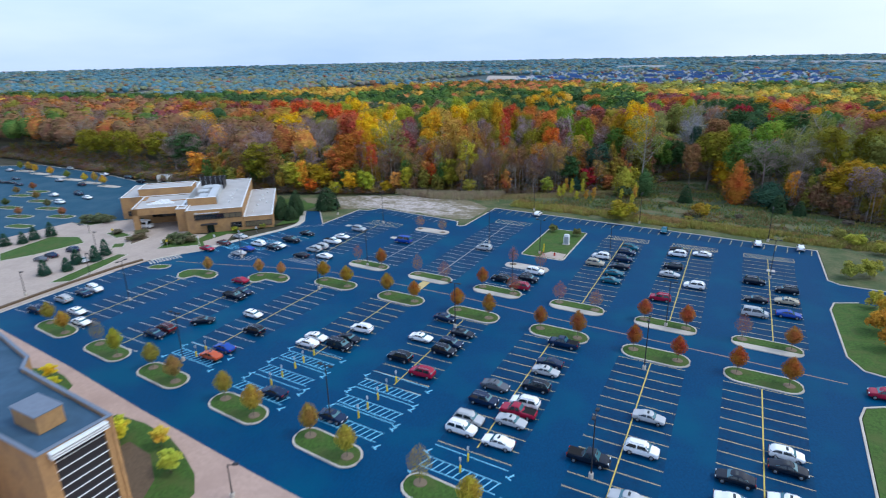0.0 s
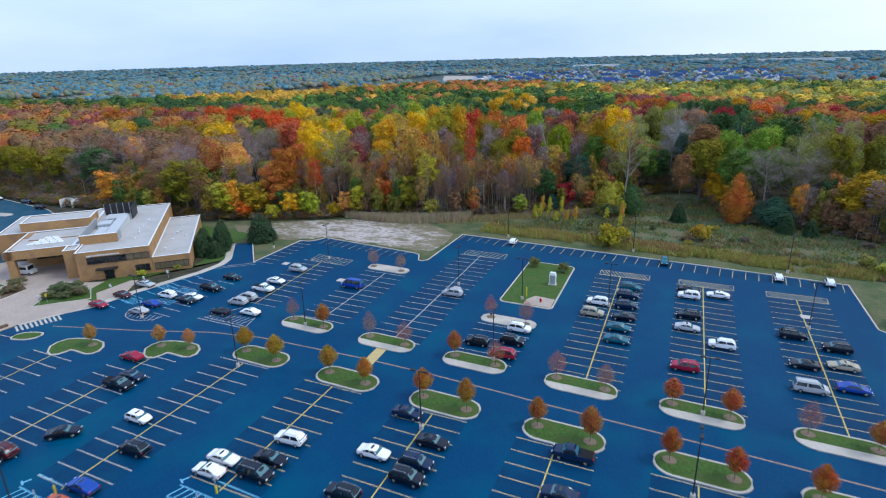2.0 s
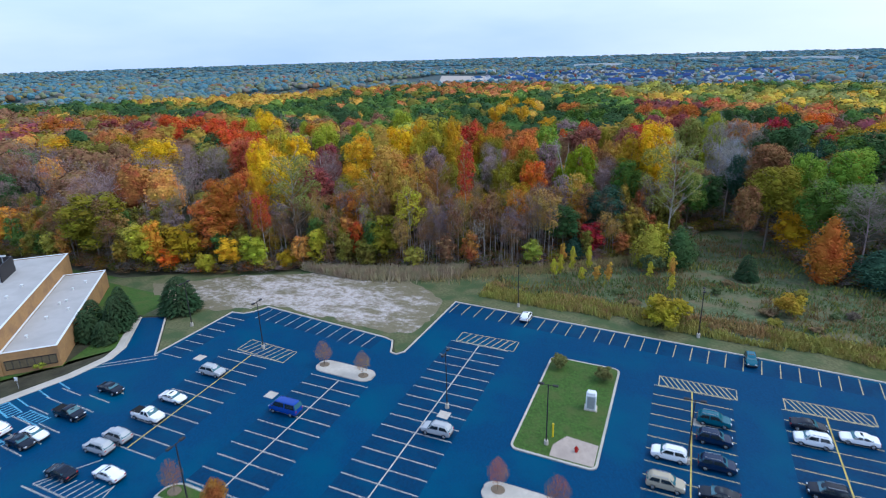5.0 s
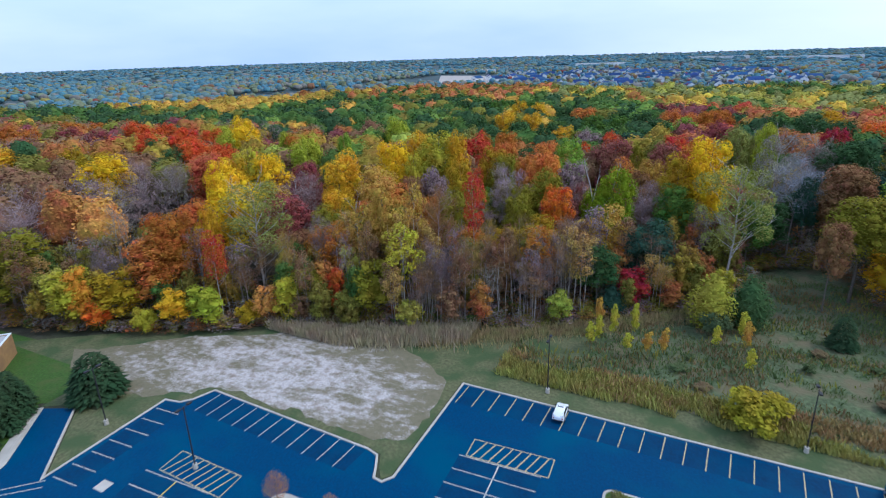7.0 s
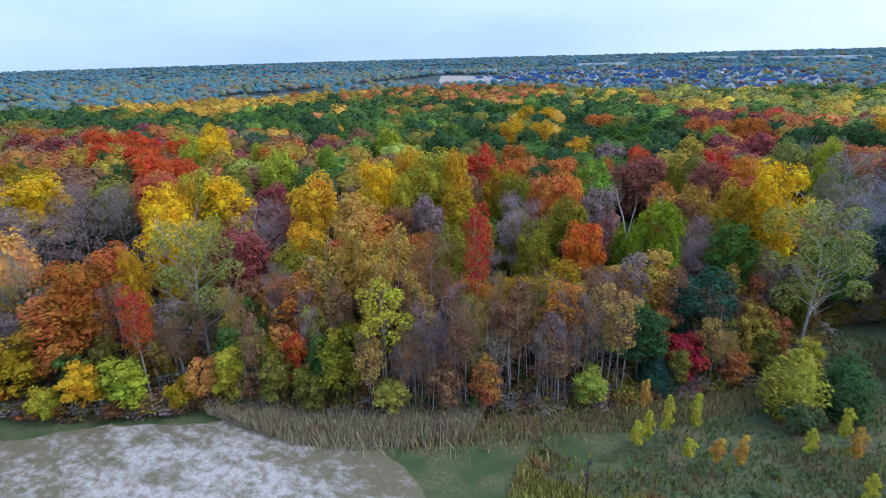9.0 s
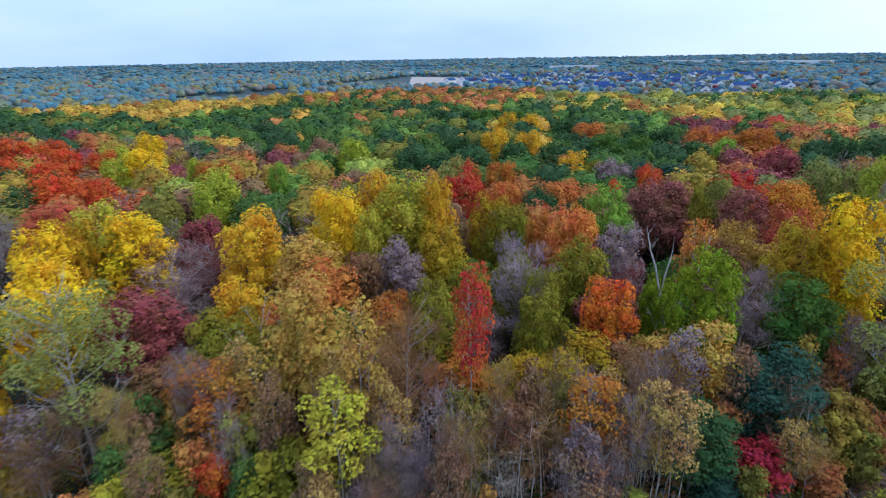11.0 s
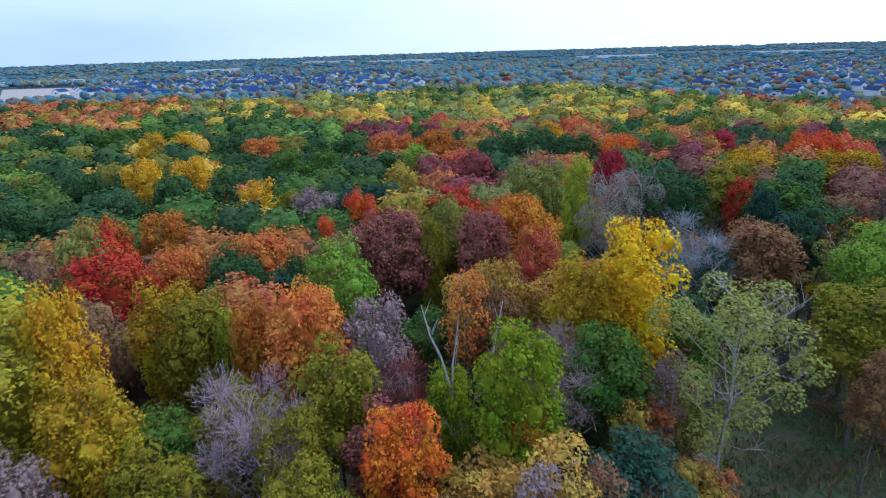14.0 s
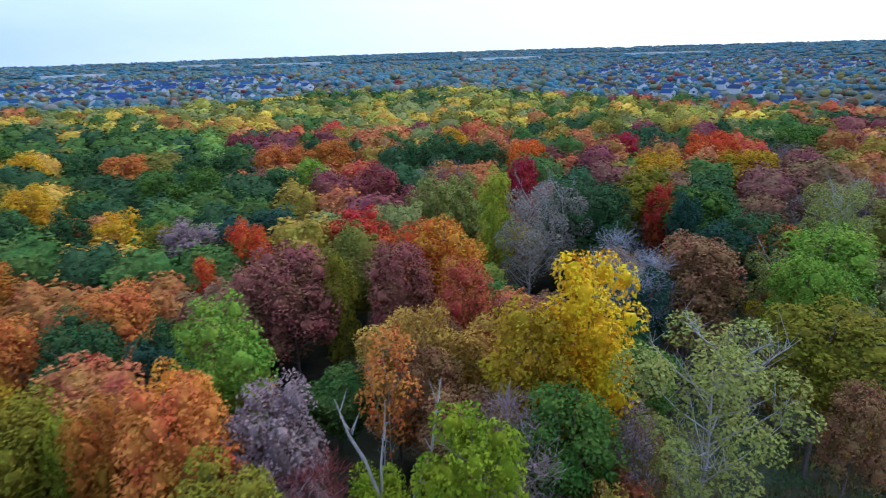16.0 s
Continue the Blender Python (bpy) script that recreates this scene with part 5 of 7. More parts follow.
tagged(new("woodland_stems", leaf_mesh("woodland_stems", joined(stem_lots), M["stem"])), "thin pale grey stems along the edge of the wood", "tree stems", kind="stuff")
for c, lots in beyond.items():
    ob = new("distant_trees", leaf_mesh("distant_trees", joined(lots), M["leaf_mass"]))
    ob.color = (*HAZED_LEAVES[c], 1)
    tagged(ob, c.replace("_", " ") + " tree crowns of the land beyond the wood, with haze painted in", "trees", kind="stuff")

# a dead pale tree leaning in a dark gap of the wood
snag = empty("dead_tree", (-62.8, 232.0, 0), 0)
snag.matrix_basis = snag.matrix_basis @ Matrix.Diagonal((0.85, 0.85, 1.62, 1))
tagged(snag, "dead pale leaning tree with bare crooked limbs", "tree")
bm = bmesh.new()
tube(bm, (0, 0, -0.2), (-1.2, 1.0, 8), 0.34, 0.24, 7)
tube(bm, (-1.2, 1.0, 8), (-3.6, 1.6, 13.5), 0.24, 0.12, 6)
part("trunk", bm, "pale_bark", snag)
snag_rng = random.Random(8)
for a, b in (((-1.2, 1.0, 8), (2.6, 1.4, 13)), ((-2.4, 1.3, 10.8), (-1.2, 2.8, 15)), ((-3.6, 1.6, 13.5), (-5.6, 2.0, 17.0)), ((2.6, 1.4, 13), (4.2, 2.4, 16.5)), ((-0.8, 0.7, 6), (-3.6, -0.4, 9.5))):
    bm = bmesh.new()
    a, b = Vector(a), Vector(b)
    m = a.lerp(b, 0.5) + Vector((snag_rng.uniform(-0.4, 0.4), snag_rng.uniform(-0.4, 0.4), -0.3))
    tube(bm, a, m, 0.16, 0.11, 5)
    tube(bm, m, b, 0.11, 0.04, 5)
    for k in range(5):
        p = a.lerp(b, snag_rng.uniform(0.4, 1.0))
        tube(bm, p, p + Vector((snag_rng.uniform(-1, 1), snag_rng.uniform(-1, 1), snag_rng.uniform(0.2, 1.4))), 0.05, 0.02, 4)
    part("limb", bm, "pale_bark", snag)

# ---- the office building ----
def prism(name, pts, z0, z1, material, parent, label=""):
    return slab(name, pts, z0, z1, material, parent, label)


def wing(parent, pts, z1, z0=0.0, roof="roof", wall="brick"):
    """A flat-roofed wing: brick walls, a roof deck sunk behind the parapet and a pale coping."""
    n = len(pts)
    for i in range(n):
        a, b = Vector(pts[i]), Vector(pts[(i + 1) % n])
        d = (b - a).normalized()
        nrm = Vector((-d.y, d.x)) * 0.3
        prism("wall", [tuple(a), tuple(b), tuple(b + nrm - d * 0.3), tuple(a + nrm + d * 0.3)], z0, z1, wall, parent)
    inner = [(p.x, p.y) for p in offset_line(pts, 0.3, True)]
    prism("roof", inner, z1 - 0.45, z1 - 0.18, roof, parent, "pale membrane roof" if roof == "roof" else "dark membrane roof")
    ribbon("coping", offset_line(pts, 0.15, True), 0.42, z1 - 0.02, z1 + 0.07, "trim_white", parent, True, "white metal coping")


def window_band(parent, a, b, z0, z1, panes, out=0.06, label="dark glass window band", glass="glass_dark", frame_mat="dark_metal"):
    """A band of panes with frame and mullions, on a wall from a to b (outside to the right)."""
    a, b = Vector(a), Vector(b)
    d = (b - a).normalized()
    m = Matrix.Translation((a.x, a.y, 0)) @ Matrix.Rotation(math.atan2(d.y, d.x), 4, "Z")
    ln = (b - a).length
    win = new("window")
    win.parent = parent
    if label:
        win["label"] = label
    for k in range(panes):
        x0, x1 = ln * k / panes, ln * (k + 1) / panes
        box("pane", x0 + 0.05, x1 - 0.05, -out, 0.05, z0 + 0.05, z1 - 0.05, glass, win, m=m)
    bm = bmesh.new()
    for k in range(panes + 1):
        x = ln * k / panes
        add_box(bm, x - 0.05, x + 0.05, -out - 0.05, 0.05, z0, z1, m=m)
    add_box(bm, -0.05, ln + 0.05, -out - 0.06, 0.05, z0 - 0.08, z0, m=m)
    add_box(bm, -0.05, ln + 0.05, -out - 0.06, 0.05, z1, z1 + 0.08, m=m)
    part("window_frame", bm, frame_mat, win)
    return win


office = empty("office_building", (0, 0, 0))
tagged(office, "low tan brick office building with pale flat roofs", "building")
U, V = Vector((0.751, 0.66)), Vector((-0.66, 0.751))
P0 = Vector((-150.8, 111.3))
TOP = 7.35


def uv(u, v):
    return tuple(P0 + U * u + V * v)


rot = Matrix.Translation((P0.x, P0.y, 0)) @ Matrix.Rotation(math.atan2(U.y, U.x), 4, "Z")
wing(office, [uv(0, 0), uv(16.4, 0), uv(16.4, 47), uv(-2, 47), uv(-2, 8), uv(0, 8)], TOP)
wing(office, [uv(16.5, 0.12), uv(25.3, 0.12), uv(25.3, 40), uv(16.5, 40)], 4.2)
wing(office, [uv(-24.7, 26), uv(-2.1, 26), uv(-2.1, 47), uv(-24.7, 47)], TOP)
# porch on brick piers
PORCH = [uv(-17, 8), uv(-2.1, 8), uv(-2.1, 25.9), uv(-17, 25.9)]
slab("roof", [(p.x, p.y) for p in offset_line(PORCH, 0.3, True)], TOP - 0.45, TOP - 0.18, "roof", office, "pale membrane roof")
ribbon("coping", offset_line(PORCH, 0.15, True), 0.42, TOP - 0.02, TOP + 0.07, "trim_white", office, True, "white metal coping")
for u0, u1, v0, v1, z0 in ((-17, -2.1, 8, 8.5, 5.1), (-17, -16.5, 8.5, 25.9, 5.1), (-17, -15.4, 8, 9.6, 0), (-17, -15.4, 20, 25.9, 0), (-14.5, -2.1, 17, 17.4, 0)):
    box("porch_wall", u0, u1, v0, v1, z0, TOP, "brick", office, "tan brick porch wall", 0.0, rot)
wing(office, [uv(-3.4, 3.4), uv(-0.5, 3.4), uv(-0.5, 7.9), uv(-3.4, 7.9)], TOP)
window_band(office, uv(-13.5, 16.98), uv(-4, 16.98), 2.2, 4.8, 6)
window_band(office, uv(-23, 25.98), uv(-18, 25.98), 1.0, 2.6, 3)
# raised parts and plant on the roof
wing(office, [uv(-0.4, 7.6), uv(8.2, 7.6), uv(8.2, 8.2), uv(-0.4, 8.2)], 9.5, 7.1)
for u, v1 in ((-0.6, 27), (8.0, 12)):
    box("roof_screen_wall", u, u + 0.25, 8.2, v1, 7.1, 9.4, "grey_metal", office, "pale metal-faced parapet wall", 0.0, rot)
wing(office, [uv(-19, 27), uv(-1.9, 27), uv(-1.9, 36), uv(-19, 36)], 9.7, 7.1)
for x0, x1, y0, y1 in ((-0.7, 8.1, 38.4, 38.6), (7.9, 8.1, 30.5, 38.4)):
    box("plant_screen", x0, x1, y0, y1, 7.1, 10.6, "dark_metal", office, "dark slatted plant screen", 0.0, rot)
for k in range(6):
    box("screen_post", -0.7 + k * 1.7, -0.55 + k * 1.7, 38.25, 38.4, 7.1, 10.7, "grey_metal", office, "", 0.0, rot)
for u, v, du, dv, h in ((5.0, 10, 2.6, 19, 2.0), (1.6, 12, 2.6, 8, 1.2), (0.6, 22, 3.4, 4.0, 1.5), (1.0, 30, 5.0, 5.0, 1.1), (0.4, 9, 1.8, 2.2, 1.0)):
    m = rot @ Matrix.Translation((u, v, 0))
    unit = box("roof_unit", 0, du, 0, dv, 7.1, 7.1 + h, "roof_metal", office, "pale rooftop air-handling unit", 0.06, m)
    for k in range(3):
        box("vent", du * (0.15 + 0.28 * k), du * (0.3 + 0.28 * k), -0.04, 0.02, 7.3, 7.1 + h * 0.8, "grey_metal", unit, m=m)
for r in range(4):
    for k in range(5 - r):
        box("skylight", -13.6 + 1.7 * k + 0.85 * r, -12.2 + 1.7 * k + 0.85 * r, 12.4 + 1.7 * r, 13.7 + 1.7 * r, 7.1, 7.5, "trim_white", office, "white domed skylight", 0.12, rot)
for u, v in ((12, 8), (12.4, 13), (12.2, 20), (13, 26), (19, 6), (20, 14), (20.5, 21), (21.5, 22), (21, 29), (23, 17), (11.6, 17), (22.6, 33)):
    x, y = uv(u, v)
    z = 7.1 if u < 16.4 else 3.95
    bm = bmesh.new()
    tube(bm, (x, y, z - 0.1), (x, y, z + 0.5), 0.22, 0.16, 8)
    tube(bm, (x, y, z + 0.5), (x, y, z + 0.62), 0.3, 0.3, 8)
    part("roof_vent", bm, "trim_white", office, "small white roof vent")
# windows and doors of the front
window_band(office, uv(2.4, -0.02), uv(10.8, -0.02), 4.3, 5.8, 8)
window_band(office, uv(10.9, -0.02), uv(16.0, -0.02), 4.4, 5.8, 3, label="pale blinds behind office windows", glass="blind")
window_band(office, uv(12.6, -0.02), uv(15.8, -0.02), 1.0, 2.7, 3)
window_band(office, uv(17.0, 0.08), uv(24.8, 0.08), 1.0, 2.6, 7, label="dim office window band", glass="blind")
window_band(office, uv(5.6, -0.02), uv(7.6, -0.02), 0.1, 2.4, 2, label="glazed entrance doors")
box("door_canopy", 4.0, 8.8, -1.6, 0.0, 2.75, 3.0, "dark_metal", office, "dark flat entrance canopy", 0.03, rot)
for k in range(22):
    x0 = 2.4 + k * 0.33
    box("sign_letter", x0, x0 + 0.22, -0.12, 0.0, 6.1, 6.45, "trim_white", office, m=rot)

# ---- the near building, by the plaza ----
hall = empty("plaza_building", (0, 0, 0))
tagged(hall, "tan building with dark blue roof by the plaza", "building")
HALL = [(-62.4, 21.4), (-62.2, 29.5), (-83.0, 31.2), (-85.6, 33.2), (-97.0, 35.4), (-125, 33), (-125, 6), (-74, 12), (-74.0, 21.6)]
n = len(HALL)
for i in range(n):
    if i == 0:
        continue
    a, b = Vector(HALL[i]), Vector(HALL[(i + 1) % n])
    d = (b - a).normalized()
    nrm = Vector((-d.y, d.x)) * 0.4
    prism("wall", [tuple(a), tuple(b), tuple(b + nrm), tuple(a + nrm)], 0, 13.0, "brick", hall)
for y0, y1, z0, z1 in ((21.4, 22.9, 0, 13), (28.4, 29.5, 0, 13), (22.9, 28.4, 12.0, 13), (22.9, 28.4, 0, 1.0)):
    box("wall", -62.8, -62.35, y0, y1, z0, z1, "brick", hall)
prism("roof", [(p.x, p.y) for p in offset_line(HALL, 0.4, True)], 12.2, 12.5, "dark_roof", hall, "dark blue membrane roof")
M["coping"] = mat("blue_grey_coping", (0.16, 0.19, 0.24), 0.1, 0.6, rough=0.5, bump=0.02)
ribbon("coping", offset_line(HALL, 0.2, True), 0.5, 12.98, 13.12, "coping", hall, True, "dull blue-grey metal coping")
glazing = new("window")
glazing.parent = hall
glazing["label"] = "tall dark glazed window with pale transoms"
for k in range(3):
    box("pane", -62.75, -62.6, 22.95 + k * 1.8, 22.95 + (k + 1) * 1.8, 1.0, 12.0, "glass_dark", glazing)
for k in range(10):
    z = 1.2 + k * 1.1
    box("transom", -62.62, -62.42, 22.9, 28.4, z, z + 0.055, "trim_white", glazing)
for z in (12.15, 12.45, 12.75):
    box("sunshade_blade", -62.3, -61.5, 22.4, 28.6, z, z + 0.12, "trim_white", hall, "white sunshade blade", 0.02)
plant = box("roof_plant_room", -71.4, -66.6, 24.0, 26.9, 12.5, 14.7, "brick", hall, "tan plant room on the roof", 0.05)
box("lid", -71.5, -66.5, 23.9, 27.0, 14.7, 14.82, "coping", plant)

# ---- cars ----
PAINT = {"white": (0.88, 0.88, 0.87), "silver": (0.46, 0.47, 0.48), "grey": (0.10, 0.11, 0.13), "black": (0.005, 0.010, 0.022), "navy": (0.006, 0.020, 0.060), "blue": (0.015, 0.06, 0.33), "red": (0.30, 0.010, 0.04), "maroon": (0.07, 0.012, 0.018),
         "orange": (0.48, 0.09, 0.03), "teal": (0.012, 0.11, 0.16), "tan": (0.42, 0.37, 0.27)}
# length, width, belt line and roof stations as fractions of the length: (x, z) from the nose
FORMS = {
    "sedan": (4.55, 1.84, [(0.0, 0.62), (0.03, 0.74), (0.14, 0.86), (0.30, 0.95), (0.5, 0.97), (0.72, 0.98), (0.84, 1.0), (0.97, 0.96), (1.0, 0.78)], (0.29, 0.43, 0.66, 0.84, 1.45)),
    "hatch": (4.15, 1.80, [(0.0, 0.62), (0.03, 0.76), (0.14, 0.90), (0.28, 0.98), (0.5, 1.0), (0.75, 1.02), (0.93, 1.04), (0.98, 1.0), (1.0, 0.75)], (0.26, 0.42, 0.84, 0.97, 1.52)),
    "suv": (4.5, 1.92, [(0.0, 0.70), (0.025, 0.92), (0.13, 1.04), (0.27, 1.10), (0.5, 1.11), (0.75, 1.12), (0.95, 1.14), (0.985, 1.08), (1.0, 0.8)], (0.25, 0.39, 0.86, 0.975, 1.74)),
    "van": (4.85, 1.98, [(0.0, 0.68), (0.02, 0.9), (0.10, 1.02), (0.20, 1.12), (0.5, 1.13), (0.75, 1.14), (0.97, 1.15), (0.99, 1.1), (1.0, 0.8)], (0.17, 0.33, 0.93, 0.99, 1.86)),
    "tall_van": (5.2, 2.04, [(0.0, 0.7), (0.02, 0.95), (0.10, 1.08), (0.17, 1.2), (0.5, 1.22), (0.75, 1.22), (0.97, 1.22), (0.99, 1.15), (1.0, 0.8)], (0.14, 0.25, 0.95, 0.99, 2.15)),
    "pickup": (5.5, 1.98, [(0.0, 0.75), (0.02, 1.0), (0.12, 1.10), (0.25, 1.15), (0.45, 1.16), (0.60, 1.17), (0.64, 1.12), (0.98, 1.12), (1.0, 0.85)], (0.24, 0.34, 0.55, 0.61, 1.84)),
}


def wheel_parts(parent, at, radius=0.34, width=0.23):
    bm = bmesh.new()
    bmesh.ops.create_cone(bm, cap_ends=True, segments=14, radius1=radius, radius2=radius, depth=width, matrix=Matrix.Rotation(math.pi / 2, 4, "X"))
    es = [e for e in bm.edges if len(e.link_faces) == 2 and any(len(f.verts) > 4 for f in e.link_faces)]
    bmesh.ops.bevel(bm, geom=es, offset=0.04, segments=1, affect="EDGES")
    w = part("wheel", bm, "tyre", parent)
    w.location = at
    bm = bmesh.new()
    s = 1 if at[1] > 0 else -1
    bmesh.ops.create_cone(bm, cap_ends=True, segments=10, radius1=radius * 0.66, radius2=radius * 0.5, depth=0.05, matrix=Matrix.Translation((0, s * (width / 2 + 0.005), 0)) @ Matrix.Rotation(-s * math.pi / 2, 4, "X"))
    part("rim", bm, "rim", w, "alloy rim")


def car_body(L, W, belt, cabin):
    """One shell from sill to roof: rings across the car, station by station."""
    f0, f1, f2, f3, h = cabin
    bm = bmesh.new()
    rings = []
    stations = sorted({fx for fx, _ in belt} | {f0, f1, f1 + 0.05, (f1 + f2) / 2, f2 - 0.05, f2, f3, (f0 + f1) / 2, (f2 + f3) / 2})
    bx, bz = [p[0] for p in belt], [p[1] for p in belt]
    for fx in stations:
        x = L * (0.5 - fx)
        zb = float(np.interp(fx, bx, bz))
        taper = 1 - 0.18 * max(0, (0.12 - fx) / 0.12) ** 2 - 0.12 * max(0, (fx - 0.9) / 0.1) ** 2
        w = W / 2 * taper
        low = 0.28 if 0.02 < fx < 0.98 else 0.38
        zr = float(np.interp(fx, (f0, (f0 + f1) / 2, f1, f1 + 0.05, (f1 + f2) / 2, f2 - 0.05, f2, (f2 + f3) / 2, f3), (0, 0.465, 0.93, 0.975, 1, 0.985, 0.94, 0.47, 0)))
        top = zb + 0.04 + (h - zb - 0.04) * zr if f0 <= fx <= f3 else zb + 0.04
        k = 0.93 - 0.17 * zr
        ring = [(w * 0.88, low), (w * 0.985, low + 0.12), (w, low + 0.3), (w * 0.985, zb - 0.14), (w * 0.93, zb - 0.02), (w * k, zb + (top - zb) * 0.9), (w * (k - 0.09), top - 0.008), (w * 0.35, top + 0.015)]
        ring = [(-y, z) for y, z in ring] + [(y, z) for y, z in ring[::-1]]
        rings.append([bm.verts.new((x, y, z)) for y, z in ring])
    n = len(rings[0])
    for a, b in zip(rings, rings[1:]):
        for k in range(n):
            j = (k + 1) % n
            bm.faces.new((a[k], a[j], b[j], b[k]))
    bm.faces.new(rings[0])
    bm.faces.new(rings[-1][::-1])
    return bm


def pane_between(name, parent, lo0, lo1, hi0, hi1, inset=0.1, out=(0, 0, 0)):
    """A glass pane in the frame of four corners, proud by out."""
    lo0, lo1, hi0, hi1, out = (Vector(v) for v in (lo0, lo1, hi0, hi1, out))
    c = (lo0 + lo1 + hi0 + hi1) / 4
    bm = bmesh.new()
    front_v = [bm.verts.new(v.lerp(c, inset) + out) for v in (lo0, lo1, hi1, hi0)]
    back_v = [bm.verts.new(v.lerp(c, inset) - out) for v in (lo0, lo1, hi1, hi0)]
    bm.faces.new(front_v)
    bm.faces.new(back_v[::-1])
    for k in range(4):
        j = (k + 1) % 4
        bm.faces.new((front_v[k], front_v[j], back_v[j], back_v[k]))
    return part(name, bm, "windscreen" if name in ("windscreen", "rear_window") else "car_glass", parent)


def build_car(form):
    L, W, belt, cabin = FORMS[form]
    f0, f1, f2, f3, h = cabin
    zb = max(float(np.interp(f, [p[0] for p in belt], [p[1] for p in belt])) for f in (f0, f3, 0.5)) + 0.02
    zt = h - 0.10
    top = new("parked_car")
    body = part("body", car_body(L, W, belt, cabin), "car_paint", top, smooth=True)
    round_off = body.modifiers.new("round_off", "SUBSURF")
    round_off.levels = round_off.render_levels = 1
    yb, yt = W / 2 * 0.93, W / 2 * 0.775
    X = lambda f: L * (0.5 - f)
    pane_between("windscreen", top, (X(f0), -yb, zb), (X(f0), yb, zb), (X(f1), -yt, zt), (X(f1), yt, zt), 0.06, (0.02, 0, 0.025))
    pane_between("rear_window", top, (X(f3), -yb, zb), (X(f3), yb, zb), (X(f2), -yt, zt), (X(f2), yt, zt), 0.08, (-0.025, 0, 0.02))
    fm = (f1 + f2) / 2
    for s in (-1, 1):
        pane_between("side_window", top, (X(f0 + 0.03), s * yb, zb + 0.02), (X(fm - 0.004), s * yb, zb + 0.02), (X(f1 + 0.01), s * yt, zt), (X(fm - 0.004), s * yt, zt), 0.07, (0, s * 0.022, 0.008))
        pane_between("side_window", top, (X(fm + 0.012), s * yb, zb + 0.02), (X(f3 - 0.03), s * yb, zb + 0.02), (X(fm + 0.012), s * yt, zt), (X(f2 - 0.01), s * yt, zt), 0.07, (0, s * 0.022, 0.008))
        box("headlight", X(0.045), X(0.005), s * W * 0.33 - 0.14, s * W * 0.33 + 0.14, belt[1][1] - 0.16, belt[1][1] + 0.0, "lamp_clear", top, "clear headlight", 0.02)
        box("tail_light", X(0.995) - 0.02, X(0.97), s * W * 0.36 - 0.12, s * W * 0.36 + 0.12, belt[-2][1] - 0.24, belt[-2][1] - 0.06, "lamp_red", top, "red tail light", 0.02)
        box("wing_mirror", X(f0 + 0.06), X(f0 + 0.03), s * (W / 2 + 0.02) - 0.1, s * (W / 2 + 0.02) + 0.1, zb, zb + 0.14, "dark_metal", top, "", 0.02)
        for fx in (0.19, 0.81):
            bm = bmesh.new()
            bmesh.ops.create_cone(bm, cap_ends=True, segments=16, radius1=0.43, radius2=0.43, depth=0.02, matrix=Matrix.Translation((X(fx), s * (W / 2 + 0.004), 0.40)) @ Matrix.Rotation(math.pi / 2, 4, "X"))
            bmesh.ops.delete(bm, geom=[v for v in bm.verts if v.co.z < 0.2], context="VERTS")
            part("wheel_arch", bm, "tyre", top)
            wheel_parts(top, (X(fx), s * (W / 2 - 0.085), 0.35), 0.35)
    box("bumper", X(0.02), X(-0.006), -W * 0.40, W * 0.40, 0.36, 0.54, "dark_metal", top, "dark bumper", 0.03)
    box("bumper", X(1.006), X(0.98), -W * 0.40, W * 0.40, 0.36, 0.56, "dark_metal", top, "dark bumper", 0.03)
    if h > 1.7 and form in ("suv", "van"):
        for s in (-1, 1):
            box("roof_rail", X(f2 - 0.02), X(f1 + 0.05), s * W * 0.29 - 0.02, s * W * 0.29 + 0.02, h + 0.0, h + 0.06, "grey_metal", top)
    if form == "pickup":
        bm = bmesh.new()
        add_box(bm, X(0.97), X(0.635), -W * 0.40, W * 0.40, 1.0, 1.185)
        part("cargo_bed", bm, "tyre", top, "dark cargo bed liner")
    if form in ("sedan", "hatch"):
        box("sunroof", X(f1 + 0.13), X(f1 + 0.06), -0.4, 0.4, h - 0.02, h + 0.012, "car_glass", top)
    return top


WORDS = {"sedan": "saloon car", "hatch": "hatchback car", "suv": "sport utility vehicle", "van": "van", "tall_van": "tall panel van", "pickup": "pickup truck"}
NAMES_OF = {"sedan": "saloon_car", "hatch": "hatchback_car", "suv": "sport_utility_vehicle", "van": "passenger_van", "tall_van": "panel_van", "pickup": "pickup_truck"}
HUES = {"silver": "silver-grey", "grey": "dark grey", "navy": "dark blue", "blue": "bright blue", "red": "crimson", "maroon": "dark maroon", "orange": "orange-red", "teal": "teal-blue", "tan": "champagne"}
models = {}
car_rng = random.Random(8)


def park(form, rows):
    for x, y, turn, hue in rows:
        flip = 180 if car_rng.random() < 0.5 else 0
        at = pose(x + car_rng.uniform(-0.2, 0.2), y + car_rng.uniform(-0.12, 0.12), 0.07, 0, 0, turn + flip + car_rng.uniform(-1.5, 1.5))
        if form not in models:
            models[form] = ob = build_car(form)
            ob.matrix_basis = at
        else:
            ob = copy_thing(models[form], at)
        ob.name = NAMES_OF[form]
        for c in ob.children:
            if c.name.startswith("body"):
                c.color = (*PAINT[hue], 1)
        tagged(ob, HUES.get(hue, hue) + " " + WORDS[form] + " parked on the asphalt", "car" if form != "pickup" else "pickup truck", "parked cars")


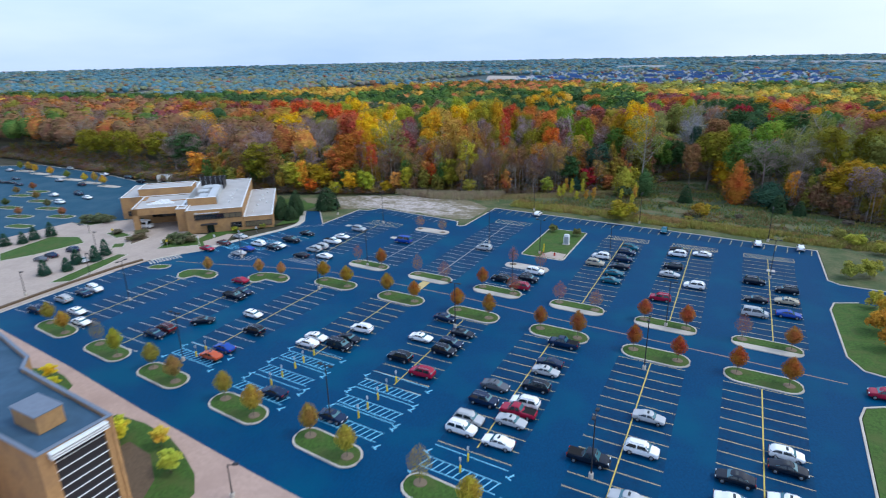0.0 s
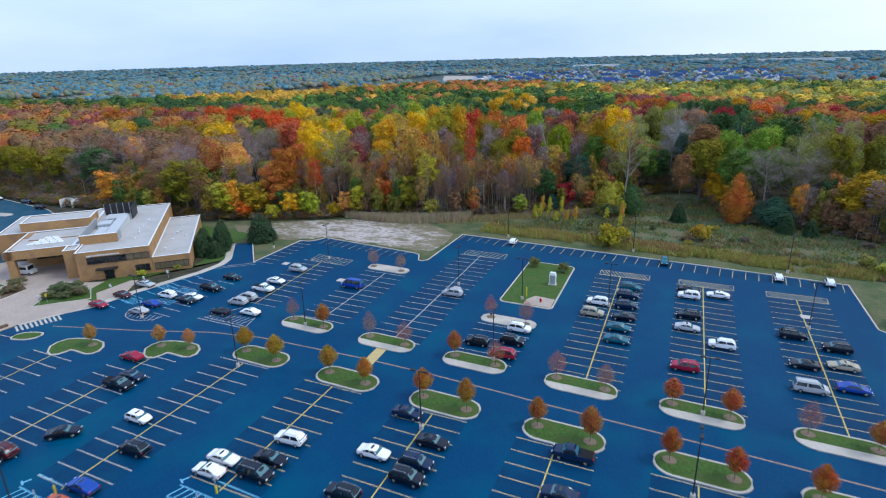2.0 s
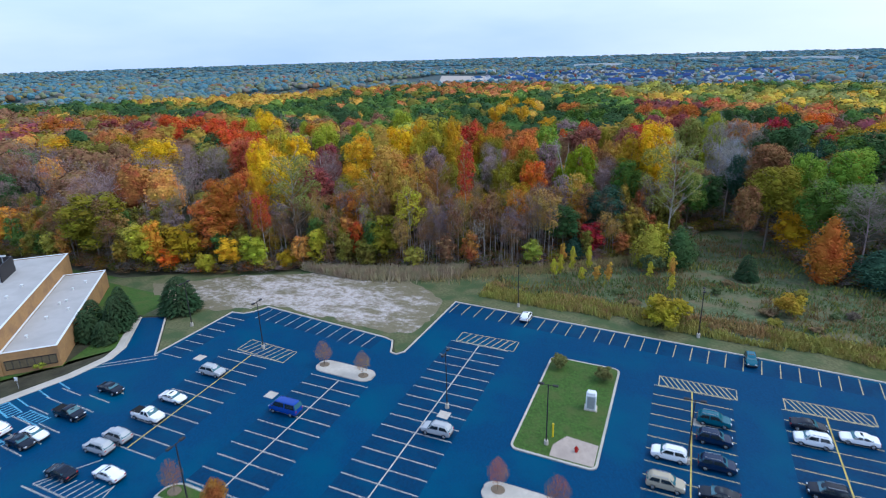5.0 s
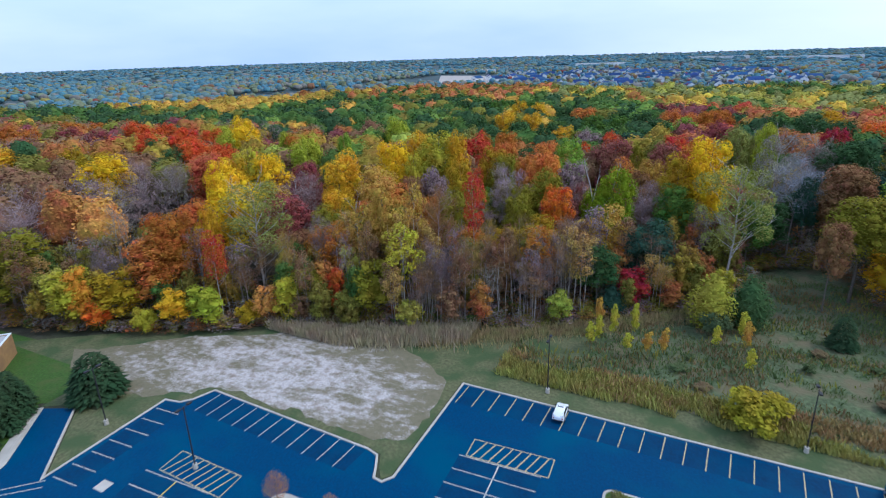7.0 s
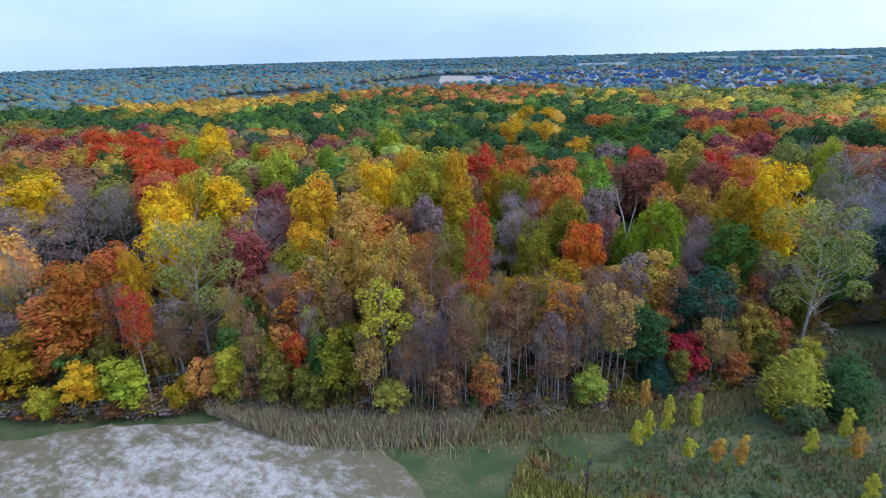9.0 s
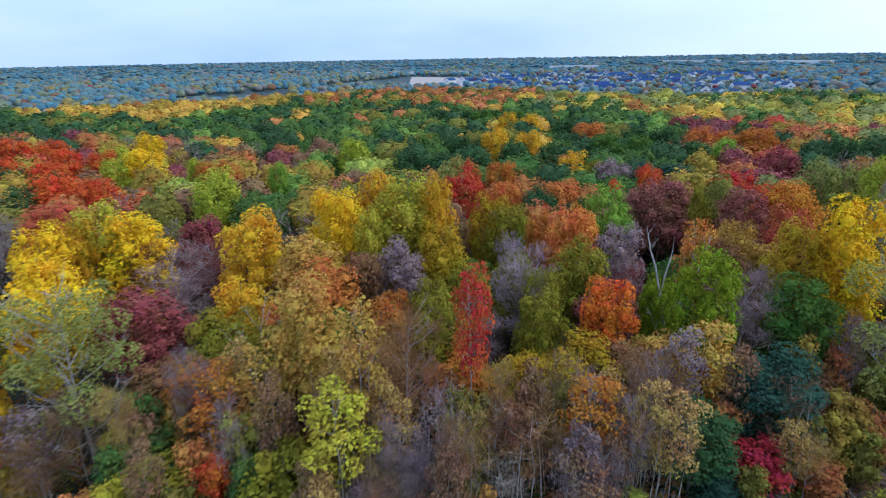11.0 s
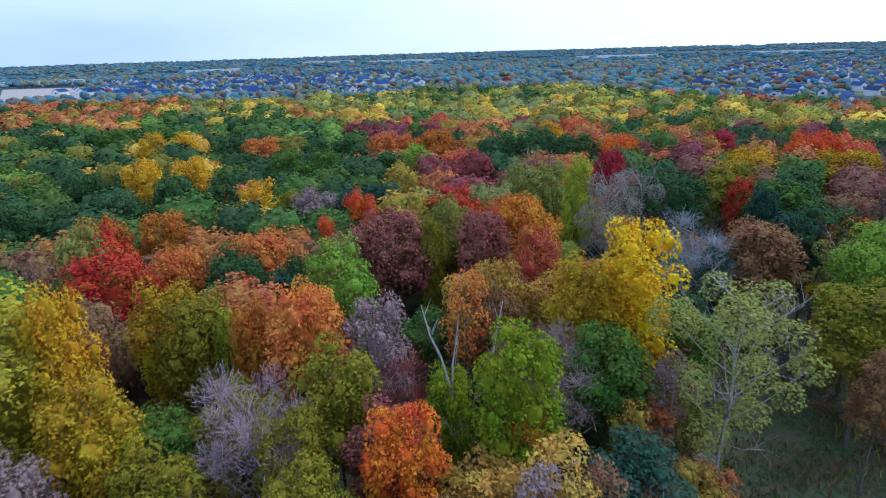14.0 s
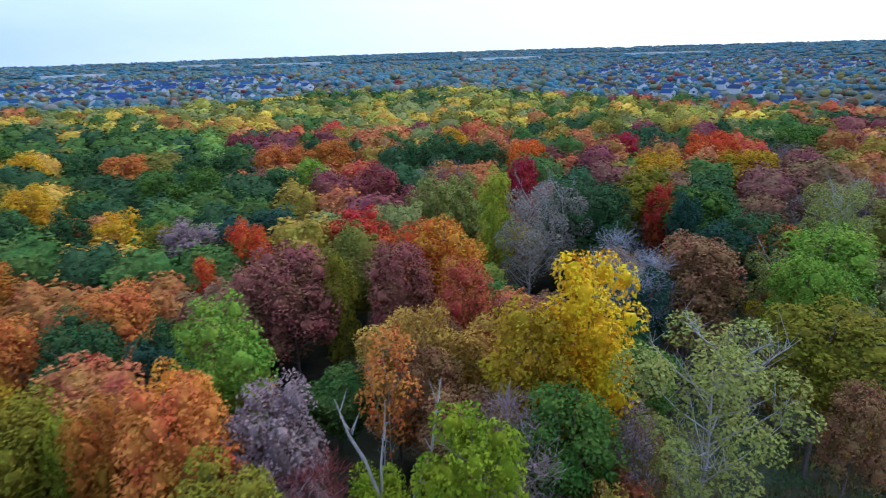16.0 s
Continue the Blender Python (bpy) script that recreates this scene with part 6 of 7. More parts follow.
# the parked cars: x, y, turn, paint
park("suv", ((-133.4, 57.3, 0, "navy"), (-133.4, 63, 0, "silver"), (-133, 70, 0, "white"), (-99.6, 63.1, 0, "maroon"), (-82.6, 69.9, 0, "black"), (-63.8, 79.5, 0, "white"), (-51.5, 73.2, 0, "black"), (-45.5, 70.3, 0, "red"), (-45.5, 78.5, 0, "black"), (-45.5, 81.3, 0, "navy"), (-33, 67.2, 0, "navy"), (-27.1, 74.5, 0, "black"), (-27.1, 69.3, 0, "white"), (-33, 59.6, 0, "white"), (-33, 62.1, 0, "silver"), (-9.6, 65.8, 0, "white"), (21.4, 94.6, 0, "red"), (-122.4, 111.5, 0, "white"), (-104, 114.1, 0, "silver"), (-104, 116.9, 0, "silver"), (-104, 135.5, 0, "silver"), (-61.8, 134.3, 0, "silver"),))
park("suv", ((-43.3, 122.8, 0, "white"), (-49.2, 115, 0, "black"), (-43.3, 117.3, 0, "black"), (-43.3, 112.3, 0, "red"), (-25.8, 150, 0, "teal"), (-25.8, 145.6, 0, "navy"), (-25.8, 140.1, 0, "navy"), (-31.6, 140.3, 0, "white"), (-31.6, 134.5, 0, "tan"), (-13.9, 149.9, 0, "white"), (-13.9, 139.5, 0, "black"), (-8.1, 128.9, 0, "white"), (-13.9, 118.6, 0, "red"), (4, 137.1, 0, "black"), (9.9, 134.1, 0, "black"), (-231.1, 119.2, 0, "white"), (-238.9, 131.2, 0, "navy"), (-249.8, 160.8, 0, "black"), (-236.1, 157.1, 0, "black"), (-167.5, 85.5, 0, "navy"),))
park("sedan", ((-133.1, 67.3, 0, "navy"), (-124, 60.5, 0, "white"), (-118, 57.7, 0, "white"), (-99.6, 60.5, 0, "navy"), (-95.6, 68.8, 38, "black"), (-82.6, 62.2, 0, "blue"), (-82.6, 59.2, 0, "orange"), (-105.5, 88.4, 0, "red"), (-99.6, 83.6, 0, "navy"), (-69.7, 70.2, 0, "white"), (-69.7, 72.8, 0, "white"), (-63.8, 75, 0, "black"), (-63.8, 55, 0, "navy"), (-51.5, 54, 0, "navy"), (-51.5, 81.1, 0, "white"), (-45.5, 86, 0, "black"), (-51.5, 90.7, 0, "navy"), (-33, 71.8, 0, "grey"), (-27.1, 79.4, 0, "silver"), (-27.1, 82.5, 0, "navy"), (-27.1, 64.1, 0, "silver"), (-27.1, 59, 0, "white"),))
park("sedan", ((-9.6, 73.6, 0, "silver"), (-9.6, 55.9, 0, "silver"), (7.4, 69.8, 0, "black"), (1.5, 65.1, 0, "black"), (1.5, 60.6, 0, "white"), (7.4, 63.4, 0, "white"), (-132.4, 102.3, 0, "red"), (-132.2, 108, 0, "maroon"), (-132.8, 114.7, 0, "silver"), (-121.8, 106.7, 0, "blue"), (-121.2, 103.1, 0, "silver"), (-115.9, 110.8, 0, "black"), (-115.7, 112.9, 0, "white"), (-116.1, 125.3, 0, "black"), (-104, 108.8, 0, "black"), (-98, 110.8, 0, "white"), (-104, 127.1, 0, "white"), (-25.8, 134.6, 0, "black"), (-25.8, 129.4, 0, "teal"), (-25.8, 124.4, 0, "teal"), (-13.9, 153.3, 0, "black"), (-8.1, 152.3, 0, "white"),))
park("sedan", ((-13.9, 133.9, 0, "silver"), (4, 126, 0, "black"), (9.9, 127.7, 0, "tan"), (9.9, 120.6, 0, "blue"), (-300.2, 139.2, 0, "navy"), (-292.1, 133.1, 0, "black"), (-284.6, 132.3, 0, "navy"), (-321.8, 156.1, 0, "navy"), (-327.8, 150.5, 0, "silver"), (-297.1, 132.3, 0, "black"), (-246.9, 125.7, 0, "white"), (-228.6, 128.2, 0, "white"), (-255.8, 142.8, 0, "black"), (-276, 144.8, 0, "silver"), (-301.9, 165.5, 0, "silver"), (-268.8, 161.6, 0, "white"), (-167.7, 77.1, 0, "grey"), (-168.6, 80.2, 0, "navy"), (-156.1, 81.3, 0, "silver"),))
park("hatch", ((-88.5, 75.3, 0, "white"), (7.4, 72.9, 0, "white"), (-59.3, 174.1, -90, "white"), (-19.6, 170.4, -90, "teal"), (4.7, 167.7, -90, "white"), (14.6, 167.9, -90, "white"),))
park("pickup", ((-99.6, 80.7, 0, "black"), (-27.1, 90.2, 0, "navy"), (-27.1, 66.8, 0, "red"), (-15.6, 61, 0, "black"), (-115.9, 118.2, 0, "black"), (-104, 122.2, 0, "white"),))
park("tall_van", ((-85.5, 130.9, 0, "blue"),))
park("van", ((-63.8, 72.1, 0, "black"), (4, 118.6, 0, "silver"),))

# ---- trees, lamps and small things of the car park ----
small = random.Random(31)


def street_tree(x, y, hue, key="street", h=5.2, w=2.9):
    tree("street_tree", key, x, y, h * small.uniform(0.9, 1.08), w * small.uniform(0.9, 1.1), tuple(k * small.uniform(0.68, 0.92) for k in hue), {"street": "small round autumn tree in a kerbed island", "wispy": "small thin half-bare tree in a kerbed island"}[key], "tree", "trees of the car park", 0.2)
    ring = tagged(mesh_ob("mulch_ring", [(x + 0.9 * math.cos(a), y + 0.8 * math.sin(a), z) for z in (0.2, 0.27) for a in [2 * math.pi * k / 14 for k in range(14)]], [tuple(range(14, 28))] + [(k, (k + 1) % 14, 14 + (k + 1) % 14, 14 + k) for k in range(14)], "dry_mulch"), "pale dry bark mulch ring round a tree", "mulch", "mulch rings")
    return ring


for i, cx in enumerate(SOUTH[:6]):
    y = 54.3 - 1.45 * i
    street_tree(cx - 3.6, y + 0.9, (0.33, 0.25, 0.055), "wispy" if i in (1, 5) else "street")
    street_tree(cx + 3.8, y - 0.5, (0.42, 0.33, 0.04) if i != 2 else (0.34, 0.20, 0.06), "street")
for i, cx in enumerate(MIDDLE):
    y = 97.3 - 0.95 * i
    hue = [(0.36, 0.21, 0.03), (0.36, 0.20, 0.03), (0.36, 0.17, 0.03), (0.37, 0.13, 0.03), (0.36, 0.12, 0.028), (0.37, 0.13, 0.025)][i]
    street_tree(cx - 3.8, y + 0.6, hue)
    street_tree(cx + 3.7, y - 0.3, hue)
for x, y in ((-104.4, 93.8), (-98.4, 95.0), (-117.2, 89.4)):
    street_tree(x, y, (0.48, 0.24, 0.08), "street", 4.4, 2.4)
for i, cx in enumerate((-83.8, -65.3, -47.5, -29.2, -11.6, 5.8)):
    y = 111.2 - 1.1 * i
    a, b = (("wispy", "street"), ("wispy", "wispy"), ("street", "wispy"), ("wispy", "wispy"), ("street", "street"), ("wispy", "street"))[i]
    street_tree(cx - 4.0, y + 0.7, (0.40, 0.17, 0.065) if a == "wispy" else (0.40, 0.14, 0.035), a, 4.9, 2.9)
    street_tree(cx + 3.8, y - 0.1, (0.40, 0.17, 0.065) if b == "wispy" else (0.40, 0.15, 0.035), b, 4.9, 2.9)
for x, y in ((-87.6, 144.6), (-79.4, 143.8)):
    street_tree(x, y, (0.5, 0.24, 0.08), "wispy", 4.6, 2.8)
for x, y in ((-50.4, 126.6), (-43.0, 125.8)):
    street_tree(x, y, (0.45, 0.16, 0.07), "wispy", 4.6, 2.8)
for i in range(6):
    x, y = -319.5 + 15.3 * i, 153.4 - 1.35 * i
    street_tree(x - 3.4, y, (0.62, 0.40, 0.04) if i % 3 else (0.25, 0.26, 0.05), "street", 4.4, 3.0)
    if i in (0, 4):
        street_tree(x + 3.6, y + 0.3, (0.5, 0.36, 0.06), "street", 5.0, 3.2)
for i, (x, y) in enumerate(((-262, 128), (-243, 118.2), (-227, 112.6), (-210.6, 107.5), (-260.4, 120.8), (-243, 107.3), (-224.7, 101.5))):
    street_tree(x - 3.0 + 1.4 * (i % 4), y, ((0.34, 0.17, 0.08), (0.22, 0.20, 0.06), (0.12, 0.14, 0.06))[i % 3], "street", 3.8, 2.8)


def evergreen_mesh(seed, height, radius, count, size, bow=0.75):
    rng = np.random.default_rng(seed)
    h = rng.uniform(0.02, 1, count) ** 1.25
    a = rng.uniform(0, 6.283, count)
    r = radius * (1 - h) ** bow * rng.uniform(0.7, 1.05, count)
    p = np.stack([r * np.cos(a), r * np.sin(a), height * (0.06 + 0.94 * h)], 1)
    out = np.stack([np.cos(a), np.sin(a), np.full(count, -0.35)], 1)
    side = np.stack([-np.sin(a), np.cos(a), np.zeros(count)], 1)
    s = size * rng.uniform(0.6, 1.3, (count, 1)) * (1.15 - 0.6 * h[:, None])
    jit = rng.normal(scale=0.25, size=(count, 3))
    out = out + jit
    q = np.stack([p - side * s * 0.4, p - out * s * 0.5, p + side * s * 0.4, p + out * s * 0.7], 1)
    return quads_mesh("crown", q.reshape(-1, 3), M["leaf"])


CONES = [evergreen_mesh(k, 5.0, 1.7, 900, 0.55, 0.5) for k in range(3)]
ROUNDS = [evergreen_mesh(10 + k, 5.0, 2.6, 1500, 0.6, 0.42) for k in range(3)]


def evergreen(x, y, h, w, kind="cone", z=0.1):
    top = new("conifer")
    ref = 3.4 if kind == "cone" else 5.2
    top.matrix_basis = pose(x, y, z, 0, 0, small.uniform(0, 360)) @ Matrix.Diagonal((w / ref, w / ref, h / 5, 1))
    c = new("crown", small.choice(CONES if kind == "cone" else ROUNDS))
    c.parent = top
    c.color = (0.030, 0.075, 0.045, 1) if kind == "cone" else (0.04, 0.07, 0.03, 1)
    bm = bmesh.new()
    tube(bm, (0, 0, -0.1), (0, 0, 4.2), 0.14, 0.04, 6)
    part("trunk", bm, "bark", top)
    return tagged(top, "dense dark green conifer with low branches", "conifer", "conifers")


for x, y in ((-192.0, 80.6), (-189.5, 84.1), (-190.5, 87.9), (-189.3, 92.2), (-155.3, 71.2), (-153.2, 75.6), (-156.0, 79.9), (-153.6, 83.4), (-155.6, 87.6)):
    evergreen(x, y, small.uniform(3.4, 4.8), small.uniform(2.4, 3.2))
for x, y, h, w in ((-139.4, 140.4, 6.5, 5), (-137.2, 137.2, 6, 5), (-134.6, 141.6, 7.5, 5), (-136.6, 144.6, 8, 5), (-132.6, 137.2, 4.4, 4.4), (-139.2, 146.4, 5.5, 5), (-130.2, 153.4, 7.6, 8.4)):
    evergreen(x, y, h, w, "round")
for x, y, h in ((-17.7, 210.5, 6.0), (10.5, 207.0, 6.0), (16.5, 205.5, 5.0)):
    evergreen(x, y, h, h * 0.8, "round", 0.0)


def bush(x, y, h, w, hue, label="rounded shrub with dense leaves", z=0.1):
    tree("shrub", "bush", x, y, h, w, hue, label, "shrub", "shrubs", z)


for x, y in ((-49.4, 157.6), (-41.8, 156.0)):
    bush(x, y, 2.6, 2.8, (0.16, 0.16, 0.05), "rounded shrub on the grass island", 0.2)
for x, y, h, w, hue, key in ((-39.0, 211.6, 11.0, 8.6, (0.33, 0.30, 0.035), "drop"), (-32.2, 214.0, 10.5, 7.6, (0.07, 0.12, 0.04), "drop"), (-38.2, 208.6, 5.5, 5.4, (0.11, 0.14, 0.06), "bush"), (-65.9, 203.9, 6.6, 5.6, (0.34, 0.37, 0.05), "edge"), (-33.8, 180.4, 6.2, 8.6, (0.32, 0.26, 0.02), "bush"), (-36.6, 218.0, 10.0, 4.2, (0.36, 0.30, 0.03), "edge")):
    tree("small_tree", key, x, y, h, w, hue, "small rounded tree at the edge of the meadow", "tree", "small trees of the meadow")
for x, y, h, w, hue in ((-11.4, 192.4, 5.0, 5.6, (0.40, 0.27, 0.03)), (27.5, 176, 4.2, 5, (0.40, 0.40, 0.05)), (33.0, 171, 3.5, 4.4, (0.32, 0.30, 0.05)), (24.4, 181, 4.0, 4, (0.26, 0.24, 0.06)), (40, 160, 6.5, 7, (0.52, 0.30, 0.04)), (24.4, 119.6, 5.4, 4.4, (0.55, 0.27, 0.03)), (25.0, 112.3, 5.2, 4.0, (0.52, 0.26, 0.03)), (26.8, 126.5, 5.6, 4.6, (0.56, 0.30, 0.03)), (25.6, 132.0, 4.4, 3.2, (0.50, 0.42, 0.05)), (23.4, 149.6, 4.2, 4.2, (0.30, 0.30, 0.05)), (27.5, 152.5, 4.6, 4.4, (0.36, 0.34, 0.05))):
    bush(x, y, h, w, hue)
for x, y, h, w, hue in ((-163.0, 104.0, 2.2, 4.2, (0.16, 0.15, 0.07)), (-160.6, 101.4, 1.8, 3.6, (0.18, 0.14, 0.08)), (-161.6, 99.2, 1.4, 2.8, (0.15, 0.14, 0.07)), (-149.4, 105.0, 2.6, 4.0, (0.12, 0.15, 0.07)), (-146.2, 106.4, 2.6, 4.2, (0.13, 0.15, 0.07)), (-143.0, 105.6, 2.2, 3.6, (0.15, 0.14, 0.07)), (-148.2, 101.6, 1.8, 3.2, (0.14, 0.15, 0.06)), (-144.6, 103.0, 1.8, 3.0, (0.12, 0.13, 0.06)),
                        (-172, 102.2, 1.6, 3.2, (0.15, 0.13, 0.08)), (-193.8, 106.6, 3.0, 5.2, (0.14, 0.16, 0.08)), (-190.6, 108.4, 3.2, 5.6, (0.14, 0.16, 0.08)), (-187.6, 109.6, 2.8, 4.6, (0.15, 0.16, 0.08)), (-139.6, 119.4, 1.7, 2.4, (0.4, 0.4, 0.04)), (-134.6, 126.2, 1.6, 2.2, (0.38, 0.4, 0.05))):
    bush(x, y, h, w, hue, "low evergreen shrub beside the office")
for x, y, h, w, hue in ((-74.6, 36.2, 3.6, 3.0, (0.60, 0.52, 0.03)), (-76.4, 37.6, 3.2, 2.4, (0.50, 0.50, 0.04)), (-68.8, 38.4, 3.2, 2.6, (0.62, 0.45, 0.05)), (-63.0, 35.4, 3.4, 3.0, (0.42, 0.46, 0.05)), (-101.8, 42.4, 2.6, 2.4, (0.72, 0.52, 0.02)), (-97.6, 40.6, 2.4, 2.0, (0.55, 0.52, 0.03))):
    tree("young_tree", "sapling", x, y, h, w, hue, "young yellow-leaved tree beside the plaza building", "tree", "young trees", 0.2)
for x, y, h in ((-58.3, 203.0, 6.6), (-55.1, 198.7, 7.4), (-51.7, 200.8, 7.2), (-58.6, 194.6, 5.6), (-57.4, 196.4, 6.0), (-52.3, 195.2, 4.2), (-49.0, 195.5, 4.6), (-46.4, 195.5, 5.6), (-33.9, 205.3, 6.4), (-33.5, 201.0, 6.6), (-33.3, 194.7, 4.8), (-38.1, 201.6, 4.8)):
    tree("sapling", "sapling", x, y, h * 1.1, 1.7, (0.46, 0.42, 0.04) if small.random() < 0.75 else (0.52, 0.30, 0.05), "young yellow-leaved sapling in the meadow", "sapling", "saplings of the meadow")


def lamp_post(x, y, turn=0.0, h=9.5, heads=2):
    top = empty("street_lamp", (x, y, 0.05), turn)
    bm = bmesh.new()
    tube(bm, (0, 0, -0.1), (0, 0, 0.75), 0.32, 0.30, 12)
    part("base", bm, "kerb", top, "pale concrete base")
    bm = bmesh.new()
    tube(bm, (0, 0, 0.75), (0, 0, h), 0.10, 0.07, 8)
    part("pole", bm, "dark_metal", top)
    for s in ((-1, 1) if heads == 2 else (1,)):
        bm = bmesh.new()
        tube(bm, (0, 0, h - 0.15), (s * 0.7, 0, h - 0.05), 0.05, 0.05, 6)
        arm = part("arm", bm, "dark_metal", top)
        box("lamp_head", s * 0.95 - 0.35, s * 0.95 + 0.35, -0.2, 0.2, h - 0.14, h + 0.06, "dark_metal", arm, "dark shoebox lamp head", 0.03)
    return tagged(top, "dark metal street lamp on a pale concrete base", "street lamp", "street lamps")


for x, y in ((-120.4, 69.9), (-85.4, 93.0), (-86.4, 56.4), (-51.4, 53.4), (-48.2, 88.6), (-12.6, 88.0), (-14.4, 58.2), (-11.4, 106.2), (-83.8, 110.4), (-62.8, 140.4), (-101.9, 145.8), (-46.9, 137.2), (-44.6, 110.4), (-29.2, 140.0), (7.0, 142.0), (-62.6, 179.2), (-27.8, 177.2), (7.2, 172.8), (-122.0, 148.4), (-118.6, 101.6), (23.6, 104.0)):
    lamp_post(x, y, 90 if small.random() < 0.3 else 0)
for x, y in ((-145.5, 61.5), (-144.4, 76.0), (-161, 88.5), (-181, 99)):
    lamp_post(x, y, 0, 6.0, 1)
lamp_post(-52.6, 35.8, 30, 5.0, 1)


def sign_post(x, y, hue="trim_white", z=0.2, diamond=False):
    top = empty("sign", (x, y, z), small.uniform(-20, 20))
    box("post", -0.03, 0.03, -0.03, 0.03, 0, 2.0, "grey_metal", top)
    m = Matrix.Translation((0, -0.05, 1.75)) @ Matrix.Rotation(radians(45 if diamond else 0), 4, "Y")
    box("plate", -0.3, 0.3, -0.02, 0.02, -0.35, 0.35, hue, top, "", 0.0, m)
    return tagged(top, "small sign plate on a thin metal post", "sign", "signs")


M["sign_yellow"] = mat("yellow_sign", (0.75, 0.55, 0.02), 0.05, 0.5, rough=0.5, bump=0)
for x, y in ((-145.8, 99.8), (-171.6, 100.6)):
    sign_post(x, y, "sign_yellow", 0.2, True)
for cx, ys in ((SOUTH[2], (60.6, 58.4)), (SOUTH[3], (57.2, 63.0, 68.0, 59.8, 65.2)), (SOUTH[4], (56.0, 61.2, 66.6, 58.4, 63.8)), (SOUTH[5], (54.4, 52.0))):
    for y in ys:
        bol = empty("sign_bollard", (cx, y, 0.06))
        bm = bmesh.new()
        tube(bm, (0, 0, 0), (0, 0, 1.1), 0.14, 0.14, 10)
        part("bollard", bm, "sign_yellow", bol, "yellow painted bollard")
        box("post", -0.03, 0.03, -0.03, 0.03, 1.1, 2.3, "grey_metal", bol)
        box("plate", -0.16, 0.16, -0.03, 0.0, 1.8, 2.3, "trim_white", bol)
        tagged(bol, "yellow bollard carrying a small white sign", "bollard", "sign bollards")
for x, y in ((-146.6, 98.6), (-140.4, 106.2), (-137.0, 109.0), (-133.8, 115.4), (-131.6, 120.4)):
    sign_post(x, y)
cab = empty("utility_cabinet", (-42.6, 147.6, 0.22), 5)
tagged(cab, "white metal utility cabinet on the grass island", "cabinet")
box("body", -0.75, 0.75, -0.6, 0.6, 0.12, 2.5, "trim_white", cab, "", 0.05)
box("roof", -0.62, 0.62, -0.5, 0.5, 2.5, 2.9, "trim_white", cab, "", 0.1)
box("plinth", -0.95, 0.95, -0.8, 0.8, -0.05, 0.12, "kerb", cab)
box("door", -0.55, 0.55, -0.63, -0.6, 0.3, 2.3, "grey_metal", cab)
valve = empty("hydrant", (-42.8, 137.0, 0.2))
tagged(valve, "small red hydrant on the concrete pad", "hydrant")
bm = bmesh.new()
tube(bm, (0, 0, 0), (0, 0, 0.7), 0.22, 0.2, 10)
tube(bm, (0, 0, 0.7), (0, 0, 0.9), 0.2, 0.08, 10)
part("barrel", bm, "lamp_red", valve)
bm = bmesh.new()
tube(bm, (-0.35, 0, 0.5), (0.35, 0, 0.5), 0.09, 0.09, 8)
part("nozzle", bm, "lamp_red", valve)
pb = empty("bollard", (-46.4, 139.0, 0.2))
tagged(pb, "tall yellow guard bollard on the grass island", "bollard")
bm = bmesh.new()
tube(bm, (0, 0, 0), (0, 0, 2.2), 0.14, 0.14, 10)
part("post", bm, "sign_yellow", pb)
van = empty("shuttle_bus", (-170.0, 110.0, 0.14), 15)
tagged(van, "white shuttle bus under the porch", "bus")
box("body", -2.6, 2.2, -1.0, 1.0, 0.4, 2.7, "trim_white", van, "", 0.12)
box("bonnet", 2.2, 3.1, -0.9, 0.9, 0.4, 1.4, "trim_white", van, "", 0.1)
box("windscreen", 2.18, 2.24, -0.85, 0.85, 1.45, 2.35, "car_glass", van)
for s in (-1, 1):
    box("side_window", -2.2, 1.8, s * 1.0 - 0.02, s * 1.0 + 0.02, 1.5, 2.2, "car_glass", van)
    for x in (-1.7, 2.2):
        wheel_parts(van, (x, s * 0.9, 0.36), 0.36)

# reeds and tall grass between the verge and the wood
rng = np.random.default_rng(77)


def grass_stuff(name, count, x0, x1, yf, spread, h, hue, label):
    x = rng.uniform(x0, x1, count)
    y = np.array([yf(k) for k in x]) + rng.normal(scale=spread, size=count)
    keep = y > 178.5 - 0.085 * (x + 76)
    x, y = x[keep], y[keep]
    count = len(x)
    a = rng.uniform(0, 6.283, count)
    hh = h * rng.uniform(0.5, 1.2, count)
    w = 0.05 + 0.06 * rng.random(count)
    dx, dy = np.cos(a) * w, np.sin(a) * w
    lx, ly = rng.normal(scale=0.2, size=(2, count)) * hh
    z0 = np.zeros(count)
    q = np.stack([np.stack([x - dx, y - dy, z0], 1), np.stack([x + dx, y + dy, z0], 1), np.stack([x + dx * 0.5 + lx, y + dy * 0.5 + ly, hh], 1), np.stack([x - dx * 0.5 + lx, y - dy * 0.5 + ly, hh], 1)], 1)
    ob = new(name, quads_mesh(name, q.reshape(-1, 3), M["leaf"]))
    ob.color = (*hue, 1)
    return tagged(ob, label, "grass", kind="stuff")


grass_stuff("reeds", 17000, -120, -80, lambda k: front(k) - 3.0, 1.8, 2.0, (0.40, 0.32, 0.20), "tan reed bed at the edge of the wood")
grass_stuff("tall_grass", 9000, -88, -34, lambda k: front(k) - 4, 2.0, 1.0, (0.36, 0.28, 0.13), "tall dry brown grass before the wood")


def edge_line(k):
    return 177.2 - 0.086 * (k + 76)


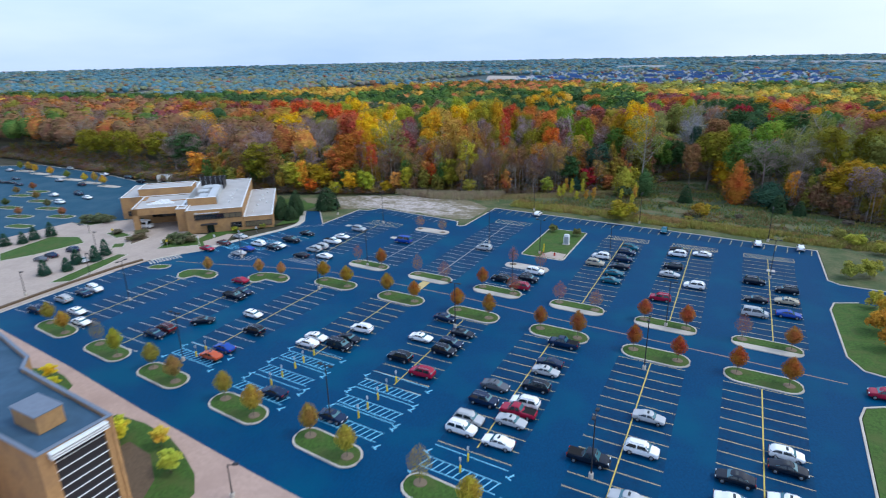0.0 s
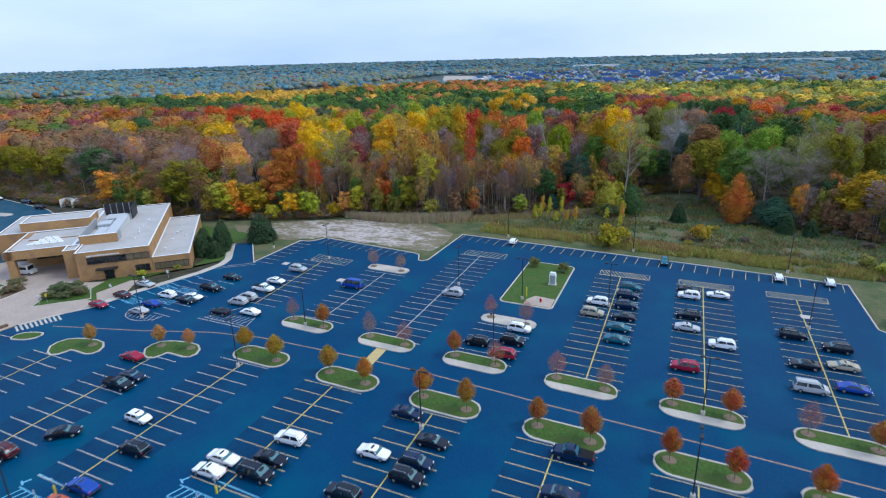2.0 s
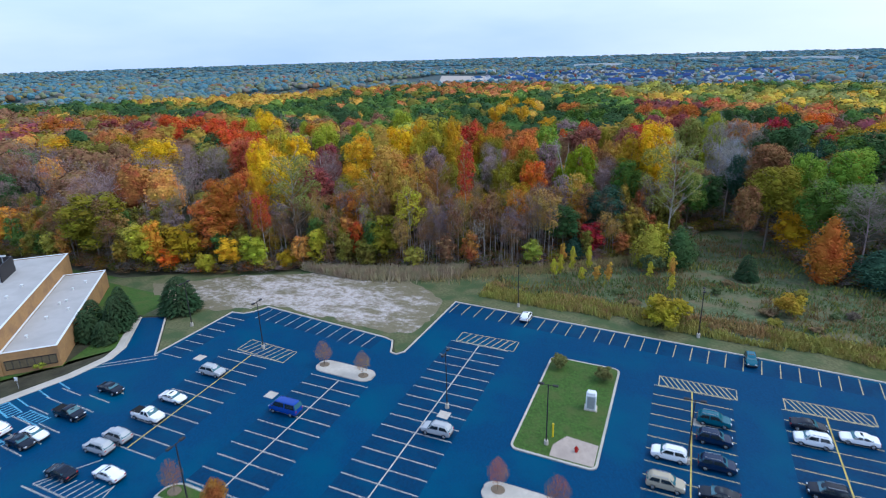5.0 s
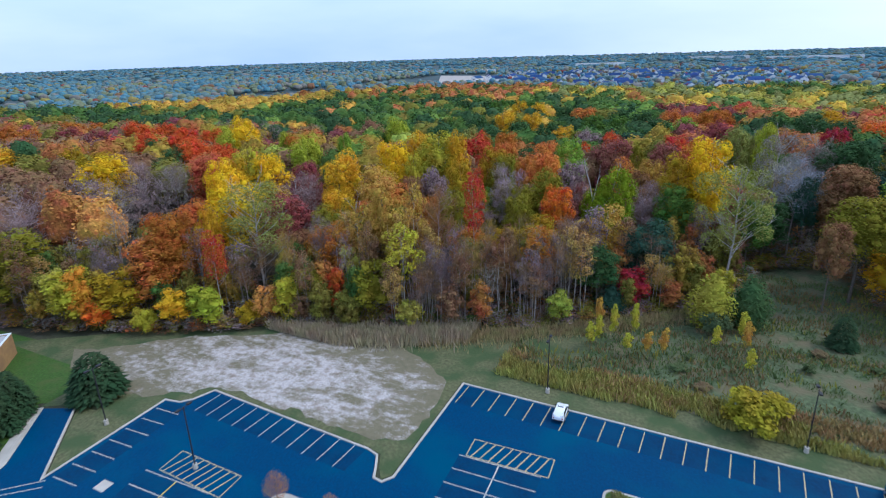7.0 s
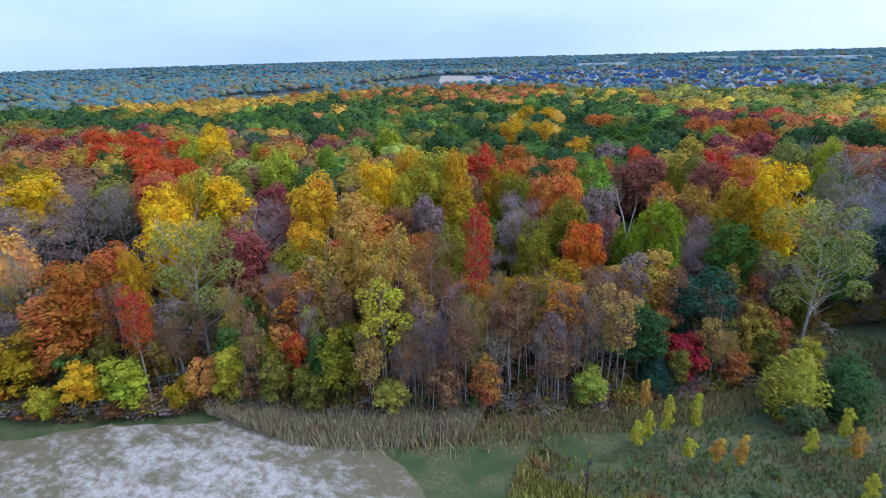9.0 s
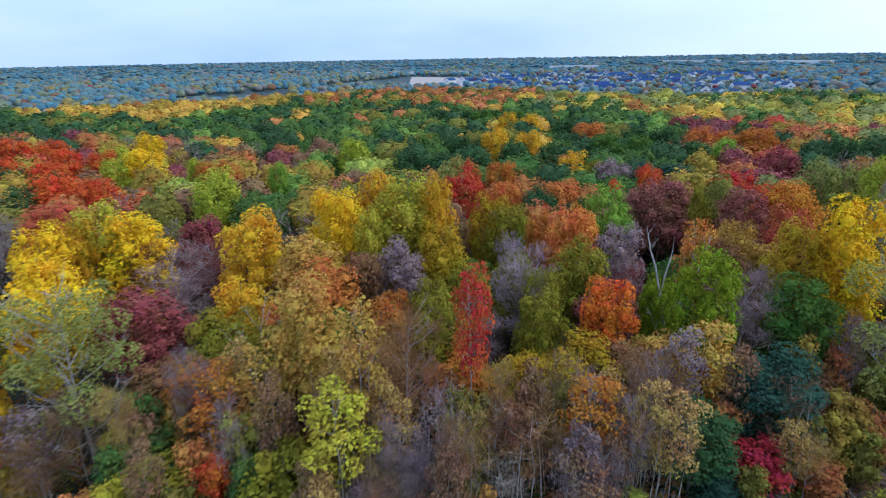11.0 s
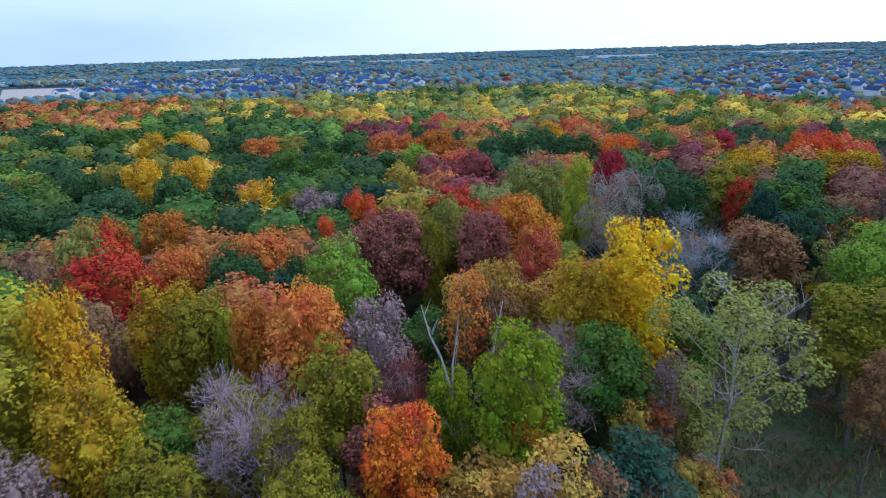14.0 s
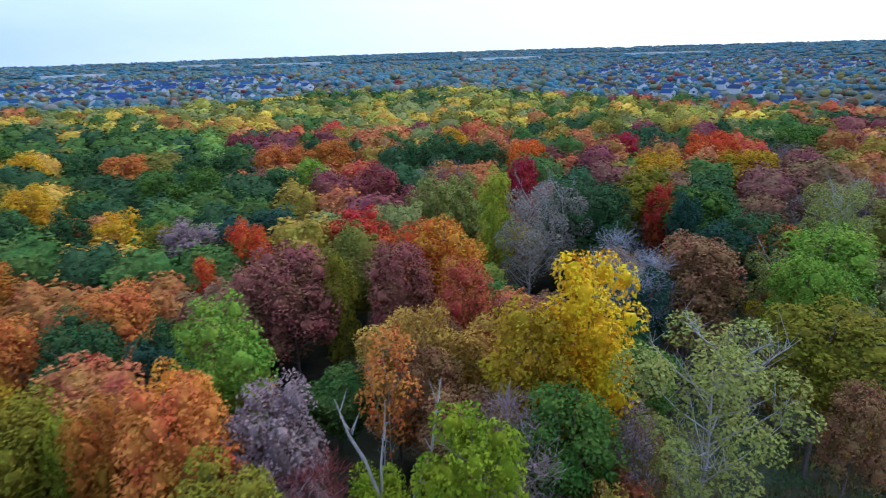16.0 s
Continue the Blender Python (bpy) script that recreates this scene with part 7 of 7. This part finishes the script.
def meadow_stuff(count, seed, y0, y1, h, hue, least, label):
    """Drifts of grass between two distances from the car park's edge, thick where a broad pattern is high."""
    rows = np.random.default_rng(seed)
    x, d = rows.uniform(-72, 60, count), rows.uniform(y0, y1, count)
    y = np.array([edge_line(k) for k in x]) + d
    keep = [noise.noise((a * 0.07, b * 0.16, seed)) + 0.5 * noise.noise((a * 0.25, b * 0.4, seed)) > least and b < front(a) - 1 for a, b in zip(x, y)]
    x, y = x[keep], y[keep]
    n = len(x)
    a, hh, w = rows.uniform(0, 6.283, n), h * rows.uniform(0.45, 1.2, n), rows.uniform(0.05, 0.13, n)
    dx, dy = np.cos(a) * w, np.sin(a) * w
    lx, ly = rows.normal(scale=0.3, size=(2, n)) * hh
    q = np.stack([np.stack([x - dx, y - dy, 0 * x], 1), np.stack([x + dx, y + dy, 0 * x], 1), np.stack([x + dx * 0.6 + lx, y + dy * 0.6 + ly, hh], 1), np.stack([x - dx * 0.6 + lx, y - dy * 0.6 + ly, hh], 1)], 1)
    ob = new("tall_grass", quads_mesh("tall_grass", q.reshape(-1, 3), M["leaf"]))
    ob.color = (*hue, 1)
    return tagged(ob, label, "grass", kind="stuff")


meadow_stuff(26000, 3, 4.6, 11.5, 1.2, (0.35, 0.30, 0.08), -0.22, "band of tall yellow-olive grass beyond the mown verge")
meadow_stuff(16000, 4, 5.5, 13, 1.1, (0.40, 0.26, 0.11), 0.0, "tall rusty brown grass beyond the mown verge")
meadow_stuff(42000, 5, 8, 70, 0.7, (0.15, 0.19, 0.065), -0.15, "rough green meadow grass in drifts")
meadow_stuff(34000, 6, 9, 70, 0.8, (0.25, 0.17, 0.075), 0.08, "dry brown meadow grass in drifts")
meadow_stuff(16000, 9, 9, 70, 0.9, (0.29, 0.26, 0.05), 0.22, "yellow-olive meadow grass in drifts")
for k in range(26):
    x = small.uniform(-46, 40)
    y = edge_line(x) + small.uniform(9, 34)
    if y < front(x) - 4 and abs(x + 34) > 6:
        bush(x, y, small.uniform(0.9, 2.0), small.uniform(1.6, 3.6), small.choice(((0.10, 0.13, 0.05), (0.20, 0.14, 0.07), (0.26, 0.23, 0.04), (0.15, 0.12, 0.09))), "low rough bush in the meadow", 0.0)

# ---- the town beyond the wood ----
M["slate"] = mat("dark_blue_shingle", (0.016, 0.052, 0.15), 0.2, 1.5, bump=0.1, tint="random", tint_amount=0.6)
M["siding"] = mat("pale_house_siding", (0.80, 0.79, 0.78), 0.08, 1.0, bump=0.03, tint="random", tint_amount=0.3)
town = random.Random(41)


def house_model(w, d, h, roof_h, garage=True):
    """A gabled house: walls with pointed ends, two roof slopes with eaves, windows on the long and gable sides."""
    top = new("house")

    def block(x0, x1, y0, y1, z, rh, names):
        ym = (y0 + y1) / 2
        bm = bmesh.new()
        ends = [[bm.verts.new((x, y, k)) for y, k in ((y0, 0), (y1, 0), (y1, z), (ym, z + rh), (y0, z))] for x in (x0, x1)]
        bm.faces.new(ends[0])
        bm.faces.new(ends[1][::-1])
        for k in range(5):
            m = (k + 1) % 5
            bm.faces.new((ends[0][k], ends[0][m], ends[1][m], ends[1][k]))
        part(names[0], bm, "siding", top)
        bm = bmesh.new()
        o, t = 0.55, 0.25
        s = rh / (ym - y0)
        prof = ((y0 - o, z - o * s + 0.04), (ym, z + rh + 0.04), (y1 + o, z - o * s + 0.04), (y1 + o, z - o * s + 0.04 + t), (ym, z + rh + 0.04 + t), (y0 - o, z - o * s + 0.04 + t))
        ends = [[bm.verts.new((x, y, k)) for y, k in prof] for x in (x0 - 0.4, x1 + 0.4)]
        for e in (ends[0], ends[1][::-1]):
            bm.faces.new((e[0], e[1], e[4], e[5]) if e is ends[0] else (e[5], e[4], e[1], e[0]))
            bm.faces.new((e[1], e[2], e[3], e[4]) if e is ends[0] else (e[4], e[3], e[2], e[1]))
        for k in range(6):
            m = (k + 1) % 6
            bm.faces.new((ends[0][k], ends[0][m], ends[1][m], ends[1][k]))
        part(names[1], bm, "slate", top, "dark blue shingle roof")

    block(-w / 2, w / 2, -d / 2, d / 2, h, roof_h, ("wall", "roof"))
    for s in (-1, 1):
        box("window", s * w / 2 - 0.04, s * w / 2 + 0.04, -1.2, 1.2, h * 0.55, h * 0.55 + 1.5, "glass_dark", top)
    if garage:
        block(w * 0.1, w * 0.48, -d / 2 - 4, -d / 2 + 0.5, 2.8, 1.6, ("garage_wall", "garage_roof"))
    return top


HOUSES = [house_model(13, 8, 5.6, 2.7), house_model(11, 8, 5.8, 2.9), house_model(21, 11, 6.0, 3.6, False), house_model(13, 8, 3.2, 2.6)]
used = set()


def settle(model, x, y, turn, label):
    at = pose(x, y, 0, 0, 0, turn)
    if model in used:
        ob = copy_thing(model, at)
    else:
        used.add(model)
        ob = model
        ob.matrix_basis = at
    ob.name = "house"
    return tagged(ob, label, "house", "houses of the town")


spots = []


def clear(x, y, gap):
    if any((x - a) ** 2 + (y - b) ** 2 < gap * gap for a, b in spots):
        return False
    spots.append((x, y))
    return True


# row houses with dark roofs north of the wood
for _ in range(4000):
    x, y = town.uniform(-430, 110), town.uniform(815, 1480)
    if len(spots) > 120 or y < 830 - 0.6 * min(0, x + 14) or noise.noise((x * 0.008, y * 0.008, 4)) < -0.12 or not clear(x, y, 31):
        continue
    settle(HOUSES[2], x, y, town.choice((20, 110, 100, 75)), "two-storey row house with a dark blue-grey roof")
# family houses east of the wood
n0 = len(spots)
for _ in range(6000):
    x, y = town.uniform(285, 1100), town.uniform(390, 1250)
    if len(spots) - n0 > 270 or y < 0.5 * x + 330 or y > x + 420 or not clear(x, y, 31 if x < 600 else 40):
        continue
    settle(HOUSES[town.choice((0, 1, 3))], x, y, town.choice((15, 105, 95, 285, 60, 75)), "detached pale-sided house with a dark roof")
# long flat sheds
for x, y, w, d, h, turn in ((-700, 1500, 130, 40, 8, 22), (-560, 1530, 110, 40, 8, 22), (-300, 1900, 140, 50, 10, 10), (300, 2300, 260, 60, 10, -10), (900, 1900, 240, 60, 10, -20), (1400, 1700, 260, 60, 10, -30), (40, 2600, 200, 60, 10, 0)):
    shed = empty("warehouse", (x, y, 0), turn)
    tagged(shed, "long pale flat-roofed warehouse in the distance", "warehouse", "warehouses")
    box("wall", -w / 2, w / 2, -d / 2, d / 2, 0, h, "siding", shed)
    box("roof", -w / 2 - 0.4, w / 2 + 0.4, -d / 2 - 0.4, d / 2 + 0.4, h, h + 0.5, "roof", shed)
    for k in range(6):
        box("loading_door", -w / 2 + w * (k + 0.3) / 6, -w / 2 + w * (k + 0.6) / 6, -d / 2 - 0.1, -d / 2, 0.5, 4.5, "grey_metal", shed)
flat("field", [(-455, 1050), (-315, 992), (-405, 1350), (-600, 1410)], 0.1, "field", "pale bare field beyond the wood", "field")
